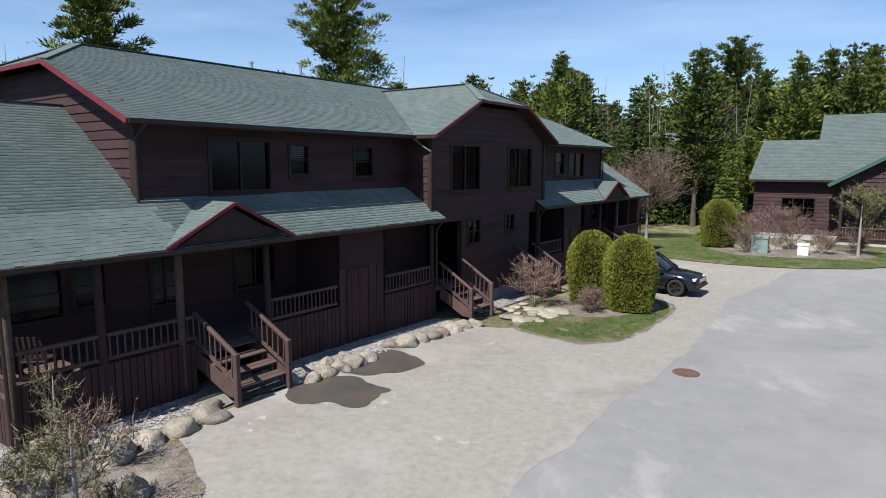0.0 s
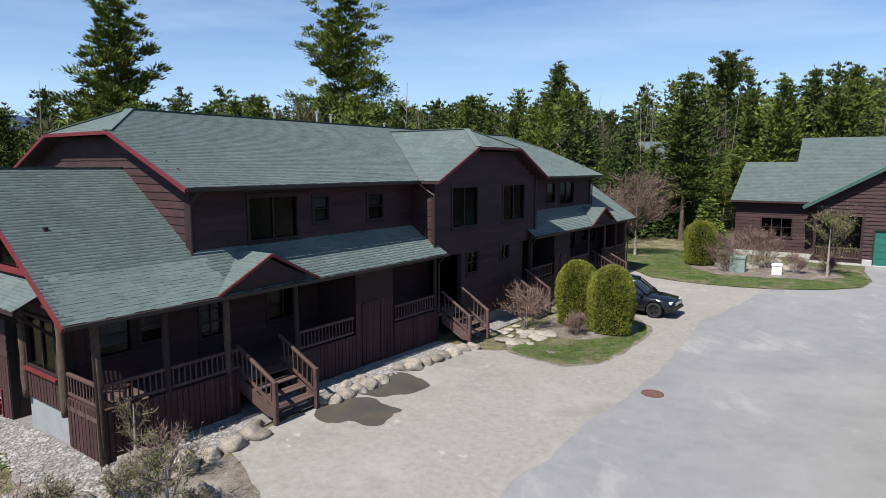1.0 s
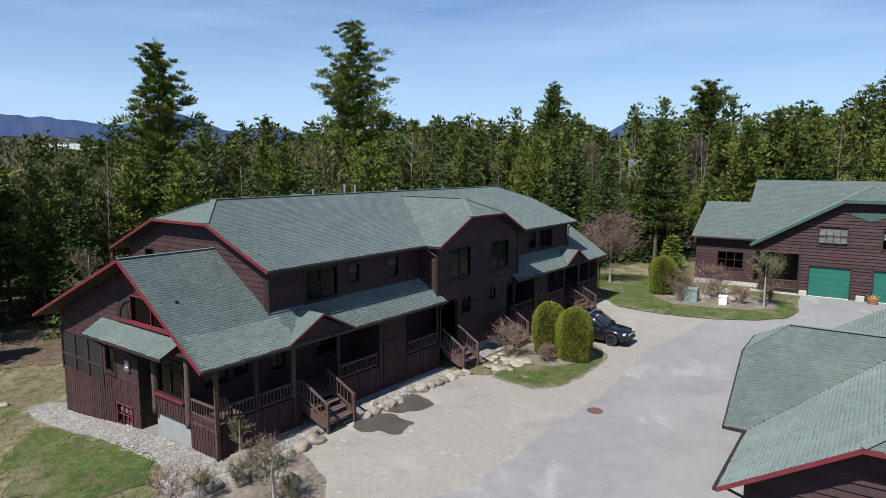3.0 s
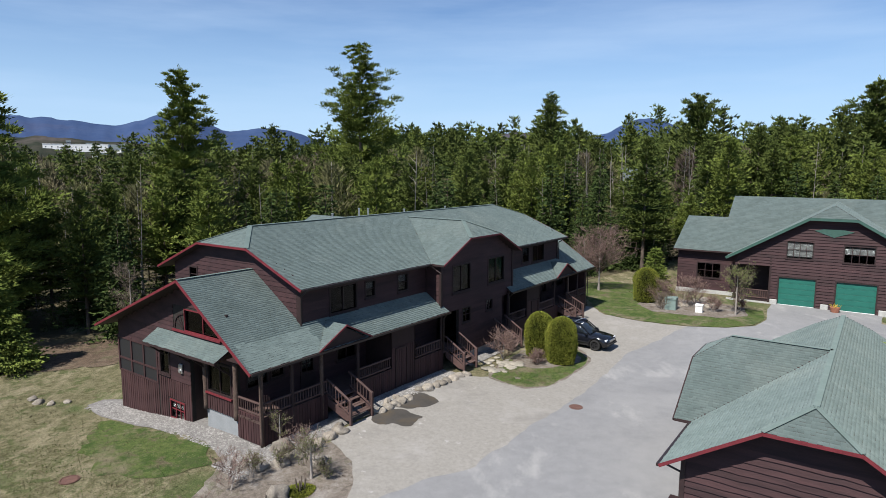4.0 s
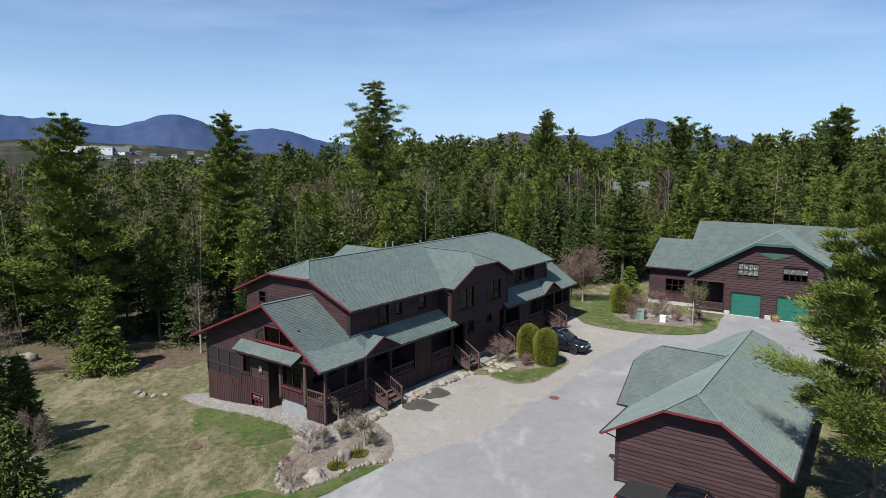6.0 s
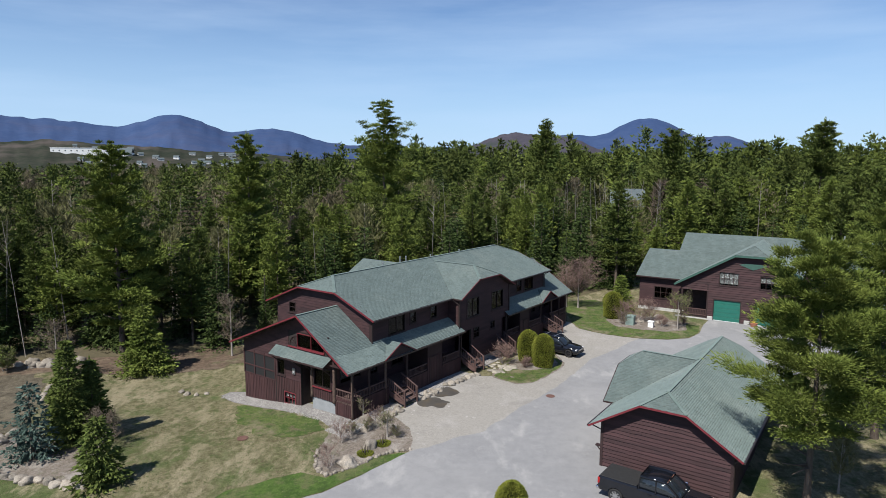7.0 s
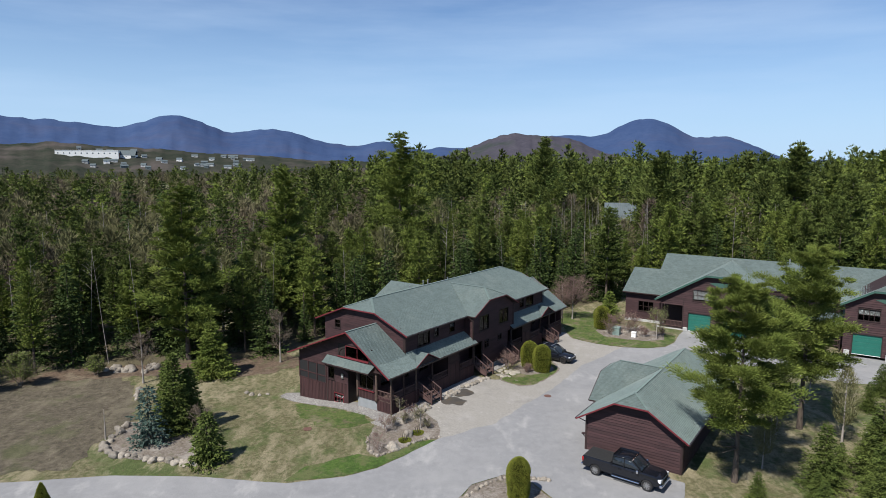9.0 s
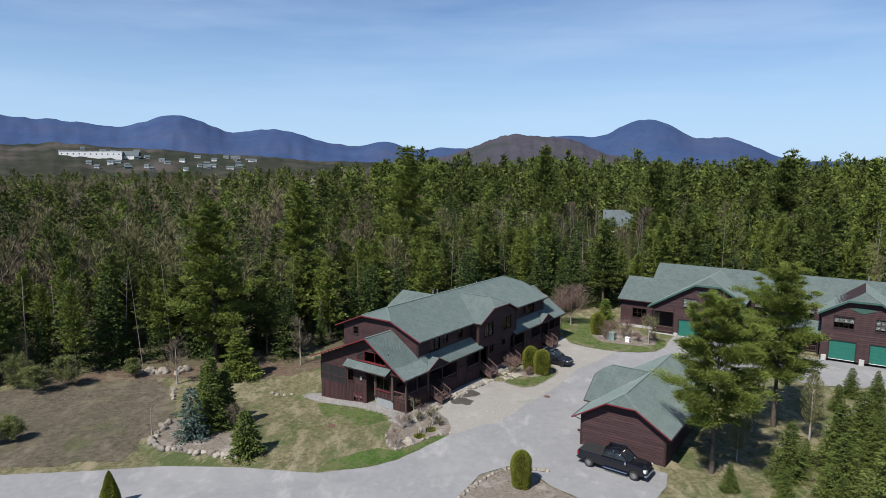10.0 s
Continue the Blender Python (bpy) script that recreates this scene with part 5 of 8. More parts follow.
        wall_panel("end_wall", poly, (), ew, 0.15, SIDING, H)
        ew2 = (lambda g: lambda u, v, q: (g(4.5 + q), u, v))(g)
        wall_panel("gable_wall", [(0.7, 4.0), (14.5, 4.0), (14.5, 5.3), (br, zr - 0.2), (0.7, 4.7)], (), ew2, 0.15, SIDING, H)
        sw = (lambda g: lambda u, v, q: (g(18.3 - q), u, v))(g)
        wall_panel("side_wall", [(-1.2, 0), (3.0, 0), (3.0, 6.1), (-1.2, 6.1)], (), sw, 0.15, SIDING, H)
    # recessed middle with low porch roof
    mw = lambda u, v, q: (u, 3.0 + q, v)
    poly = [(18.3, 0), (m(18.3), 0), (m(18.3), 6.3), (18.3, 6.3)]
    wins = ((19.4, 21.0, 4.3, 5.5), (25.4, 27.0, 4.3, 5.5))
    w = wall_panel("middle_wall", poly, wins, mw, 0.2, INTERIOR, H)
    boards(poly, [(x0 - 0.1, x1 + 0.1, y0 - 0.1, y1 + 0.1) for x0, x1, y0, y1 in wins], mw, w, SIDING, 0.27, 0.025)
    for x0, x1, y0, y1 in wins:
        window("window", x0, x1, y0, y1, mw, H, nx=2, blind=0.5)
    roof_face([(18.3, -0.2, 2.9), (m(18.3), -0.2, 2.9), (m(18.3), 3.0, 4.0), (18.3, 3.0, 4.0)], H, 0.14, "porch_roof", **big)
    for f in (18.6, 21.5, 24.9, 27.8):
        bm = bmesh.new()
        box(bm, f - 0.08, f + 0.08, -0.1, 0.06, 0, 2.85)
        part("post", bm, TIMBER, H)
    railing(H, (18.7, 0.0), (27.7, 0.0), 0.4, 1.1, 0.2)
    bm = bmesh.new()
    box(bm, 0.4, m(0.4), 13.8, 14.0, -0.5, 5.0)
    part("back_wall", bm, SIDING, H)
    for f, b in ((21.0, 8.4), (22.3, 8.5), (33.0, 8.4)):
        bm = bmesh.new()
        pole(bm, (f, b, zr - 0.4), (f, b, zr + 0.6), 0.09, 0.09, 10)
        part("vent_pipe", bm, METAL, H)
    return H


second_lodge()


# ---------------------------------------------------------------- the garage
def garage():
    G = thing("garage", pose(11.1, 9.8, 0, 0, 0, -33.5), "detached brown board garage with a green shingle roof", "garage")
    ze, sl, hw, ln = 2.25, 0.62, 4.5, 17.2
    zr = ze + sl * hw
    cw = 1.35
    zc = zr - sl * cw
    ap = 1.0
    cr, chw, cp, cap = 8.6, 4.1, -5.2, -3.9            # cross gable: middle, half width, face, clipped apex
    zcc = zr - 0.62 * 1.3
    # side roofs; the cross gable cuts the left one
    L = [(-hw, ln, ze), (-hw, cr + chw, ze), (0, cr, zr), (-hw, cr - chw, ze), (-hw, 0, ze), (-cw, 0, zc), (0, ap, zr), (0, ln - ap, zr), (-cw, ln, zc)]
    R = [(hw, 0, ze), (hw, ln, ze), (cw, ln, zc), (0, ln - ap, zr), (0, ap, zr), (cw, 0, zc)]
    roof_face(L, G, 0.14, "side_roof")
    roof_face(R, G, 0.14, "side_roof")
    roof_face([(-cw, 0, zc), (cw, 0, zc), (0, ap, zr)], G, 0.1, "hip_roof")
    roof_face([(cw, ln, zc), (-cw, ln, zc), (0, ln - ap, zr)], G, 0.1, "hip_roof")
    s2 = (zr - ze) / chw
    kk = 1.3
    zk = zr - s2 * kk
    roof_face([(cp, cr - chw, ze), (-hw, cr - chw, ze), (0, cr, zr), (cap, cr, zr), (cp, cr - kk, zk)], G, 0.12, "cross_gable_roof")
    roof_face([(-hw, cr + chw, ze), (cp, cr + chw, ze), (cp, cr + kk, zk), (cap, cr, zr), (0, cr, zr)], G, 0.12, "cross_gable_roof")
    roof_face([(cp, cr + kk, zk), (cp, cr - kk, zk), (cap, cr, zr)], G, 0.1, "hip_roof")
    for a, b in (((0, ap, zr), (0, ln - ap, zr)), ((cap, cr, zr), (0, cr, zr)), ((-cw, 0, zc), (0, ap, zr)), ((cw, 0, zc), (0, ap, zr))):
        bm = bmesh.new()
        beam(bm, Vector(a) + Vector((0, 0, 0.02)), Vector(b) + Vector((0, 0, 0.02)), 0.2, 0.012)
        part("ridge_cap", bm, CAP, G)
    rake(G, [(-hw, -0.03, ze), (-cw, -0.03, zc), (cw, -0.03, zc), (hw, -0.03, ze)], RED_TRIM, 0.11)
    rake(G, [(cp - 0.03, cr - chw, ze), (cp - 0.03, cr - kk, zk), (cp - 0.03, cr + kk, zk), (cp - 0.03, cr + chw, ze)], SOFFIT, 0.14)
    gutter(G, (hw + 0.05, 0, ze - 0.06), (hw + 0.05, ln, ze - 0.06))
    gutter(G, (-hw - 0.05, 0, ze - 0.06), (-hw - 0.05, cr - chw, ze - 0.06))
    W, b0, zb = 3.85, 0.75, -0.75
    nr = lambda u, v, q: (u, b0 + q, v)
    top = lambda u: zr - sl * max(abs(u), cw) - 0.18
    poly = [(-W, zb), (W, zb), (W, top(W)), (cw, top(cw)), (-cw, top(cw)), (-W, top(W))]
    w = wall_panel("end_wall", poly, (), nr, 0.15, INTERIOR, G)
    boards(poly, (), nr, w, SIDING, 0.235, 0.05, proud=0.065)
    wall_panel("end_wall", poly, (), lambda u, v, q: (u, ln - b0 - q, v), 0.15, SIDING, G)
    for sg in (-1, 1):
        pl = (lambda sg: lambda u, v, q: (sg * (W - q), u, v))(sg)
        poly = [(b0, zb), (ln - b0, zb), (ln - b0, top(W) + 0.1), (b0, top(W) + 0.1)]
        holes = () if sg > 0 else ((5.2, 8.2, zb + 0.02, 1.7), (9.0, 12.0, zb + 0.02, 1.7))
        w = wall_panel("side_wall", poly, holes, pl, 0.15, INTERIOR, G)
        boards(poly, holes, pl, w, SIDING, 0.235, 0.045, proud=0.06)
        for y0, y1, z0, z1 in holes:
            d = new("garage_door")
            d.parent = G
            for i in range(4):
                bm = bmesh.new()
                h = (z1 - z0) / 4
                box(bm, -W + 0.05, -W + 0.1, y0, y1, z0 + i * h + 0.01, z0 + (i + 1) * h, None, 0.01)
                part("door_panel", bm, GARAGE_GREEN, d)
        for y in (b0, ln - b0):
            bm = bmesh.new()
            box(bm, sg * W - 0.08, sg * W + 0.08, y - 0.08, y + 0.08, zb, top(W))
            part("corner_board", bm, TIMBER, G)
    fc = lambda u, v, q: (cp + 0.6 + q, u, v)
    poly = [(cr - chw + 0.5, 1.9), (cr + chw - 0.5, 1.9), (cr + kk, zk - 0.2), (cr - kk, zk - 0.2)]
    w = wall_panel("gable_wall", poly, (), fc, 0.15, INTERIOR, G)
    boards(poly, (), fc, w, SIDING, 0.235, 0.03)
    bm = bmesh.new()
    box(bm, -W + 0.02, W - 0.02, b0 + 0.02, ln - b0, zb - 0.3, zb + 0.08)
    part("footing", bm, CONCRETE, G)
    for p0 in ((-hw - 0.02, 0.1), (hw + 0.02, 0.3)):
        x = p0[0]
        sgn = 1 if x > 0 else -1
        downpipe(G, [(x, 0.4, ze - 0.1), (sgn * (W + 0.08), 0.75, ze - 0.45), (sgn * (W + 0.08), 0.75, zb)])
    bm = bmesh.new()
    box(bm, -W - 0.5, -W - 0.05, 0.9, 1.2, 0.55, 0.62)
    beam(bm, (-W - 0.45, 1.0, 0.58), (-W, 1.0, 0.1), 0.05, 0.05)
    part("bracket_shelf", bm, TIMBER, G)
    return G


garage()


# ---------------------------------------------------------------- plants
def rand_dirs(rng, n):
    v = rng.normal(size=(n, 3))
    return v / np.linalg.norm(v, axis=1, keepdims=True)


def blades(rng, centre, way, length, width, spread):
    """One slim leaf-like triangle for each centre, pointing along way with some spread."""
    n = len(centre)
    d = way + rand_dirs(rng, n) * spread
    d /= np.linalg.norm(d, axis=1, keepdims=True) + 1e-9
    s = np.cross(d, rand_dirs(rng, n))
    s /= np.linalg.norm(s, axis=1, keepdims=True) + 1e-9
    L = (length * rng.uniform(0.6, 1.3, n))[:, None]
    Wd = (width * rng.uniform(0.6, 1.3, n))[:, None]
    v = np.stack([centre - s * Wd, centre + s * Wd, centre + d * L], 1)
    return v.reshape(-1, 3)


def tri_faces(n):
    return np.arange(n * 3).reshape(-1, 3)


def pads(rng, c, d, radius, per, length, width, flat=0.3, up=0.35):
    """Flat clumps of needles round the points c on one branch that runs along d."""
    k = len(c)
    off = rng.normal(size=(k * per, 3)) * np.array([1, 1, flat])
    rad = np.repeat(radius, per)[:, None]
    way = np.tile(d * 0.65 + np.array([0, 0, up]), (k * per, 1)) + off * 0.4
    return blades(rng, np.repeat(c, per, 0) + off * rad * 0.55, way, length, width, 0.4), np.repeat(rng.uniform(0.78, 1.22, k), per * 3)


def inner(rng, z, reach, n, droop, body=1.0):
    """Broad sprays close to the stem that give a crown its body; their lower tone paints in inner shade."""
    a = rng.uniform(0, 6.283, n)
    d = np.stack([np.cos(a), np.sin(a), np.full(n, droop)], 1)
    c = d * (reach * rng.uniform(0.02, 0.3, n))[:, None] + np.array([0, 0, z])
    c[:, 2] += rng.normal(0, 0.12 * reach, n)
    return blades(rng, c, d, 0.58 * reach * body, 0.15 * reach * body, 0.25), rng.uniform(0.7, 1.0, n).repeat(3)


def pine_crown(rng, h, full, start=0.28, wide=0.2, tufts=4, per=20, size=1.0, slim=0.1, taper=0.75, step=0.045, body=1.0):
    """Whorls of branches that carry flat plumes, uneven and open between the tiers."""
    out, shade = [], []
    t = start
    while t < 0.975:
        u = (t - start) / (1 - start)
        env = min(1.0, 0.55 + 2.5 * u) * (1 - u) ** taper
        n = max(3, int((6.8 - 2.6 * u) * full))
        a0 = rng.uniform(0, 6.28)
        fit = min(1.0, 0.5 + 0.9 * env)
        for i in range(n):
            if rng.random() < 0.1:
                continue
            a = a0 + 6.283 * i / n + rng.normal(0, 0.25)
            r = h * wide * env * min(1.5, max(0.45, rng.normal(1, 0.3))) + 0.25
            rise = 0.75 * u ** 1.15 + rng.normal(0, 0.1)
            k = max(2, int(round(tufts * (0.4 + 0.6 * r / (h * wide + 0.01)))))
            f = np.linspace(0.36, 1, k) + rng.normal(0, 0.05, k)
            d = np.array([math.cos(a), math.sin(a), 0.0])
            q = np.array([-math.sin(a), math.cos(a), 0.0])
            c = d * (f * r)[:, None] + q * (rng.normal(0, 0.16, k) * r * f)[:, None]
            c[:, 2] = t * h + r * (rise * f + 0.13 * f ** 2) + rng.normal(0, 0.1, k)
            v, s = pads(rng, c, d, (0.13 * r + (0.1 + 0.18 * size) * fit) * rng.uniform(0.75, 1.25, k), per, 0.75 * size * fit, slim * size * fit, 0.4, 0.35 + 0.5 * u)
            out.append(v)
            shade.append(s)
        v, s = inner(rng, t * h, h * wide * env + 0.25, max(5, 2 * n), -0.05 + 0.7 * u, body)
        out.append(v)
        shade.append(s)
        t += rng.uniform(0.7, 1.3) * step * (1.2 - 0.72 * u)
    tip = 10 * max(2, per // 4)
    out.append(blades(rng, rng.normal(0, 0.12, (tip, 3)) * np.array([1, 1, 3]) + np.array([0, 0, h * 0.97]), np.tile([0, 0, 1.0], (tip, 1)), 0.6 * size, slim * size * 0.6, 0.5))
    shade.append(np.ones(tip * 3))
    return np.concatenate(out), np.concatenate(shade)


def spruce_crown(rng, h, full, start=0.06, wide=0.19, per=3, size=1.0):
    """A pointed crown of drooping tiers with ragged tips."""
    out, shade = [], []
    t = start
    while t < 0.97:
        r0 = h * wide * (1 - t) ** 0.85 + 0.1
        n = max(4, int((5 + r0 * 1.5) * full))
        a0 = rng.uniform(0, 6.28)
        for i in range(n):
            a = a0 + 6.283 * i / n + rng.normal(0, 0.2)
            r = r0 * min(1.4, max(0.5, rng.normal(1, 0.18)))
            k = max(1, int(1 + r * 1.1))
            f = np.linspace(1, 0.42, k)
            d = np.array([math.cos(a), math.sin(a), 0.0])
            c = d * (f * r)[:, None]
            c[:, 2] = t * h - 0.32 * r * f + 0.15 * r * f ** 2
            v, s = pads(rng, c, d, np.full(k, 0.17 * r + 0.17 * size), per * 3, 0.5 * size, 0.15 * size, 0.28, -0.12)
            out.append(v)
            shade.append(s)
        v, s = inner(rng, t * h, r0, max(5, n), -0.25)
        out.append(v)
        shade.append(s)
        t += rng.uniform(0.8, 1.2) * 0.043 * (8 / max(h, 4)) ** 0.35 / max(full, 0.6) ** 0.5
    out.append(blades(rng, np.tile([0, 0, h * 0.96], (6, 1)), np.tile([0, 0, 1.0], (6, 1)), h * 0.05, 0.05, 0.2))
    shade.append(np.ones(18))
    return np.concatenate(out), np.concatenate(shade)


def twig_crown(rng, h, full, start=0.2, wide=0.25, leaf=0.0):
    """Branching bare limbs and twigs as slim tapered blades; leaf: share of small buds."""
    out, buds = [], []
    n = int(26 * full)
    for i in range(n):
        t = rng.uniform(start, 0.92)
        a = rng.uniform(0, 6.28)
        L = h * wide * (1.05 - t) ** 0.5 * rng.uniform(0.6, 1.3) * 1.3
        d = np.array([math.cos(a), math.sin(a), rng.uniform(0.5, 1.3)])
        d /= np.linalg.norm(d)
        base = np.array([0, 0, t * h])
        w = 0.012 * h * (1.1 - t)
        for q in (np.array([-d[1], d[0], 0]), np.array([0, 0, 1.0])):
            out.append(np.array([base - q * w * 0.5, base + q * w * 0.5, base + d * L]))
        m = int(11 * full)
        f = rng.uniform(0.25, 1, m)
        c = base + d * (f * L)[:, None]
        way = np.tile(d * 0.8, (m, 1)) + np.array([0, 0, 0.3])
        b = blades(rng, c, way, 0.32 * L + 0.15, 0.012 + 0.0011 * h, 0.75)
        out.append(b.reshape(-1, 3, 3).reshape(-1, 3))
        tips = b.reshape(-1, 3, 3)[:, 2]
        mids = 0.5 * (b.reshape(-1, 3, 3)[:, 0] + tips)
        for src in (tips, mids):
            w2 = np.repeat(src, 2, 0)
            out.append(blades(rng, w2, np.tile(d * 0.5, (len(w2), 1)) + np.array([0, 0, 0.3]), 0.13 * L + 0.12, 0.008 + 0.0007 * h, 0.8))
            if leaf:
                w3 = np.repeat(src, 3, 0) + rng.normal(0, 0.06 * L, (len(src) * 3, 3))
                buds.append(blades(rng, w3, np.tile([0, 0, 0.2], (len(w3), 1)), leaf, leaf * 0.45, 1.0))
    v = np.concatenate([o.reshape(-1, 3) for o in out])
    return v, (np.concatenate(buds) if buds else None)


def fuzz_crown(rng, h, n, size):
    """A hardwood's haze of fine upright twigs."""
    t = rng.uniform(0, 1, n)
    a = rng.uniform(0, 6.283, n)
    r = h * 0.17 * np.sin(np.clip(t * 0.9 + 0.08, 0, 1) * 3.1416) ** 0.7 * np.sqrt(rng.uniform(0, 1, n)) * (1 + 0.25 * np.sin(2 * a + 3 * t))
    c = np.stack([np.cos(a) * r, np.sin(a) * r, h * (0.28 + 0.66 * t)], 1)
    way = np.stack([np.cos(a) * 0.5, np.sin(a) * 0.5, np.ones(n)], 1)
    return blades(rng, c, way, 1.1 * size, 0.08 * size, 0.6), np.repeat(rng.uniform(0.75, 1.25, n), 3)


def trunk(bm, h, r, lean=0.0):
    rng = random.Random(int(h * 100))
    prev, n, rings = None, 8, 7
    for k in range(rings + 1):
        f = k / rings
        rr = r * (1 - 0.93 * f) * (1.25 if k == 0 else 1)
        c = Vector((lean * f * f * h, 0.4 * lean * f * h, f * h - (0.3 if k == 0 else 0)))
        ring = [bm.verts.new(c + Vector((math.cos(6.283 * i / n) * rr * rng.uniform(0.9, 1.1), math.sin(6.283 * i / n) * rr * rng.uniform(0.9, 1.1), 0))) for i in range(n)]
        if prev:
            for i in range(n):
                bm.faces.new((prev[i], prev[(i + 1) % n], ring[(i + 1) % n], ring[i]))
        prev = ring
    bm.faces.new(prev)


def limbs(bm, rng, h, start, wide, n):
    """Bare lower limbs on a trunk."""
    for i in range(n):
        t = rng.uniform(start, 0.85)
        a = rng.uniform(0, 6.28)
        L = h * wide * (1 - t) * rng.uniform(0.5, 0.95)
        pole(bm, (0, 0, t * h), (math.cos(a) * L, math.sin(a) * L, t * h + L * rng.uniform(0.0, 0.35)), 0.05 + 0.002 * h, 0.012, 4)


def tree(kind, seed, h, m, label, full=1.0, group="", name="", wide=None, mat=None, haze=0, **more):
    rng = np.random.default_rng(seed)
    names = dict(pine=("pine_tree", "pine tree"), spruce=("spruce_tree", "spruce tree"), bare=("bare_tree", "tree"), shrub=("shrub", "shrub"))
    nm, cat = names[kind]
    T = thing(name or nm, m, label, cat, group)
    if kind == "pine":
        v, s = pine_crown(rng, h, full, wide=wide or 0.2, **more)
        mat = mat or PINE
    elif kind == "spruce":
        v, s = spruce_crown(rng, h, full, wide=wide or 0.19, **more)
        mat = mat or SPRUCE
    else:
        v, buds = twig_crown(rng, h, full, wide=wide or 0.25, **more)
        s = rng.uniform(0.8, 1.2, len(v) // 3).repeat(3)
        mat = mat or TWIG
        if buds is not None:
            raw("foliage", buds, tri_faces(len(buds) // 3), BUD, T, tone=np.ones(len(buds)), label="small yellow-green buds")
    raw("crown", v, tri_faces(len(v) // 3), mat, T, tone=s)
    if haze:
        v, s = fuzz_crown(rng, h, haze, 0.7)
        raw("foliage", v, tri_faces(len(v) // 3), HARDWOOD, T, tone=s, label="haze of budding twigs")
    if kind == "shrub":
        bm = bmesh.new()
        for i in range(5):
            a = rng.uniform(0, 6.28)
            pole(bm, (0.05 * math.cos(a), 0.05 * math.sin(a), -0.1), (0.25 * h * math.cos(a), 0.25 * h * math.sin(a), h * 0.6), 0.02, 0.008, 5)
        part("stem", bm, PALE_BARK, T)
    else:
        bm = bmesh.new()
        trunk(bm, h * 0.97, 0.011 * h + 0.05)
        if kind == "pine":
            limbs(bm, rng, h, 0.16, 0.2, 22)
        part("trunk", bm, PALE_BARK if kind == "bare" else BARK, T, smooth=True)
    return T


def at(x, y, turn=0, s=1.0, sink=0.05, sz=None):
    return Matrix.Translation((x, y, ground_z(x, y) - sink)) @ Matrix.Rotation(turn, 4, "Z") @ Matrix.Diagonal((s, s, sz or s, 1))


def clipped_shrub(name, x, y, h, r, label, seed, mat=CEDAR, dense=1.0, cone=False):
    """A dense bush of many small sprays over a dark core."""
    rng = np.random.default_rng(seed)
    T = thing(name, at(x, y), label, "shrub")
    n = int(17000 * dense)
    t = rng.uniform(0.03, 1, n) ** 0.9
    if cone:
        prof = (1 - t) ** 0.75 * (0.55 + 0.45 * np.minimum(1, t / 0.12))
    else:
        prof = np.where(t < 0.62, 0.86 + 0.14 * np.sin(t / 0.62 * 1.57), np.sqrt(np.maximum(0, 1 - ((t - 0.62) / 0.385) ** 2)))
    a = rng.uniform(0, 6.283, n)
    lump = 1 + 0.06 * np.sin(3 * a + seed) + 0.05 * np.sin(5 * a + t * 9)
    rr = r * prof * lump * rng.uniform(0.86, 1.03, n)
    c = np.stack([np.cos(a) * rr, np.sin(a) * rr, t * h * rng.uniform(0.97, 1.0, n)], 1)
    way = np.stack([np.cos(a), np.sin(a), 0.5 + t], 1)
    v = blades(rng, c, way * 0.8, 0.085, 0.021, 0.8)
    raw("crown", v, tri_faces(n), mat, T, tone=rng.uniform(0.7, 1.25, n).repeat(3))
    bm = bmesh.new()
    prev = None
    for k in range(9):
        f = k / 8
        p = (1 - f) ** 0.75 if cone else (0.9 if f < 0.62 else math.sqrt(max(0.0, 1 - ((f - 0.62) / 0.385) ** 2)))
        ring = [bm.verts.new((math.cos(6.283 * i / 12) * r * p * 0.84, math.sin(6.283 * i / 12) * r * p * 0.84, 0.05 + f * h * 0.93)) for i in range(12)]
        if prev:
            for i in range(12):
                bm.faces.new((prev[i], prev[(i + 1) % 12], ring[(i + 1) % 12], ring[i]))
        prev = ring
    part("inner_foliage", bm, SPRUCE if mat != CEDAR else CEDAR, T)
    bm = bmesh.new()
    for i in range(4):
        pole(bm, (0.12 * math.cos(i * 1.6), 0.12 * math.sin(i * 1.6), -0.1), (0.2 * math.cos(i * 1.6), 0.2 * math.sin(i * 1.6), 0.6), 0.04, 0.03, 6)
    part("stem", bm, BARK, T)
    return T


# single trees that stand out
tree("pine", 11, 29.6, at(-13.4, 79.5, 0.4), "tall old white pine rising over the lodge roof", 1.1, wide=0.23, tufts=6, per=120, size=0.55, start=0.16, slim=0.14, taper=0.75, step=0.05, body=0.75, mat=SOFT_PINE)
tree("pine", 12, 23.2, at(-29.1, 58.5, 2.1), "tall slender pine at the edge of the woods", 1.05, wide=0.21, tufts=6, per=115, size=0.55, start=0.14, slim=0.14, taper=0.78, step=0.05, body=0.75, mat=SOFT_PINE)
tree("pine", 13, 21.6, at(-36.0, 37.5, 1.1), "tall yellow-green pine at the edge of the woods", 1.0, wide=0.23, tufts=6, per=125, size=0.5, start=0.16, slim=0.14, taper=0.72, step=0.053, body=0.75, mat=SOFT_PINE)
tree("pine", 14, 31.5, at(24.3, 160.9, 5.0), "tall round-topped pine over the far treetops", 1.1, wide=0.15, tufts=5, per=26, size=1.2, taper=0.55, slim=0.13)
tree("pine", 15, 26.6, at(46.2, 115.9, 3.0), "tall full pine behind the second lodge", 1.1, wide=0.2, tufts=5, per=50, size=0.85, slim=0.17, taper=0.66)
tree("pine", 16, 28.0, at(70.9, 102.2, 0.0), "tall pine behind the second lodge", 1.1, wide=0.18, tufts=5, per=50, size=0.85, slim=0.17, taper=0.665)
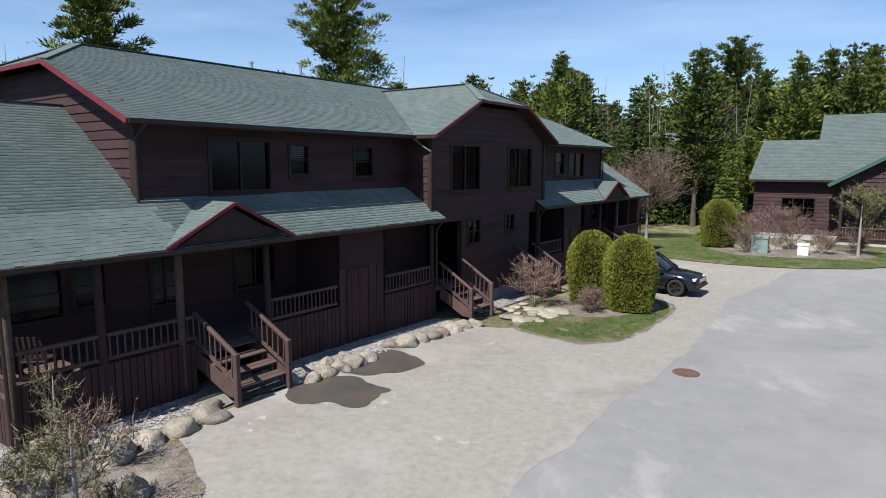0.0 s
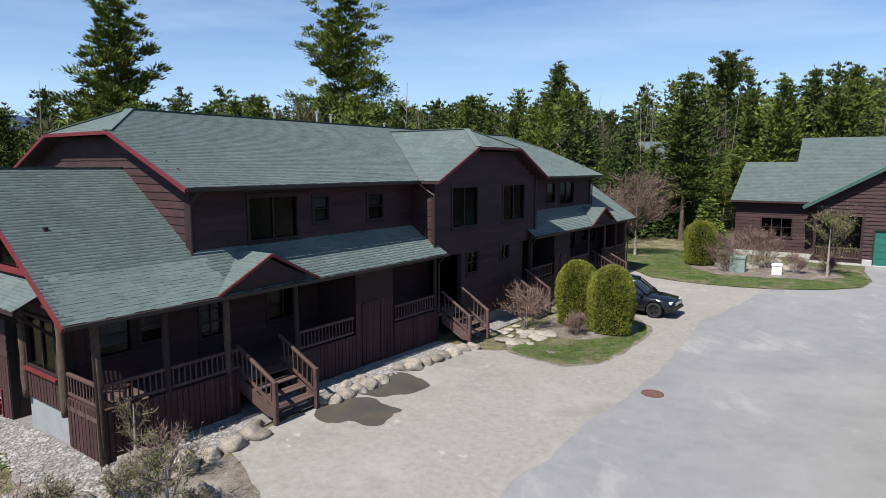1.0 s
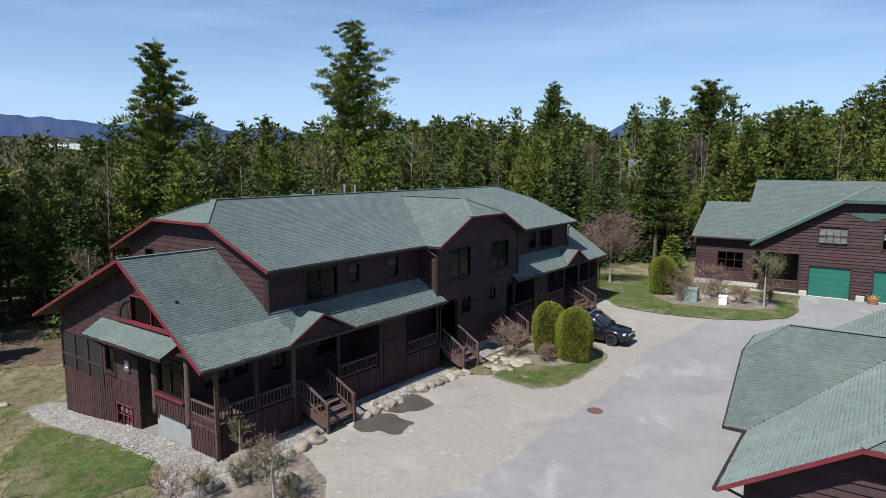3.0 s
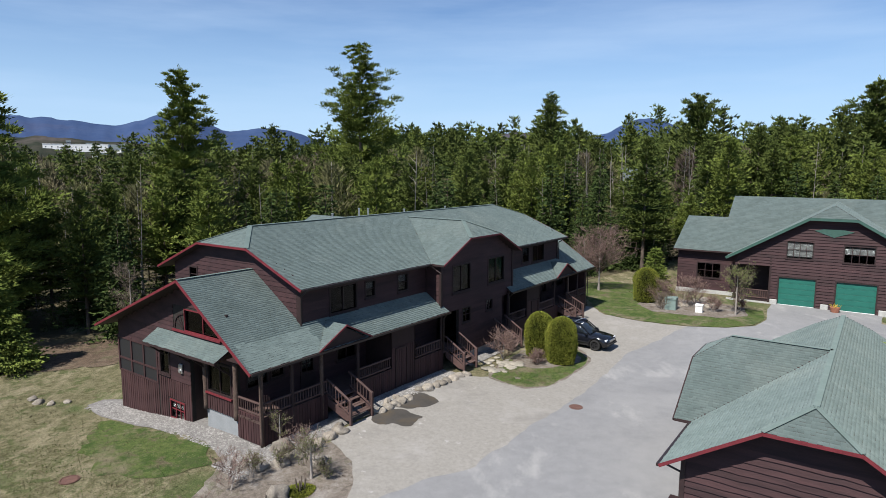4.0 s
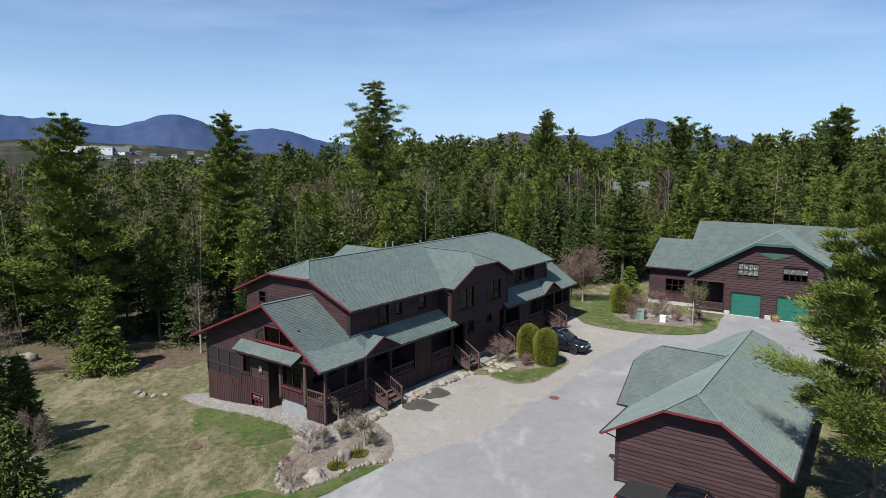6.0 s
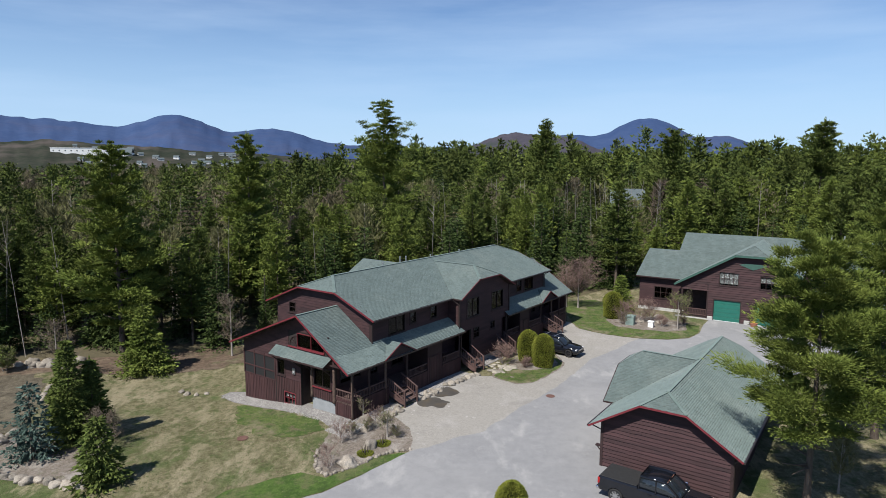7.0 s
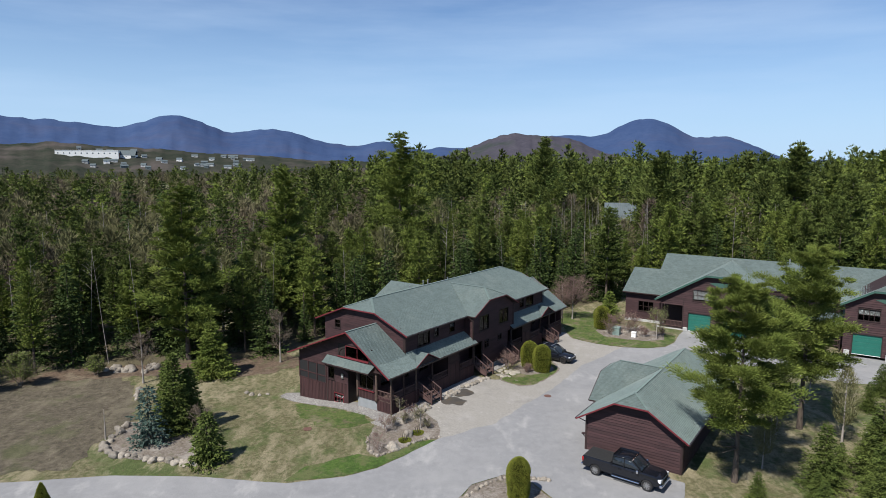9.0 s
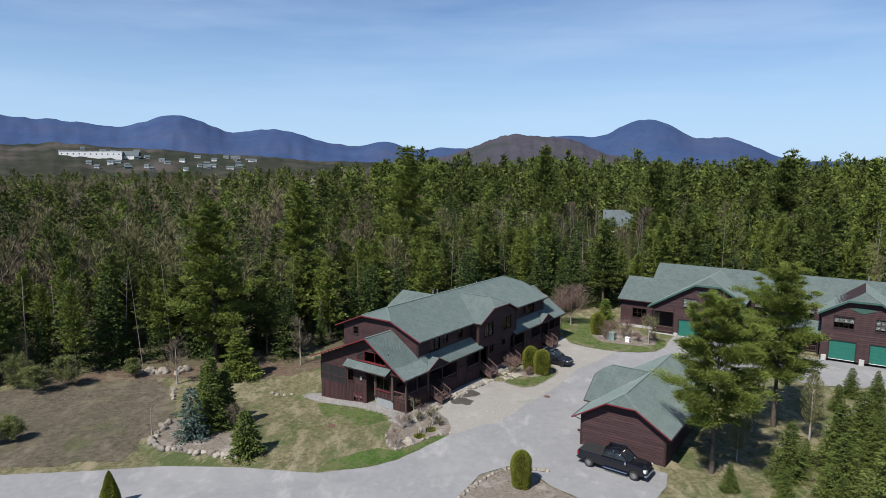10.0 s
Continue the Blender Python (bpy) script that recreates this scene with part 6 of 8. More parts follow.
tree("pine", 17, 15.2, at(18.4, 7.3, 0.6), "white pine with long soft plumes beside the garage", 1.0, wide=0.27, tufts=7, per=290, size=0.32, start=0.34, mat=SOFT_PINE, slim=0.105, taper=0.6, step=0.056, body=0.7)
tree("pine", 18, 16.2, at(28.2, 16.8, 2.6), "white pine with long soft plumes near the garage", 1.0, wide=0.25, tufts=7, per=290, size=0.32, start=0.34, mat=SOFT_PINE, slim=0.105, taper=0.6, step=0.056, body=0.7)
tree("spruce", 21, 4.3, at(-22.4, 9.3), "young green spruce standing alone on the lawn", 1.1, wide=0.3, per=5, size=0.6, mat=PINE)
tree("spruce", 22, 5.3, at(-28.7, 12.6), "young blue spruce in the stone-edged bed", 0.8, wide=0.25, per=4, size=0.6, mat=BLUE_SPRUCE)
for i, (x, y, h) in enumerate(((-27.5, 14.9, 7.6), (-28.7, 16.4, 6.6), (-26.7, 16.2, 6.0), (-27.8, 17.8, 5.0))):
    tree("spruce", 30 + i, h, at(x, y, i), "dense dark green cedar in the stone-edged bed", 1.7, name="cedar", wide=0.18, per=7, size=0.42, mat=PINE)
tree("spruce", 23, 7.0, at(-30.8, 32.0), "full bright green spruce at the edge of the lawn", 1.2, wide=0.31, per=9, size=0.55, mat=SOFT_PINE)
clipped_shrub("cedar", -29.8, 0.3, 3.0, 0.9, "small green cedar beside the road", 35, CEDAR, 0.8, True)
tree("bare", 24, 2.9, at(-33.0, 13.4), "small bare sapling on the dry lawn", 0.5)
tree("bare", 25, 6.6, at(15.0, 56.6), "bare spreading tree with pale reddish twigs", 1.7, wide=0.42, mat=RED_TWIG)
tree("bare", 26, 6.4, at(-24.5, 37.5), "bare grey tree before the dark spruces", 1.2, wide=0.26)
tree("bare", 27, 6.0, at(-37.5, 29.0), "bare grey tree at the edge of the lawn", 1.2, wide=0.26)
tree("bare", 28, 3.9, at(24.0, 44.6), "small tree with yellow-green buds before the porch", 1.0, wide=0.42, leaf=0.075)
tree("bare", 29, 2.0, at(-5.8, 15.9), "crooked young tree with yellow-green buds", 0.75, wide=0.4, leaf=0.04)
tree("bare", 30, 1.7, at(-7.9, 18.7), "slender sapling with young green leaves by the gravel", 0.6, wide=0.3, leaf=0.035)
for i, (x, y, h, lab, leaf, mt) in enumerate(((-8.9, 14.8, 1.4, "bare reddish shrub in the planting bed", 0, RED_TWIG), (-9.0, 11.4, 1.5, "bare reddish shrub in the planting bed", 0, RED_TWIG), (-7.4, 16.9, 0.8, "shrub with young green leaves by the gravel", 0.03, TWIG), (-8.3, 15.9, 0.9, "shrub with young green leaves by the gravel", 0.03, TWIG), (-5.2, 16.0, 0.7, "low bare shrub in the planting bed", 0.03, TWIG), (-6.7, 17.9, 1.2, "low bare shrub beside the boulders", 0, RED_TWIG), (3.4, 32.6, 1.7, "bare reddish shrub by the porch steps", 0, RED_TWIG), (5.6, 31.7, 0.8, "small bare shrub before the clipped hedges", 0, RED_TWIG), (19.0, 48.6, 2.2, "bare reddish shrub before the second lodge", 0, RED_TWIG), (20.6, 47.9, 2.5, "bare reddish shrub before the second lodge", 0, RED_TWIG), (21.9, 48.2, 2.3, "bare reddish shrub before the second lodge", 0, RED_TWIG), (22.6, 45.8, 1.2, "low dark shrub before the second lodge", 0, RED_TWIG), (18.6, 47.0, 1.3, "bare brown shrub on mulch", 0, TWIG), (25.2, 46.6, 0.9, "low dark red shrub by the porch", 0, RED_TWIG), (-29.5, 17.8, 2.6, "bare grey shrub behind the cedars", 0, TWIG), (-24.9, 14.5, 2.2, "bare grey shrub beside the cedars", 0, TWIG))):
    tree("shrub", 200 + i, h, at(x, y, i), lab, 0.75 if i < 6 else 1.2, wide=0.55, mat=mt, start=0.02, leaf=leaf)
clipped_shrub("clipped_cedar", 5.9, 33.6, 3.15, 0.98, "tall rounded clipped cedar beside its twin", 41, dense=1.5)
clipped_shrub("clipped_cedar", 7.2, 32.2, 3.15, 1.0, "rounded clipped cedar with a shallow waist", 42, dense=1.5)
clipped_shrub("clipped_cedar", 1.9, 4.4, 3.1, 0.82, "clipped cedar in the stone-edged island", 43, dense=1.2)
clipped_shrub("clipped_cedar", 18.1, 50.4, 3.3, 1.15, "rounded cedar at the corner of the lawn", 44, dense=1.2)
tree("spruce", 46, 4.8, at(19.9, 53.9), "bushy yellow-green conifer at the corner of the second lodge", 1.3, wide=0.3, per=8, size=0.5, mat=SOFT_PINE)
tree("bare", 47, 5.4, at(13.5, 57.2), "bare bushy tree with pale reddish twigs", 1.5, wide=0.42, mat=RED_TWIG)
for i, (x, y) in enumerate(((-6.0, 14.9), (-7.0, 13.4), (38.8, 43.0))):
    clipped_shrub("low_bush", x, y, 0.13 if i < 2 else 1.0, 0.5 if i < 2 else 1.4, "low mossy evergreen mound", 50 + i, CEDAR, 0.6)

# woods
CLEAR = [(-300, -300), (-300, 12), (-75, 14), (-57, 24.4), (-52, 30), (-45, 34.5), (-40, 37), (-31, 36.0), (-24.5, 42.0), (-15, 50), (-4, 58), (6, 64), (13, 65), (21, 65), (27, 73), (33, 72), (72, 48), (110, 25), (300, -300)]
wood_rng = np.random.default_rng(5)


def wood_tone(x, y):
    return 0.85 + 0.3 * noise.noise((x * 0.02, y * 0.02, 1.0))


def tall(x, y):
    """How high the wood stands: lower towards the town, where much of it is young."""
    az = math.degrees(math.atan2(x + 2, y + 44))
    f = 1.0 if az > -6 else max(0.66, 1.0 + (az + 6) * 0.022)
    line = abs((x - 0) * 176 - 41 * (y + 30)) / 180.7
    if y < 146 and y > 70 and line < 9:
        f *= 0.42
    return f


def limit(x, y):
    """The wood's canopy rises away from the clearing."""
    az = math.degrees(math.atan2(x + 2, y + 44))
    return 9.8 + (0.07 if az < -8 else 0.085 if az < 10 else 0.1) * math.hypot(x, y + 2)


def kind_at(x, y):
    az = math.degrees(math.atan2(x + 2, y + 44))
    v = wood_rng.random()
    bare = 0.62 if -40 < az < -8 else 0.24
    pine = 0.42 if az > -8 else 0.24
    return 2 if v < bare else (0 if v < bare + pine else 1)


PROTO = {}
for i in range(4):
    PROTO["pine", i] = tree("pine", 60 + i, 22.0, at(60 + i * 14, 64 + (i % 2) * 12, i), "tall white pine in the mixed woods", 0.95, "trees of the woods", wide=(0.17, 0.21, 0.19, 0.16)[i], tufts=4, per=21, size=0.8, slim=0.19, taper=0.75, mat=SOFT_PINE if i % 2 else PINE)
    PROTO["spruce", i] = tree("spruce", 70 + i, 14.0, at(66 + i * 14, 72 - (i % 2) * 9, i), "dark spruce in the mixed woods", 0.9, "trees of the woods", wide=(0.17, 0.21, 0.15, 0.19)[i], per=3, size=0.92)
for i in range(3):
    PROTO["bare", i] = tree("bare", 80 + i, 13.0, at(85 + i * 9, 70, i), "budding grey-brown hardwood in the mixed woods", 0.9, "trees of the woods", wide=0.2, mat=(TWIG, HARDWOOD, HARDWOOD)[i], haze=1500)

taken = []


def spot_free(x, y, gap):
    if any((x - a) ** 2 + (y - b) ** 2 < gap * gap for a, b in taken):
        return False
    taken.append((x, y))
    return True


def edge_distance(x, y):
    best = 1e9
    for (x0, y0), (x1, y1) in zip(CLEAR[1:-1], CLEAR[2:-1]):
        dx, dy = x1 - x0, y1 - y0
        t = max(0, min(1, ((x - x0) * dx + (y - y0) * dy) / (dx * dx + dy * dy)))
        best = min(best, math.hypot(x - x0 - t * dx, y - y0 - t * dy))
    return best


count = 0
while count < 190:
    x, y = wood_rng.uniform(-85, 85), wood_rng.uniform(12, 100)
    if inside(CLEAR, x, y) or edge_distance(x, y) > 16 or not spot_free(x, y, 2.5):
        continue
    count += 1
    near = edge_distance(x, y) < 5
    k = kind_at(x, y)
    if k == 2 and wood_rng.random() < 0.6:
        k = 0
    if near and (k == 2 or k == 0 and wood_rng.random() < 0.6):
        k = 1
    f = tall(x, y)
    if k == 0:
        src, s = PROTO["pine", int(wood_rng.integers(4))], min(wood_rng.uniform(0.7, 1.12) * f, limit(x, y) / 22 * wood_rng.uniform(0.75, 1.0))
    elif k == 1:
        src, s = PROTO["spruce", int(wood_rng.integers(4))], min(wood_rng.uniform(0.3 if near else 0.5, 1.1), limit(x, y) / 14 * wood_rng.uniform(0.75, 1.0))
    else:
        src, s = PROTO["bare", int(wood_rng.integers(3))], min(wood_rng.uniform(0.55, 1.1), limit(x, y) / 13 * 0.9)
    copy_thing(src, at(x, y, wood_rng.uniform(0, 6.28), s * wood_rng.uniform(0.9, 1.1), sz=s))
# conifers beyond the garage and beside the far drive
GREEN = [tree("spruce", 95 + i, 14.0, at(27.5 + 7 * i, -2.5 + 8 * i, i), "full green fir beside the garage grounds", 1.1, "firs by the garage", wide=0.2, per=7, size=0.55, mat=PINE) for i in range(2)]
for g in GREEN:
    g.scale = (1.0, 1.0, 0.66)
for i, (x, y, h) in enumerate(((24.5, 6.5, 7.5), (26.5, 2.5, 8.5), (29.5, 8.0, 9.0), (31.0, 3.5, 8.0), (33.5, 11.5, 8.5), (34.5, 6.0, 9.5), (37.0, 15.0, 8.0), (38.5, 9.5, 9.0), (32.0, -1.5, 9.5), (41.5, 17.5, 7.5), (43.0, 12.0, 9.0), (21.8, 1.8, 4.5), (18.6, 4.2, 3.6), (36.0, 1.0, 9.0), (23.0, 4.6, 3.4), (25.2, 0.4, 5.0), (27.9, 5.4, 6.2), (28.6, 0.9, 4.4), (30.6, 10.6, 5.4), (33.2, 8.6, 6.6), (30.2, -4.0, 6.0), (26.6, -3.4, 4.4), (34.2, 3.0, 5.6), (35.8, 13.0, 5.0), (39.4, 12.8, 6.4), (40.6, 6.6, 7.0), (23.4, -1.2, 3.2), (27.2, 9.0, 3.6), (40.9, 25.2, 5.2), (44.5, 26.2, 4.2), (37.0, 21.0, 4.5), (46.5, 20.5, 7.0))):
    src = GREEN[i % 2]
    copy_thing(src, at(x, y, i * 1.3, h / 14 * 1.05, sz=h / 14 / 0.66 * 0.7))
for i, (x, y, h) in enumerate(((23.5, 12.5, 5.5), (25.5, 15.5, 6.5), (30.0, 13.5, 7.0), (33.0, 24.0, 6.5), (21.5, 9.5, 4.5))):
    copy_thing(PROTO["bare", i % 3], at(x, y, i * 2.1, h / 13))
for i, (x, y, h) in enumerate(((-58, 30, 4.5), (-55, 26, 3.8), (-52, 24.5, 3.0), (-50, 27, 3.4), (-60, 25, 4.2), (-47, 10, 2.6), (-45.5, 11.5, 2.2), (-44, 31, 2.2))):
    tree("shrub", 300 + i, h, at(x, y), "thicket of saplings with fresh green leaves", 2.0, "saplings by the lawn", wide=0.4, start=0.05, leaf=0.11)


def wood_stuff(name, label, mat, templates, spots):
    """A stretch of wood as one mesh: templates set down at (x, y, height, girth, turn, tone)."""
    vs, ts = [], []
    for x, y, h, g, a, tone in spots:
        v, s = templates[int(wood_rng.integers(len(templates)))]
        c, k = math.cos(a), math.sin(a)
        w = np.empty_like(v)
        w[:, 0] = (v[:, 0] * c - v[:, 1] * k) * g + x
        w[:, 1] = (v[:, 0] * k + v[:, 1] * c) * g + y
        w[:, 2] = v[:, 2] * h - 0.8
        vs.append(w)
        ts.append(s * tone)
    v = np.concatenate(vs)
    ob = raw(name, v, tri_faces(len(v) // 3), mat, tone=np.concatenate(ts))
    return tagged(ob, label, "woods", kind="stuff")


def unit(rng, v, s, h, n):
    """A crown of height 1, thinned to n blades."""
    k = len(v) // 3
    if k > n:
        z = v.reshape(-1, 3, 3)[:, 0, 2] / h
        w = 1 + 5 * np.clip(z, 0, 1) ** 4
        pick = rng.choice(k, n, replace=False, p=w / w.sum())
        v, s = v.reshape(-1, 3, 3)[pick].reshape(-1, 3), s.reshape(-1, 3)[pick].reshape(-1)
    return v / h, s


bands = (("near", 13, 70, 560, 2.8, 0), ("middle", 70, 190, 1080, 4, 1), ("far", 190, 620, 1600, 6, 2))
TEMPL = {}
for b, (size, n) in enumerate(((0.8, 1100), (1.3, 470), (2.1, 190))):
    for i in range(5):
        r = np.random.default_rng(900 + b * 10 + i)
        TEMPL.setdefault(("pine", b), []).append(unit(r, *pine_crown(r, 22.0, 0.85, 0.22, (0.14, 0.17, 0.15, 0.19, 0.16)[i], (4, 3, 3)[b], (14, 7, 3)[b], size * 1.1, 0.25, 0.6, 0.06), 22.0, n))
        TEMPL.setdefault(("spruce", b), []).append(unit(r, *spruce_crown(r, 15.0, 0.6, 0.1, (0.15, 0.18, 0.13, 0.16, 0.2)[i], (4, 2, 1)[b], size), 15.0, n))
        TEMPL.setdefault(("bare", b), []).append(unit(r, *fuzz_crown(r, 14.0, n, (0.9, 1.4, 2.2)[b]), 14.0, n))
for nm, d0, d1, n, gap, b in bands:
    spots = {"pine": [], "soft": [], "spruce": [], "bare": []}
    tries = 0
    got = 0
    while got < n and tries < n * 14:
        tries += 1
        az = radians(wood_rng.uniform(-47, 46))
        rr = math.sqrt(wood_rng.uniform(60 ** 2, (d1 + 130) ** 2))
        x, y = math.sin(az) * rr - 2, math.cos(az) * rr - 40
        if inside(CLEAR, x, y):
            continue
        e = edge_distance(x, y)
        if e < d0 or e > d1:
            continue
        if b == 0 and not spot_free(x, y, gap):
            continue
        got += 1
        k = ("pine", "spruce", "bare")[kind_at(x, y)]
        f = tall(x, y)
        h = {"pine": wood_rng.uniform(19, 29), "spruce": wood_rng.uniform(12, 21), "bare": wood_rng.uniform(11, 18)}[k] * (f if k == "pine" else max(f, 0.85) if f > 0.5 else f)
        h = min(h, limit(x, y) * wood_rng.uniform(0.62, 1.06))
        if wood_rng.random() < 0.1 and k != "bare":
            h *= 1.15
        h *= (0.95, 1.02, 1.08)[b] if math.atan2(x + 2, y + 44) > -0.12 else 1.03
        spots["soft" if k == "pine" and wood_rng.random() < 0.3 else k].append((x, y, h, h * wood_rng.uniform(0.85, 1.2), wood_rng.uniform(0, 6.28), wood_tone(x, y) * wood_rng.uniform(0.75, 1.25)))
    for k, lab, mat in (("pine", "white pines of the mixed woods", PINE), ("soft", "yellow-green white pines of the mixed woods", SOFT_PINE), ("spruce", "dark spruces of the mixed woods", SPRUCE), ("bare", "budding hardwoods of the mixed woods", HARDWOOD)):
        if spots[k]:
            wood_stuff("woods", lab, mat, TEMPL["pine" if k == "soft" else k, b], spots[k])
# young growth under the edge of the wood
young = []
while len(young) < 420:
    x, y = wood_rng.uniform(-85, 85), wood_rng.uniform(12, 100)
    if not inside(CLEAR, x, y) and 1.5 < edge_distance(x, y) < 17:
        h = wood_rng.uniform(1.8, 5.5)
        young.append((x, y, h, h * wood_rng.uniform(1.1, 1.6), wood_rng.uniform(0, 6.28), wood_rng.uniform(0.7, 1.2)))
wood_stuff("woods", "young spruces under the edge of the woods", SPRUCE, [(v.reshape(-1, 3, 3)[:330].reshape(-1, 3), s[:990]) for v, s in TEMPL["spruce", 1]], young)
# trunks inside the near wood
vs, fs = [], []
for x, y in taken:
    if edge_distance(x, y) < 45:
        r, h = wood_rng.uniform(0.08, 0.16), wood_rng.uniform(3, 8)
        k = len(vs)
        z = -1.2
        for i in range(4):
            a = 1.57 * i
            vs.append((x + math.cos(a) * r, y + math.sin(a) * r, z))
            vs.append((x + math.cos(a) * r * 0.5, y + math.sin(a) * r * 0.5, z + h))
        fs += [(k + 2 * i, k + (2 * i + 2) % 8, k + (2 * i + 3) % 8, k + 2 * i + 1) for i in range(4)]
tagged(raw("trunks", vs, fs, BARK), "grey trunks standing in the woods", "woods", kind="stuff")

# slim pale birches and dead stems among the trees
vs, fs = [], []
got = 0
while got < 150:
    x, y = wood_rng.uniform(-80, 80), wood_rng.uniform(15, 150)
    e = edge_distance(x, y)
    if inside(CLEAR, x, y) or e > 60:
        continue
    got += 1
    r, h = wood_rng.uniform(0.05, 0.1), min(limit(x, y) * wood_rng.uniform(0.75, 1.02), 17)
    lean = wood_rng.normal(0, 0.05, 2) * h
    stems = [((x, y, -1.3), (x + lean[0], y + lean[1], h - 1.3), r)]
    for i in range(7):
        f, a = wood_rng.uniform(0.45, 0.95), wood_rng.uniform(0, 6.28)
        q = (x + lean[0] * f, y + lean[1] * f, h * f - 1.3)
        L = wood_rng.uniform(0.5, 1.4)
        stems.append((q, (q[0] + L * math.cos(a), q[1] + L * math.sin(a), q[2] + L * 0.9), r * 0.35))
    for p, q, w in stems:
        k = len(vs)
        for i in range(3):
            a = 2.094 * i
            vs.append((p[0] + math.cos(a) * w, p[1] + math.sin(a) * w, p[2]))
            vs.append((q[0] + math.cos(a) * w * 0.3, q[1] + math.sin(a) * w * 0.3, q[2]))
        fs += [(k + 2 * i, k + (2 * i + 2) % 6, k + (2 * i + 3) % 6, k + 2 * i + 1) for i in range(3)]
tagged(raw("trunks", vs, fs, PALE_BARK), "slim pale birch trunks standing in the woods", "woods", kind="stuff")


# ---------------------------------------------------------------- the distance
def ridge_line(name, dist, peaks, lo, hi, mat, label, depth, rough):
    """A range of hills: crest by summits (bearing, height, spread), all in degrees as seen from the road."""
    n, rows = 260, 9
    vs, fs = [], []
    for j in range(rows + 1):
        f = j / rows
        for i in range(n + 1):
            az = lo + (hi - lo) * i / n
            top = sum((p[1] * math.exp(-((az - p[0]) / p[2]) ** 2)) ** 5 for p in peaks) ** 0.2
            top += rough * (noise.noise((az * 0.9, 3.0, 0)) * 0.5 + noise.noise((az * 3.1, 8.0, 0)) * 0.2)
            d = dist - depth * (1 - f) + depth * 0.05 * noise.noise((az * 1.4, f * 4, 2))
            z = 25 + dist * math.tan(radians(max(top, -0.6))) * (f ** 0.8) - (1 - f) * 40 + (1 - f) * f * dist * 0.0009 * noise.noise((az * 2.2, f * 5, 5))
            vs.append((math.sin(radians(az)) * d - 3, math.cos(radians(az)) * d - 44, z))
    for j in range(rows):
        for i in range(n):
            a = j * (n + 1) + i
            fs.append((a, a + 1, a + n + 2, a + n + 1))
    return tagged(raw(name, vs, fs, mat, smooth=True), label, "mountains", kind="structure")


def bearing(px):
    return math.degrees(math.atan((px - 784) / 1120)) - 1.37


def hills(rows):
    return [(bearing(x), h / 1120 * 57.3 * 0.94, w / 1120 * 57.3) for x, h, w in rows]


ridge_line("backdrop", 4700, hills(((-90, 74, 200), (120, 64, 190), (318, 80, 110), (480, 60, 130), (600, 32, 120), (680, 40, 70), (790, 30, 110), (1000, 52, 180), (1138, 80, 95), (1265, 48, 80), (1430, 8, 160))), -44, 42, MOUNTAIN, "long mountain range on the skyline, coloured blue for haze", 1500, 0.25)
ridge_line("backdrop", 3000, hills(((915, 55, 110), (990, 46, 80), (1060, 16, 80))), -6, 22, HILL, "brown wooded hill before the mountains", 700, 0.3)
RISE = ridge_line("backdrop", 1500, hills(((-60, 26, 200), (110, 30, 110), (240, 24, 160), (420, 14, 120), (600, 4, 120))), -44, -2, TOWN_HILL, "low wooded rise with a town on it", 500, 0.2)


def far_town():
    from mathutils.bvhtree import BVHTree
    rng = random.Random(4)
    slope = BVHTree.FromPolygons([v.co.copy() for v in RISE.data.vertices], [tuple(p.vertices) for p in RISE.data.polygons])

    def put(az_px, up, w, d, h, mat, label, dist=1330, roof=None):
        az = radians(bearing(az_px))
        x, y = math.sin(az) * dist - 3, math.cos(az) * dist - 44
        hit = slope.ray_cast(Vector((x, y, 500)), Vector((0, 0, -1)))[0]
        z = hit.z if hit else 20
        B = thing("town_building", pose(x, y, z, 0, 0, -math.degrees(az) + rng.uniform(-15, 15)), label, "building", "buildings of the town")
        bm = bmesh.new()
        box(bm, -w / 2, w / 2, -d / 2, d / 2, -7, h)
        wl_ = part("wall", bm, mat, B)
        bm = bmesh.new()
        if roof:
            for sgn in (-1, 1):
                slab(bm, [(-w / 2 - 0.5, sgn * (d / 2 + 0.4), h), (w / 2 + 0.5, sgn * (d / 2 + 0.4), h), (w / 2 + 0.5, 0, h + d * 0.35), (-w / 2 - 0.5, 0, h + d * 0.35)], 0.3)
            part("roof", bm, FAR_ROOF, B)
        else:
            box(bm, -w / 2 - 0.4, w / 2 + 0.4, -d / 2 - 0.4, d / 2 + 0.4, h, h + 0.8)
            part("roof", bm, WHITE_PAINT, B)
        for i in range(max(1, int(w / 9))):
            bm = bmesh.new()
            u = -w / 2 + (i + 0.5) * w / max(1, int(w / 9))
            box(bm, u - 0.9, u + 0.9, -d / 2 - 0.15, -d / 2 + 0.1, h * 0.4, h * 0.62)
            part("window", bm, CAR_GLASS, B)
    put(168, 15, 100, 40, 9, WHITE_PAINT, "long white arena building in the far town")
    put(230, 15, 40, 24, 5, WHITE_PAINT, "white vaulted hall in the far town", roof=True)
    put(190, 8, 60, 30, 6, TERRACOTTA, "low red-brown building in the far town")
    for i in range(40):
        put(rng.uniform(150, 460), rng.uniform(3, 13), rng.uniform(7, 13), rng.uniform(6, 9), rng.uniform(2.5, 4), rng.choice([WHITE_PAINT, BLIND, FAR_ROOF, CONCRETE]), "small pale house in the far town", rng.uniform(1180, 1440), True)


far_town()


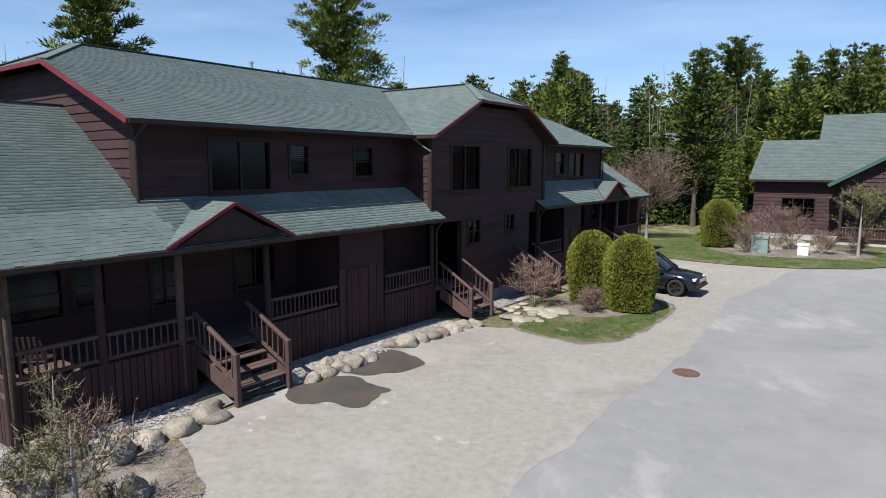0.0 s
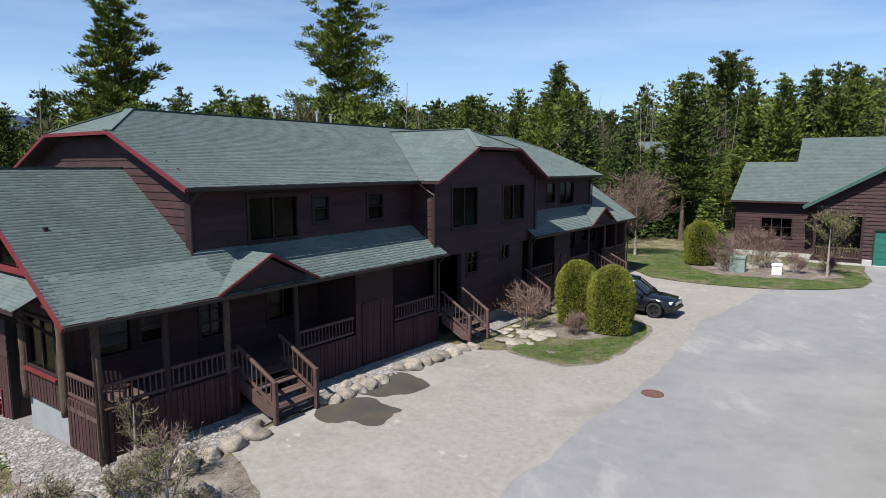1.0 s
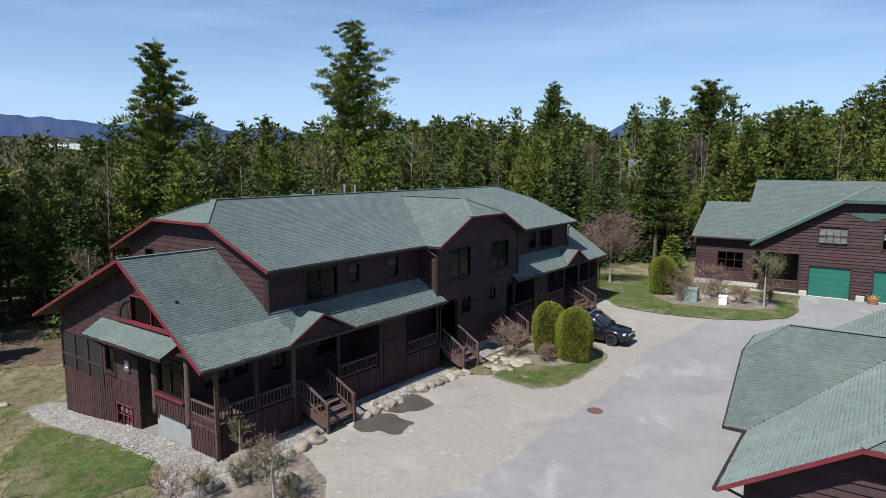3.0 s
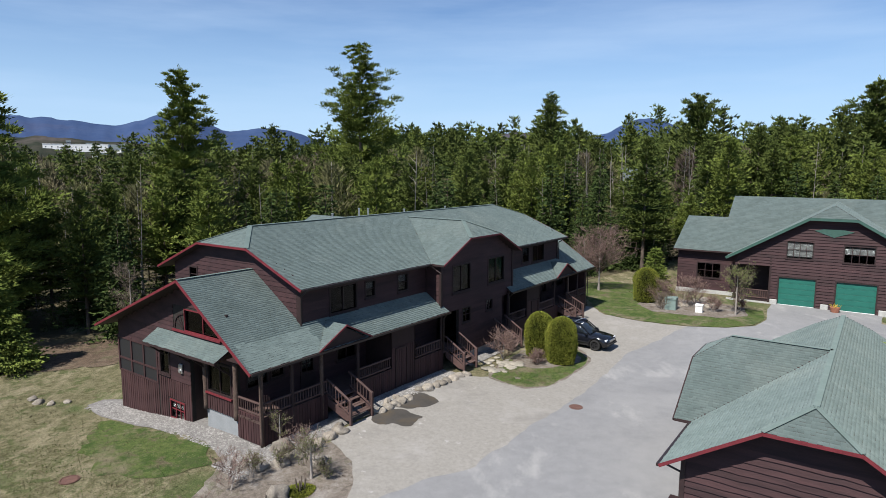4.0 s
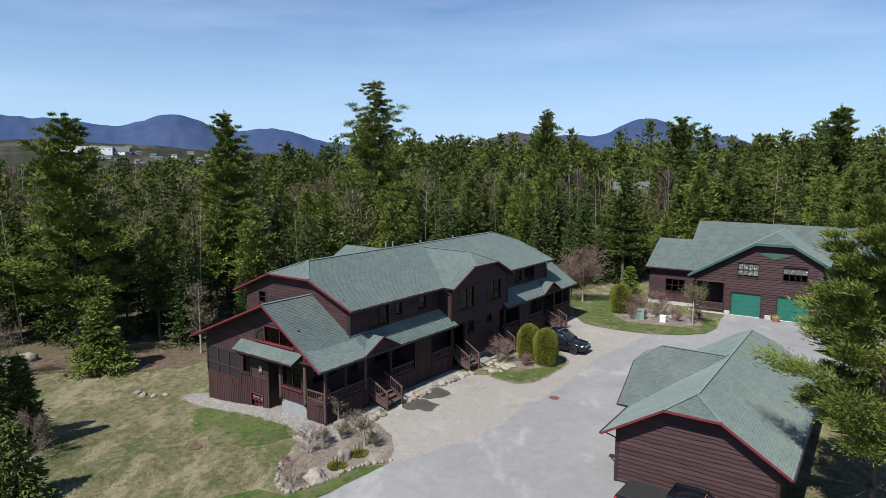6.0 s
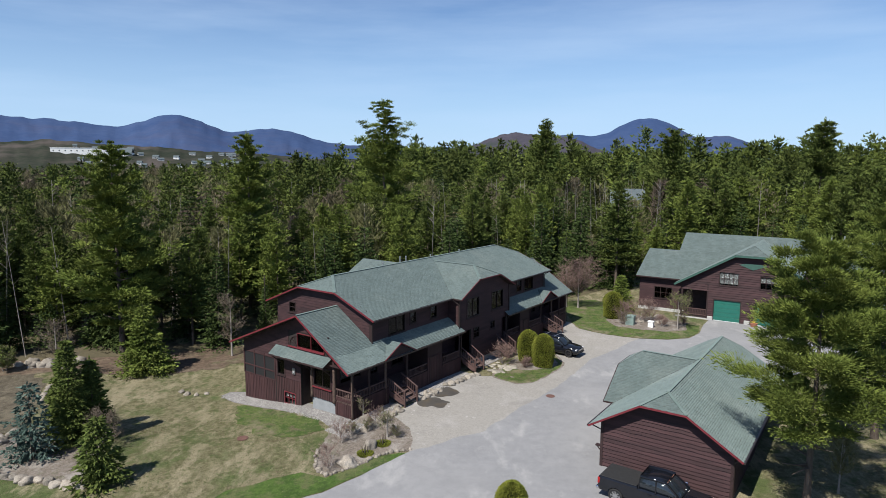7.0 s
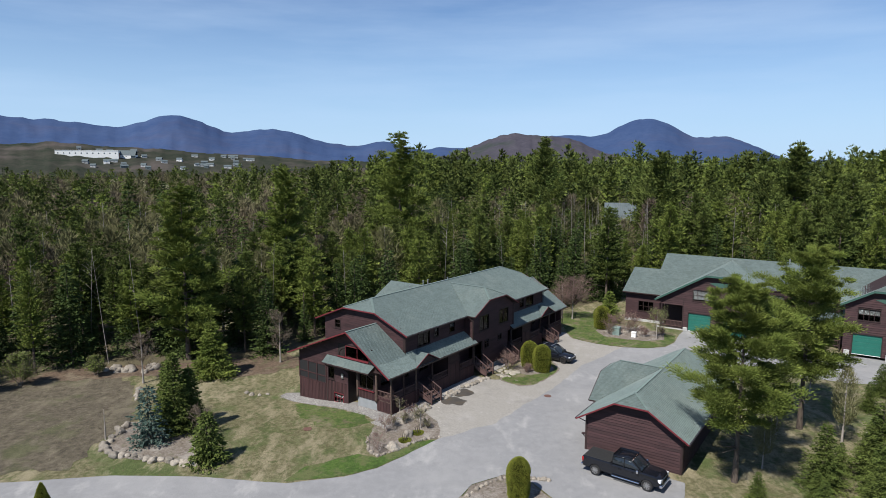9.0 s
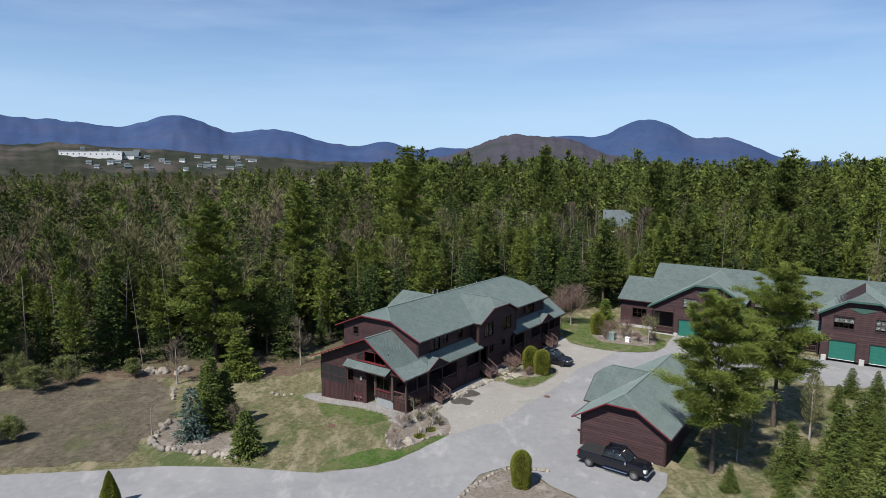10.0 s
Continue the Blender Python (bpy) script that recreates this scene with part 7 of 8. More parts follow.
def far_house(x, y, z, w, d, turn, label):
    B = thing("far_house", pose(x, y, z, 0, 0, turn), label, "house")
    bm = bmesh.new()
    slab(bm, [(-w / 2, -d / 2, 5), (-w / 2, d / 2, 5), (-w / 2, d / 2, -6), (-w / 2, -d / 2, -6)], w, (1, 0, 0))
    part("wall", bm, SIDING, B)
    bm = bmesh.new()
    box(bm, -w / 2 + 0.2, -w / 2 + 4.0, -d / 2 - 2.0, -d / 2 + 0.2, 2.9, 3.3)
    part("porch_roof", bm, WHITE_PAINT, B)
    for sgn in (-1, 1):
        bm = bmesh.new()
        slab(bm, [(-w / 2 - 0.5, sgn * (d / 2 + 0.7), 4.6), (w / 2 + 0.5, sgn * (d / 2 + 0.7), 4.6), (w / 2 + 0.5, 0, 9.0), (-w / 2 - 0.5, 0, 9.0)], 0.25)
        part("roof", bm, FAR_ROOF, B)
    for u in (-2.5, 0.5):
        bm = bmesh.new()
        box(bm, u, u + 1.3, -d / 2 - 0.06, -d / 2 + 0.05, 1.6, 3.2)
        part("window", bm, CAR_GLASS, B)


far_house(44.2, 145.0, 3.2, 8.0, 9.0, -12, "brown house with a grey-green roof among the trees")


# ---------------------------------------------------------------- stones
def boulder(x, y, size, seed, label, group, flat=0.7, sink=0.3, mat=BOULDER, name="boulder"):
    bm = bmesh.new()
    bmesh.ops.create_icosphere(bm, subdivisions=3 if size > 0.24 else 2, radius=1.0)
    rng = random.Random(seed)
    sx, sy = size * rng.uniform(0.8, 1.25), size * rng.uniform(0.7, 1.05)
    for v in bm.verts:
        n = noise.noise(v.co * 1.1 + Vector((seed * 3.7, 0, 0))) * 0.42 + noise.noise(v.co * 2.6 + Vector((seed * 1.3, 5, 0))) * 0.16
        v.co *= 1 + n
        v.co = Vector((v.co.x * sx, v.co.y * sy, v.co.z * size * flat))
    ob = part(name, bm, mat, smooth=True)
    ob.matrix_world = Matrix.Translation((x, y, ground_z(x, y) + size * flat * (1 - 2 * sink) * 0.5)) @ Matrix.Rotation(rng.uniform(0, 6.28), 4, "Z")
    return tagged(ob, label, "boulder", group)


rr = random.Random(9)
k = 0
for s, d, z in ((0.3, -1.5, 0.42), (1.1, -1.45, 0.36), (1.9, -1.4, 0.40), (2.7, -1.35, 0.34), (3.4, -1.3, 0.36), (4.15, -1.25, 0.38), (4.55, -0.75, 0.25), (6.85, -0.95, 0.26), (7.2, -1.2, 0.3), (7.75, -1.15, 0.34), (8.3, -1.2, 0.33), (8.85, -1.25, 0.36), (9.4, -1.2, 0.32), (9.1, -0.6, 0.25), (8.4, -0.55, 0.26), (10.9, -0.85, 0.3), (11.3, -1.1, 0.38), (11.9, -1.2, 0.32), (12.5, -1.15, 0.33), (13.1, -1.2, 0.3), (13.7, -1.25, 0.33), (14.3, -1.2, 0.32), (14.9, -1.35, 0.28), (-0.4, -1.0, 0.35), (-0.9, -0.4, 0.3)):
    k += 1
    x, y = lodge_xy(s, d)
    boulder(x, y, z, k, "rounded grey-tan boulder edging the forecourt", "boulders along the lodge")
for i in range(34):
    s, d = rr.uniform(16.4, 19.3), rr.uniform(-2.9, -0.9)
    x, y = lodge_xy(s, d)
    boulder(x, y, rr.uniform(0.18, 0.42), 60 + i, "flat pale flagstone in a loose heap", "flagstones by the steps", 0.3, 0.2, mat=FLAG, name="flagstone")
for x, y, z in ((-6.8, 14.3, 0.5), (-7.9, 11.9, 0.55), (-5.6, 17.0, 0.42), (-8.0, 12.6, 0.3), (-7.7, 18.3, 0.5), (-6.6, 18.6, 0.4)):
    k += 1
    boulder(x, y, z, k, "large pale boulder in the planting bed", "boulders in the bed", 0.85, 0.25)
edge = [(-4.0, 14.2), (-5.2, 13.8), (-6.0, 13.3), (-6.6, 12.6), (-7.1, 12.0), (-8.0, 11.2), (-8.9, 10.5), (-9.5, 10.9), (-9.9, 11.7), (-10.1, 12.8), (-10.2, 14.0)]
for (x0, y0), (x1, y1) in zip(edge, edge[1:]):
    for f in (0.1, 0.45, 0.8):
        k += 1
        boulder(x0 + (x1 - x0) * f + rr.uniform(-0.1, 0.1), y0 + (y1 - y0) * f, rr.uniform(0.12, 0.2), k, "pale stone edging a planting bed", "edging stones", 0.8, 0.3, name="edging_stone")
for x, y in [(-31.3 + i * 0.62, 10.7 - 1.7 * (i / 13) ** 0.7) for i in range(14)] + [(-32.9 + 0.1 * i, 16.8 - i * 0.75) for i in range(8)] + [(-37.0 + 0.35 * i, 27 - i * 0.9) for i in range(4)]:
    k += 1
    boulder(x + rr.uniform(-0.2, 0.2), y + rr.uniform(-0.2, 0.2), rr.uniform(0.25, 0.5), k, "pale rough stone edging the conifer bed", "stones of the conifer bed", 0.75, 0.3)
for i in range(16):
    k += 1
    boulder(-41 + rr.uniform(-3.2, 3.2), 33.2 + rr.uniform(-0.9, 0.9), rr.uniform(0.35, 0.8), k, "pale boulder heaped at the edge of the woods", "boulder heap", 0.75, 0.3)
for x, y in ((-24.5, 26.4), (-23.6, 26.2), (-22.8, 26.5), (-25.2, 26.9)):
    k += 1
    boulder(x, y, rr.uniform(0.2, 0.35), k, "small pale rock on the lawn", "rocks on the lawn", 0.6, 0.3)
for i in range(22):
    f = i / 21
    x = -3.2 + 7.6 * f
    y = 2.4 + 5.5 * math.sin(min(1, f * 1.25) * 1.75) - 0.8 * f * f
    k += 1
    boulder(x, y, rr.uniform(0.14, 0.28), k, "pale stone edging the cedar island", "island edging stones", 0.75, 0.3, name="edging_stone")
for i in range(12):
    k += 1
    boulder(19.5 + rr.uniform(-0.5, 6.2), 49.8 + rr.uniform(-2.2, 0.8), rr.uniform(0.25, 0.5), k, "pale rock along the second lodge", "rocks by the second lodge", 0.7, 0.3)


def pebbles():
    rng = np.random.default_rng(3)
    base = np.array([(1, 0, 0), (0, 1, 0), (-1, 0, 0), (0, -1, 0), (0, 0, 0.8), (0, 0, -0.3)])
    fs = np.array([(0, 1, 4), (1, 2, 4), (2, 3, 4), (3, 0, 4)])
    vs, ff = [], []
    zones = [((-1.6, 4.6), (-1.1, 0.9), 2600), ((-0.6, 0.85), (0.8, 14.7), 3200), ((6.8, 14.8), (-1.1, 0.5), 2200), ((16.7, 21.0), (-0.5, 0.6), 500)]
    for (s0, s1), (d0, d1), n in zones:
        s, d = rng.uniform(s0, s1, n), rng.uniform(d0, d1, n)
        c, q = math.cos(radians(HOUSE_AZ)), math.sin(radians(HOUSE_AZ))
        x, y = HOUSE_O[0] + s * c - d * q, HOUSE_O[1] + s * q + d * c
        z = heights(x, y) + 0.02
        for i in range(n):
            a = rng.uniform(0, 6.28)
            sz = rng.uniform(0.025, 0.06)
            w = base * np.array([sz * 1.25, sz, sz * 0.8])
            r = np.stack([w[:, 0] * math.cos(a) - w[:, 1] * math.sin(a) + x[i], w[:, 0] * math.sin(a) + w[:, 1] * math.cos(a) + y[i], w[:, 2] + z[i]], 1)
            ff.append(fs + len(vs) * 6)
            vs.append(r)
    tagged(raw("pebbles", np.concatenate(vs), np.concatenate(ff), PEBBLE), "loose pale pebbles along the lodge", "gravel", kind="stuff")


pebbles()


def lawn_tufts():
    rng = np.random.default_rng(8)
    for mat, lab, n, zone, size in ((LAWN, "dry tufts of grass on the lawn", 60000, (-55, -9, 7, 34), 0.11), (GRASS, "green tufts of grass on the lawn", 9000, (-24, -10, 7.5, 20), 0.1)):
        x, y = rng.uniform(zone[0], zone[1], n), rng.uniform(zone[2], zone[3], n)
        c, q = math.cos(radians(HOUSE_AZ)), math.sin(radians(HOUSE_AZ))
        s = (x - HOUSE_O[0]) * c + (y - HOUSE_O[1]) * q
        keep = (s < -0.9) & (y > 7.4) & ((x < -10.6) | (y < 10))
        x, y = x[keep], y[keep]
        p = np.stack([x, y, heights(x, y) - 0.02], 1)
        v = blades(rng, p, np.tile([0, 0, 0.35], (len(p), 1)), size, 0.018, 1.0)
        tagged(raw("grass_tufts", v, tri_faces(len(p)), mat), lab, "grass", kind="stuff")
    for poly, n in (([(2.6, 29.0), (4.3, 27.4), (5.7, 27.9), (7.2, 29.7), (8.5, 31.9), (6.6, 30.9), (5.2, 30.5), (4.0, 31.2)], 6000), ([(13.1, 53), (13.0, 48.5), (13.5, 45.7), (15.6, 43.4), (18.8, 41.5), (21.6, 40.8), (23.8, 41.4), (24.6, 43.9), (22.4, 43.4), (20, 44.2), (17.4, 46.2), (16.8, 49.2), (17, 56), (14, 58)], 9000)):
        x = rng.uniform(min(a for a, b in poly), max(a for a, b in poly), n)
        y = rng.uniform(min(b for a, b in poly), max(b for a, b in poly), n)
        p = np.array([(a, b, ground_z(a, b) + 0.015) for a, b in zip(x, y) if inside(poly, a, b)])
        v = blades(rng, p, np.tile([0, 0, 0.4], (len(p), 1)), 0.1, 0.015, 1.0)
        tagged(raw("grass_tufts", v, tri_faces(len(p)), GRASS), "short green tufts of grass beside the asphalt", "grass", kind="stuff")


lawn_tufts()


# ---------------------------------------------------------------- vehicles
def loft(bm, rings, close=True):
    prev, first = None, None
    for ring in rings:
        r = [bm.verts.new(p) for p in ring]
        if prev:
            n = len(r)
            for i in range(n):
                bm.faces.new((prev[i], prev[(i + 1) % n], r[(i + 1) % n], r[i]))
        else:
            first = r
        prev = r
    bm.faces.new(first[::-1])
    bm.faces.new(prev)


def wheel(parent, x, y, r, w, rim_mat, spokes=6):
    bm = bmesh.new()
    q = Matrix.Rotation(radians(90), 4, "X")
    n = 28
    prof = [(r * 0.66, -w / 2), (r * 0.93, -w / 2), (r, -w * 0.32), (r, w * 0.32), (r * 0.93, w / 2), (r * 0.66, w / 2)]
    rows = [[bm.verts.new((x + math.cos(6.283 * i / n) * p, y + o, r + math.sin(6.283 * i / n) * p)) for i in range(n)] for p, o in prof]
    for j in range(len(rows)):
        a, b = rows[j], rows[(j + 1) % len(rows)]
        for i in range(n):
            bm.faces.new((a[i], a[(i + 1) % n], b[(i + 1) % n], b[i]))
    wh = new("wheel")
    wh.parent = parent
    part("tyre", bm, TYRE, wh, smooth=True)
    bm = bmesh.new()
    pole(bm, (x, y - w * 0.32, r), (x, y + w * 0.32, r), r * 0.2, r * 0.2, 14)
    for i in range(spokes):
        a = 6.283 * i / spokes
        for sg in (-1, 1):
            beam(bm, (x, y + sg * w * 0.36, r), (x + math.cos(a) * r * 0.66, y + sg * w * 0.40, r + math.sin(a) * r * 0.66), r * 0.16, r * 0.08, up=(0, 1, 0))
    for sg in (-1, 1):
        for i in range(n):
            a0, a1 = 6.283 * i / n, 6.283 * (i + 1) / n
            beam(bm, (x + math.cos(a0) * r * 0.66, y + sg * w * 0.42, r + math.sin(a0) * r * 0.66), (x + math.cos(a1) * r * 0.66, y + sg * w * 0.42, r + math.sin(a1) * r * 0.66), 0.03, 0.03)
    part("rim", bm, rim_mat, wh)
    bm = bmesh.new()
    pole(bm, (x, y - w * 0.2, r), (x, y + w * 0.2, r), r * 0.62, r * 0.62, 20)
    part("brake", bm, TYRE, wh)
    return wh


def section(x, hw, z0, z1, tuck=0.06, crown=0.03):
    """A rounded cross-section of a car body at x."""
    return [(x, -hw + 0.05, z0), (x, hw - 0.05, z0), (x, hw, z0 + 0.16), (x, hw + 0.012, (z0 + z1) / 2), (x, hw - tuck * 0.6, z1 - 0.07), (x, hw - tuck - 0.08, z1), (x, 0, z1 + crown), (x, -hw + tuck + 0.08, z1), (x, -hw + tuck * 0.6, z1 - 0.07), (x, -hw - 0.012, (z0 + z1) / 2), (x, -hw, z0 + 0.16)]


def arches(bm_part, xs, r, hw):
    """Cuts round wheel openings into a body."""
    for x in xs:
        for sg in (-1, 1):
            bm = bmesh.new()
            pole(bm, (x, sg * (hw - 0.3), r * 0.98), (x, sg * (hw + 0.2), r * 0.98), r * 1.16, r * 1.16, 24)
            me = bpy.data.meshes.new("cut")
            bmesh.ops.recalc_face_normals(bm, faces=bm.faces)
            bm.to_mesh(me)
            bm.free()
            cut = bpy.data.objects.new("cut", me)
            scene.collection.objects.link(cut)
            cut.matrix_world = bm_part.parent.matrix_world
            md = bm_part.modifiers.new("cut", "BOOLEAN")
            md.operation, md.object, md.solver = "DIFFERENCE", cut, "EXACT"
            bpy.context.view_layer.update()
            dg = bpy.context.evaluated_depsgraph_get()
            res = bpy.data.meshes.new_from_object(bm_part.evaluated_get(dg))
            bm_part.modifiers.clear()
            bm_part.data = res
            bpy.data.objects.remove(cut)


def suv():
    C = thing("suv", pose(9.55, 36.55, ground_z(10.2, 36) + 0.02, 0, 0, -35), "black sport utility vehicle with a roof rack parked on asphalt", "car")
    C.location.x, C.location.y = 9.35, 36.65
    bpy.context.view_layer.update()
    hw = 0.95
    bm = bmesh.new()
    loft(bm, [section(-2.40, hw - 0.16, 0.5, 0.95), section(-2.3, hw - 0.05, 0.36, 1.06), section(-1.6, hw, 0.32, 1.10), section(0.0, hw, 0.30, 1.08), section(0.95, hw, 0.30, 1.07), section(1.5, hw, 0.32, 1.02), section(2.15, hw - 0.05, 0.34, 0.93), section(2.36, hw - 0.16, 0.42, 0.78)])
    body = part("body", bm, BLACK_CAR, C, smooth=True)
    arches(body, (-1.47, 1.45), 0.39, hw)
    bm = bmesh.new()
    loft(bm, [section(-2.22, 0.78, 1.02, 1.08, 0.1), section(-2.05, 0.78, 1.0, 1.42, 0.14), section(-1.75, 0.78, 1.0, 1.68, 0.16), section(-0.4, 0.80, 1.0, 1.74, 0.16), section(0.25, 0.80, 1.0, 1.66, 0.16), section(1.05, 0.80, 1.0, 1.10, 0.1)])
    part("greenhouse", bm, CAR_GLASS, C, "dark tinted windows", True)
    bm = bmesh.new()
    loft(bm, [section(-1.98, 0.66, 1.62, 1.67, 0.02), section(-0.5, 0.68, 1.70, 1.765, 0.02), section(0.22, 0.66, 1.62, 1.68, 0.02)])
    part("roof", bm, BLACK_CAR, C, smooth=True)
    for sg in (-1, 1):
        bm = bmesh.new()
        for a, b in (((1.06, 0.8, 1.08), (0.25, 0.68, 1.68)), ((-0.35, 0.82, 1.05), (-0.42, 0.68, 1.72)), ((-1.35, 0.82, 1.05), (-1.5, 0.68, 1.70))):
            beam(bm, (a[0], sg * a[1], a[2]), (b[0], sg * b[1], b[2]), 0.07, 0.06)
        part("pillar", bm, BLACK_CAR, C)
        bm = bmesh.new()
        pole(bm, (-1.7, sg * 0.62, 1.82), (0.1, sg * 0.62, 1.80), 0.022, 0.022, 6)
        for x in (-1.7, 0.1):
            pole(bm, (x, sg * 0.62, 1.70), (x, sg * 0.62, 1.82), 0.022, 0.022, 6)
        part("roof_rail", bm, CHROME, C)
        bm = bmesh.new()
        box(bm, 0.72, 0.9, sg * 0.93, sg * 1.1, 1.05, 1.2, None, 0.03)
        part("mirror", bm, BLACK_CAR, C)
        bm = bmesh.new()
        box(bm, 2.12, 2.3, sg * 0.55, sg * 0.86, 0.74, 0.88, None, 0.03)
        part("headlight", bm, LAMP_CLEAR, C)
        bm = bmesh.new()
        box(bm, -2.42, -2.28, sg * 0.6, sg * 0.88, 0.85, 1.05, None, 0.02)
        part("tail_light", bm, LAMP_RED, C)
        bm = bmesh.new()
        for x in (-0.2, -1.15):
            box(bm, x - 0.12, x + 0.1, sg * 0.95, sg * 0.985, 0.92, 0.955)
        part("door_handle", bm, BLACK_CAR, C)
        bm = bmesh.new()
        box(bm, -1.0, 1.0, sg * 0.955, sg * 0.975, 0.52, 0.58)
        part("side_moulding", bm, RIM_DARK, C)
    for i in range(7):
        bm = bmesh.new()
        y = -0.39 + i * 0.13
        box(bm, 2.33, 2.38, y - 0.04, y + 0.04, 0.66, 0.82, None, 0.01)
        part("grille_slot", bm, CHROME, C)
    bm = bmesh.new()
    box(bm, 2.28, 2.44, -0.8, 0.8, 0.40, 0.56, None, 0.05)
    part("bumper", bm, TYRE, C)
    bm = bmesh.new()
    for x in (-1.3, -0.2):
        beam(bm, (x, -0.66, 1.84), (x, 0.66, 1.84), 0.07, 0.04)
    part("crossbar", bm, METAL, C)
    for x in (-1.47, 1.45):
        for y in (-0.82, 0.82):
            wheel(C, x, y, 0.39, 0.26, RIM_DARK, 5)


suv()


def pickup():
    C = thing("pickup_truck", pose(10.2, 7.6, ground_z(10, 6.5) + 0.02, 0, 0, -35.5), "black crew-cab pickup truck parked beside the garage", "truck")
    bpy.context.view_layer.update()
    hw = 0.98
    bm = bmesh.new()
    loft(bm, [section(-3.0, hw - 0.06, 0.62, 1.28, 0.03, 0.0), section(-2.9, hw, 0.52, 1.34, 0.03, 0.0), section(-0.75, hw, 0.50, 1.34, 0.03, 0.0), section(-0.7, hw, 0.48, 1.26, 0.05), section(1.5, hw, 0.48, 1.26, 0.05), section(1.7, hw, 0.5, 1.27, 0.06, 0.05), section(2.7, hw - 0.02, 0.52, 1.22, 0.08, 0.06), section(3.02, hw - 0.1, 0.56, 1.12, 0.1, 0.03)])
    body = part("body", bm, BLACK_CAR, C, smooth=False)
    arches(body, (-1.95, 2.05), 0.42, hw)
    bm = bmesh.new()
    loft(bm, [section(-0.72, 0.84, 1.22, 1.3, 0.05), section(-0.62, 0.84, 1.22, 1.86, 0.12), section(0.3, 0.85, 1.22, 1.92, 0.14), section(0.85, 0.85, 1.22, 1.88, 0.14), section(1.62, 0.85, 1.22, 1.32, 0.08)])
    part("greenhouse", bm, CAR_GLASS, C, "dark tinted cab windows", True)
    bm = bmesh.new()
    loft(bm, [section(-0.64, 0.72, 1.84, 1.89, 0.02), section(0.3, 0.74, 1.89, 1.955, 0.02), section(0.86, 0.72, 1.86, 1.91, 0.02)])
    part("cab_roof", bm, BLACK_CAR, C, smooth=True)
    bm = bmesh.new()
    box(bm, -2.92, -0.78, -0.9, 0.9, 1.335, 1.385, None, 0.02)
    part("bed_cover", bm, TYRE, C, "flat black cover over the bed")
    for i in range(5):
        bm = bmesh.new()
        box(bm, 0.78, 0.84, -0.5 + i * 0.25 - 0.05, -0.5 + i * 0.25 + 0.05, 1.90, 1.94)
        part("roof_lamp", bm, TERRACOTTA, C)
    for sg in (-1, 1):
        for a, b in (((1.62, 0.84, 1.28), (0.88, 0.74, 1.88)), ((0.28, 0.87, 1.24), (0.26, 0.75, 1.9)), ((-0.66, 0.85, 1.26), (-0.62, 0.74, 1.86))):
            bm = bmesh.new()
            beam(bm, (a[0], sg * a[1], a[2]), (b[0], sg * b[1], b[2]), 0.1, 0.07)
            part("pillar", bm, BLACK_CAR, C)
        bm = bmesh.new()
        box(bm, 1.28, 1.46, sg * 0.98, sg * 1.24, 1.22, 1.48, None, 0.04)
        part("mirror", bm, CHROME, C, "large bright door mirror")
        bm = bmesh.new()
        pole(bm, (-0.6, sg * 1.02, 0.46), (1.5, sg * 1.02, 0.46), 0.05, 0.05, 8)
        part("running_board", bm, CHROME, C)
        bm = bmesh.new()
        box(bm, 2.8, 3.04, sg * 0.62, sg * 0.92, 0.82, 1.1, None, 0.03)
        part("headlight", bm, LAMP_CLEAR, C)
        bm = bmesh.new()
        box(bm, -3.02, -2.88, sg * 0.84, sg * 0.99, 0.9, 1.25, None, 0.02)
        part("tail_light", bm, LAMP_RED, C)
        for x in (0.0, 0.95):
            bm = bmesh.new()
            box(bm, x - 0.12, x + 0.1, sg * 0.98, sg * 1.01, 1.08, 1.12)
            part("door_handle", bm, BLACK_CAR, C)
    bm = bmesh.new()
    box(bm, 2.98, 3.08, -0.6, 0.6, 0.74, 1.08, None, 0.02)
    gr = part("grille", bm, CHROME, C)
    for i in range(3):
        bm = bmesh.new()
        box(bm, 3.07, 3.10, -0.54, 0.54, 0.79 + i * 0.1, 0.84 + i * 0.1)
        part("grille_slot", bm, TYRE, gr)
    for x0, x1 in ((2.92, 3.16), (-3.14, -2.96)):
        bm = bmesh.new()
        box(bm, x0, x1, -0.95, 0.95, 0.5, 0.7, None, 0.05)
        part("bumper", bm, CHROME, C)
    for x in (-1.95, 2.05):
        for y in (-0.84, 0.84):
            wheel(C, x, y, 0.42, 0.28, RIM_BRIGHT, 8)


pickup()


# ---------------------------------------------------------------- small things
def manhole():
    x, y = 6.75, 24.4
    T = thing("manhole_cover", Matrix.Translation((x, y, ground_z(x, y) + 0.02)), "round rusty iron manhole cover in the asphalt", "manhole cover")
    bm = bmesh.new()
    pole(bm, (0, 0, -0.02), (0, 0, 0.012), 0.3, 0.3, 28)
    part("cover", bm, IRON, T)
    bm = bmesh.new()
    loops = [[bm.verts.new((math.cos(6.283 * i / 28) * r, math.sin(6.283 * i / 28) * r, z)) for i in range(28)] for r, z in ((0.31, -0.02), (0.31, 0.014), (0.375, 0.014), (0.375, -0.02))]
    for a, b in zip(loops, loops[1:]):
        for i in range(28):
            bm.faces.new((a[i], a[(i + 1) % 28], b[(i + 1) % 28], b[i]))
    part("ring", bm, IRON, T)


manhole()


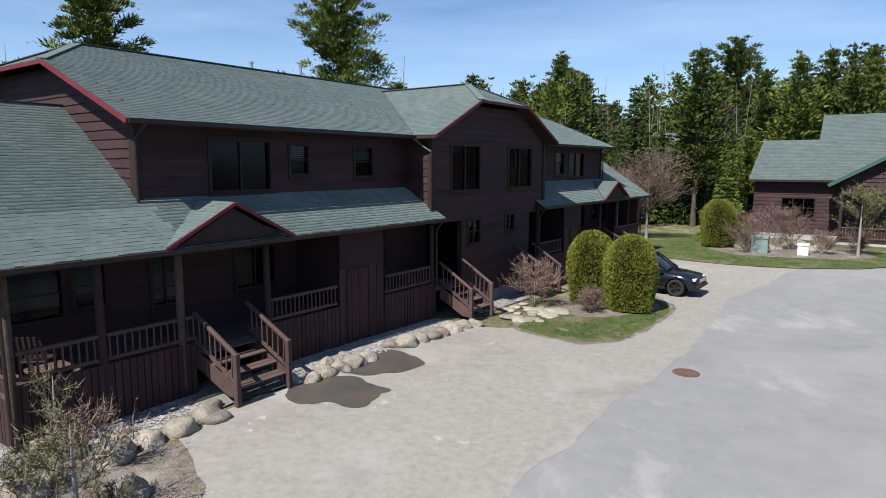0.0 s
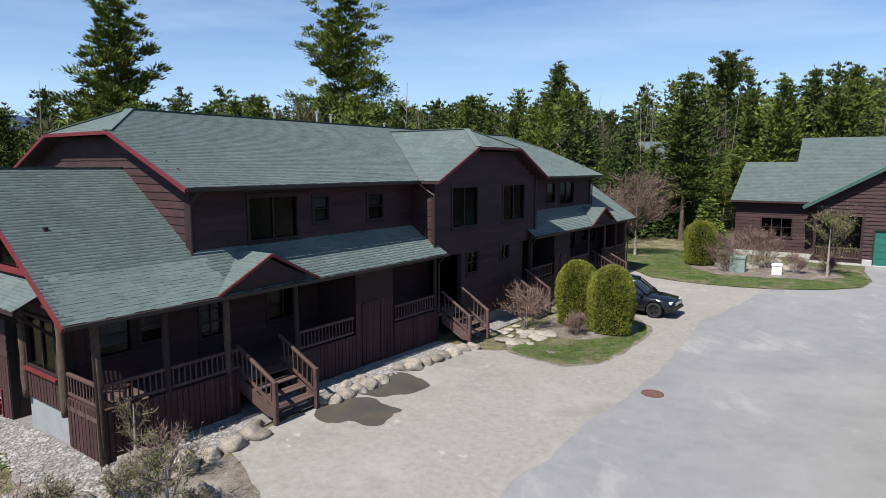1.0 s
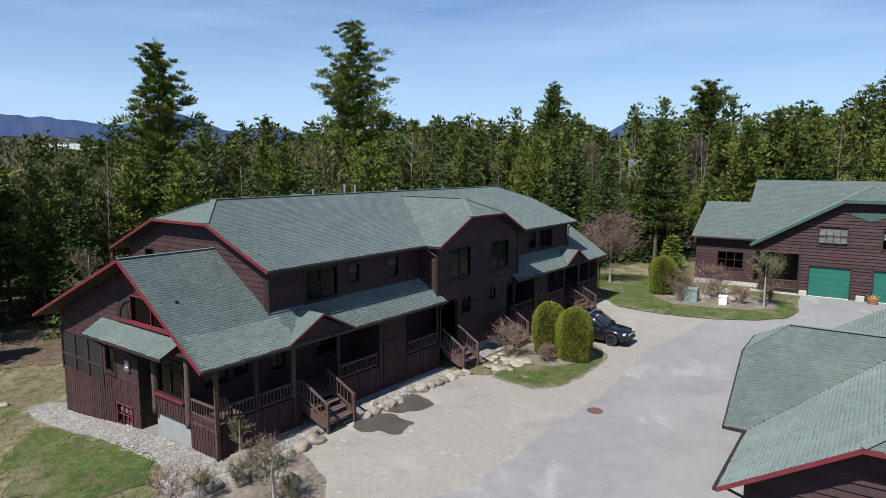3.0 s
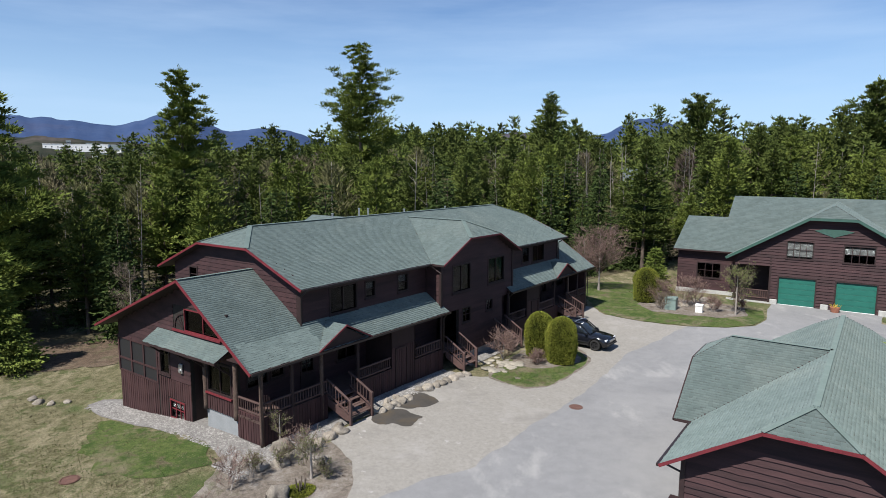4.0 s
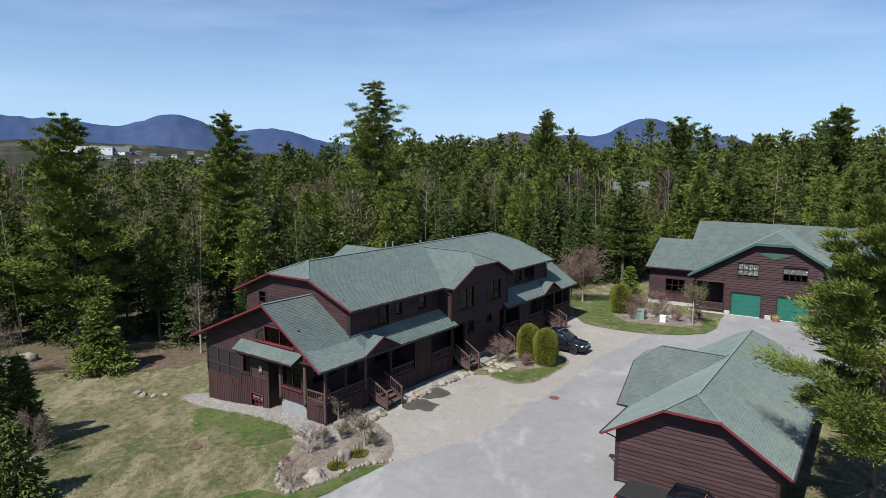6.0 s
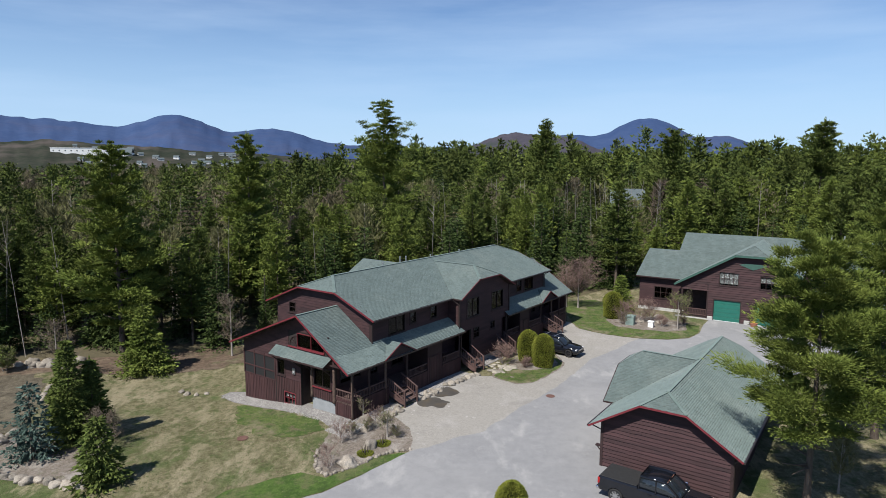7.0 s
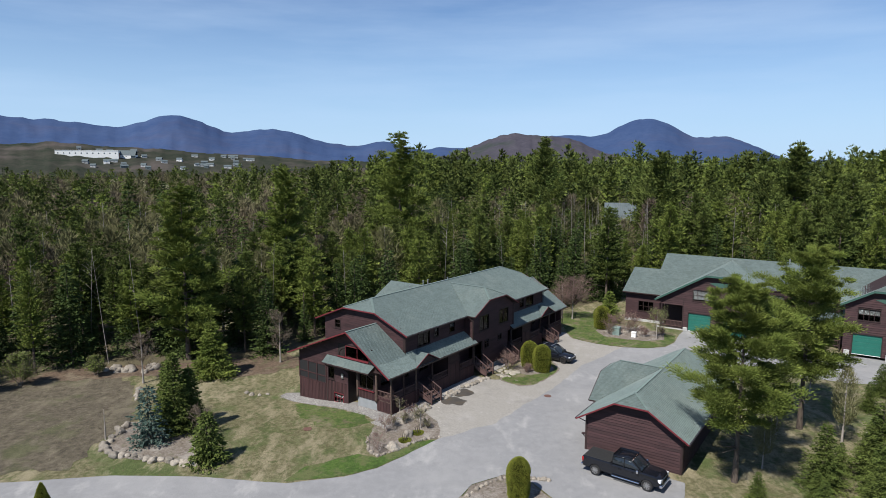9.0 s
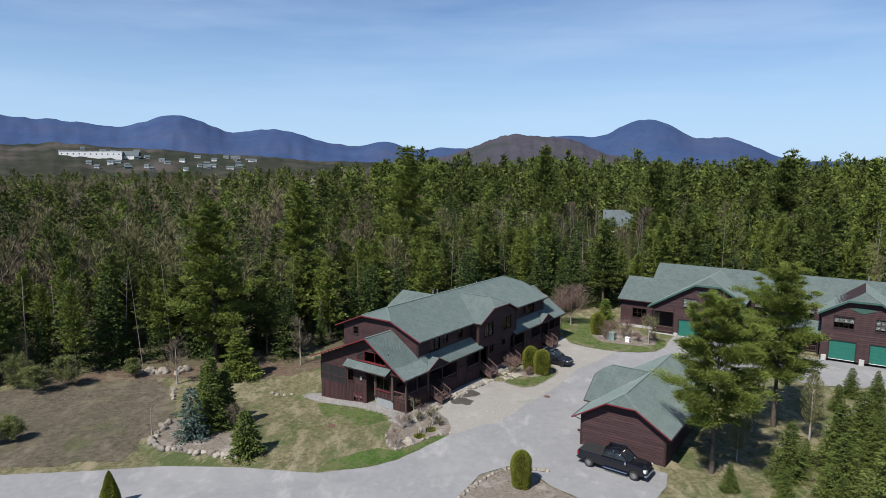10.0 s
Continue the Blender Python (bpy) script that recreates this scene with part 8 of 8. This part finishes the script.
def lawn_cover(x, y):
    T = thing("lawn_cover", Matrix.Translation((x, y, ground_z(x, y) + 0.0)), "round rusty lid set flush in the lawn", "cover")
    bm = bmesh.new()
    pole(bm, (0, 0, -0.03), (0, 0, 0.03), 0.34, 0.32, 20)
    part("lid", bm, IRON, T)
    bm = bmesh.new()
    for i in range(20):
        a0, a1 = 6.283 * i / 20, 6.283 * (i + 1) / 20
        beam(bm, (math.cos(a0) * 0.37, math.sin(a0) * 0.37, 0.015), (math.cos(a1) * 0.37, math.sin(a1) * 0.37, 0.015), 0.05, 0.04)
    part("rim", bm, IRON, T)


lawn_cover(-15.9, 15.64)


def utility_box(x, y, w, h, mat, label):
    T = thing("utility_box", at(x, y, -0.55), label, "utility box")
    bm = bmesh.new()
    box(bm, -w / 2, w / 2, -w * 0.4, w * 0.4, 0, h, None, 0.03)
    part("cabinet", bm, mat, T)
    bm = bmesh.new()
    box(bm, -w / 2 - 0.03, w / 2 + 0.03, -w * 0.4 - 0.04, w * 0.4 + 0.03, h * 0.86, h + 0.04, None, 0.02)
    part("lid", bm, mat, T)


utility_box(19.3, 46.9, 0.95, 1.15, UTILITY_GREEN, "grey-green utility cabinet in the shrub bed")
utility_box(21.3, 45.6, 0.6, 0.75, WHITE_PAINT, "small pale utility box in the shrub bed")


def planter(x, y):
    T = thing("flower_pot", at(x, y), "pot of yellow flowers between the garage doors", "flower pot")
    bm = bmesh.new()
    pole(bm, (0, 0, 0), (0, 0, 0.5), 0.3, 0.42, 14)
    part("pot", bm, TERRACOTTA, T)
    rng = np.random.default_rng(2)
    c = np.array([0, 0, 0.62]) + rng.normal(0, 0.16, (90, 3)) * np.array([1.2, 1.2, 0.5])
    v = blades(rng, c, np.tile([0, 0, 0.6], (90, 1)), 0.08, 0.03, 1)
    raw("flowers", v, tri_faces(90), YELLOW_FLOWER, T)


planter(33.2, 46.0)


def porch_chair(s, d, turn):
    x, y = lodge_xy(s, d)
    T = thing("porch_chair", pose(x, y, 0.85, 0, 0, turn), "dark slatted chair on the porch", "chair", "porch chairs")
    for px in (-0.24, 0.24):
        for py in (-0.22, 0.22):
            bm = bmesh.new()
            box(bm, px - 0.025, px + 0.025, py - 0.025, py + 0.025, 0, 0.42)
            part("leg", bm, TIMBER, T)
    bm = bmesh.new()
    box(bm, -0.28, 0.28, -0.26, 0.26, 0.40, 0.45, None, 0.01)
    part("seat", bm, TIMBER, T)
    for i in range(5):
        bm = bmesh.new()
        u = -0.22 + i * 0.11
        beam(bm, (u, 0.24, 0.45), (u, 0.36, 1.0), 0.06, 0.02)
        part("back_slat", bm, TIMBER, T)


porch_chair(13.2, 1.3, 200)
porch_chair(28.5, 1.3, 230)
porch_chair(1.7, 1.2, 190)
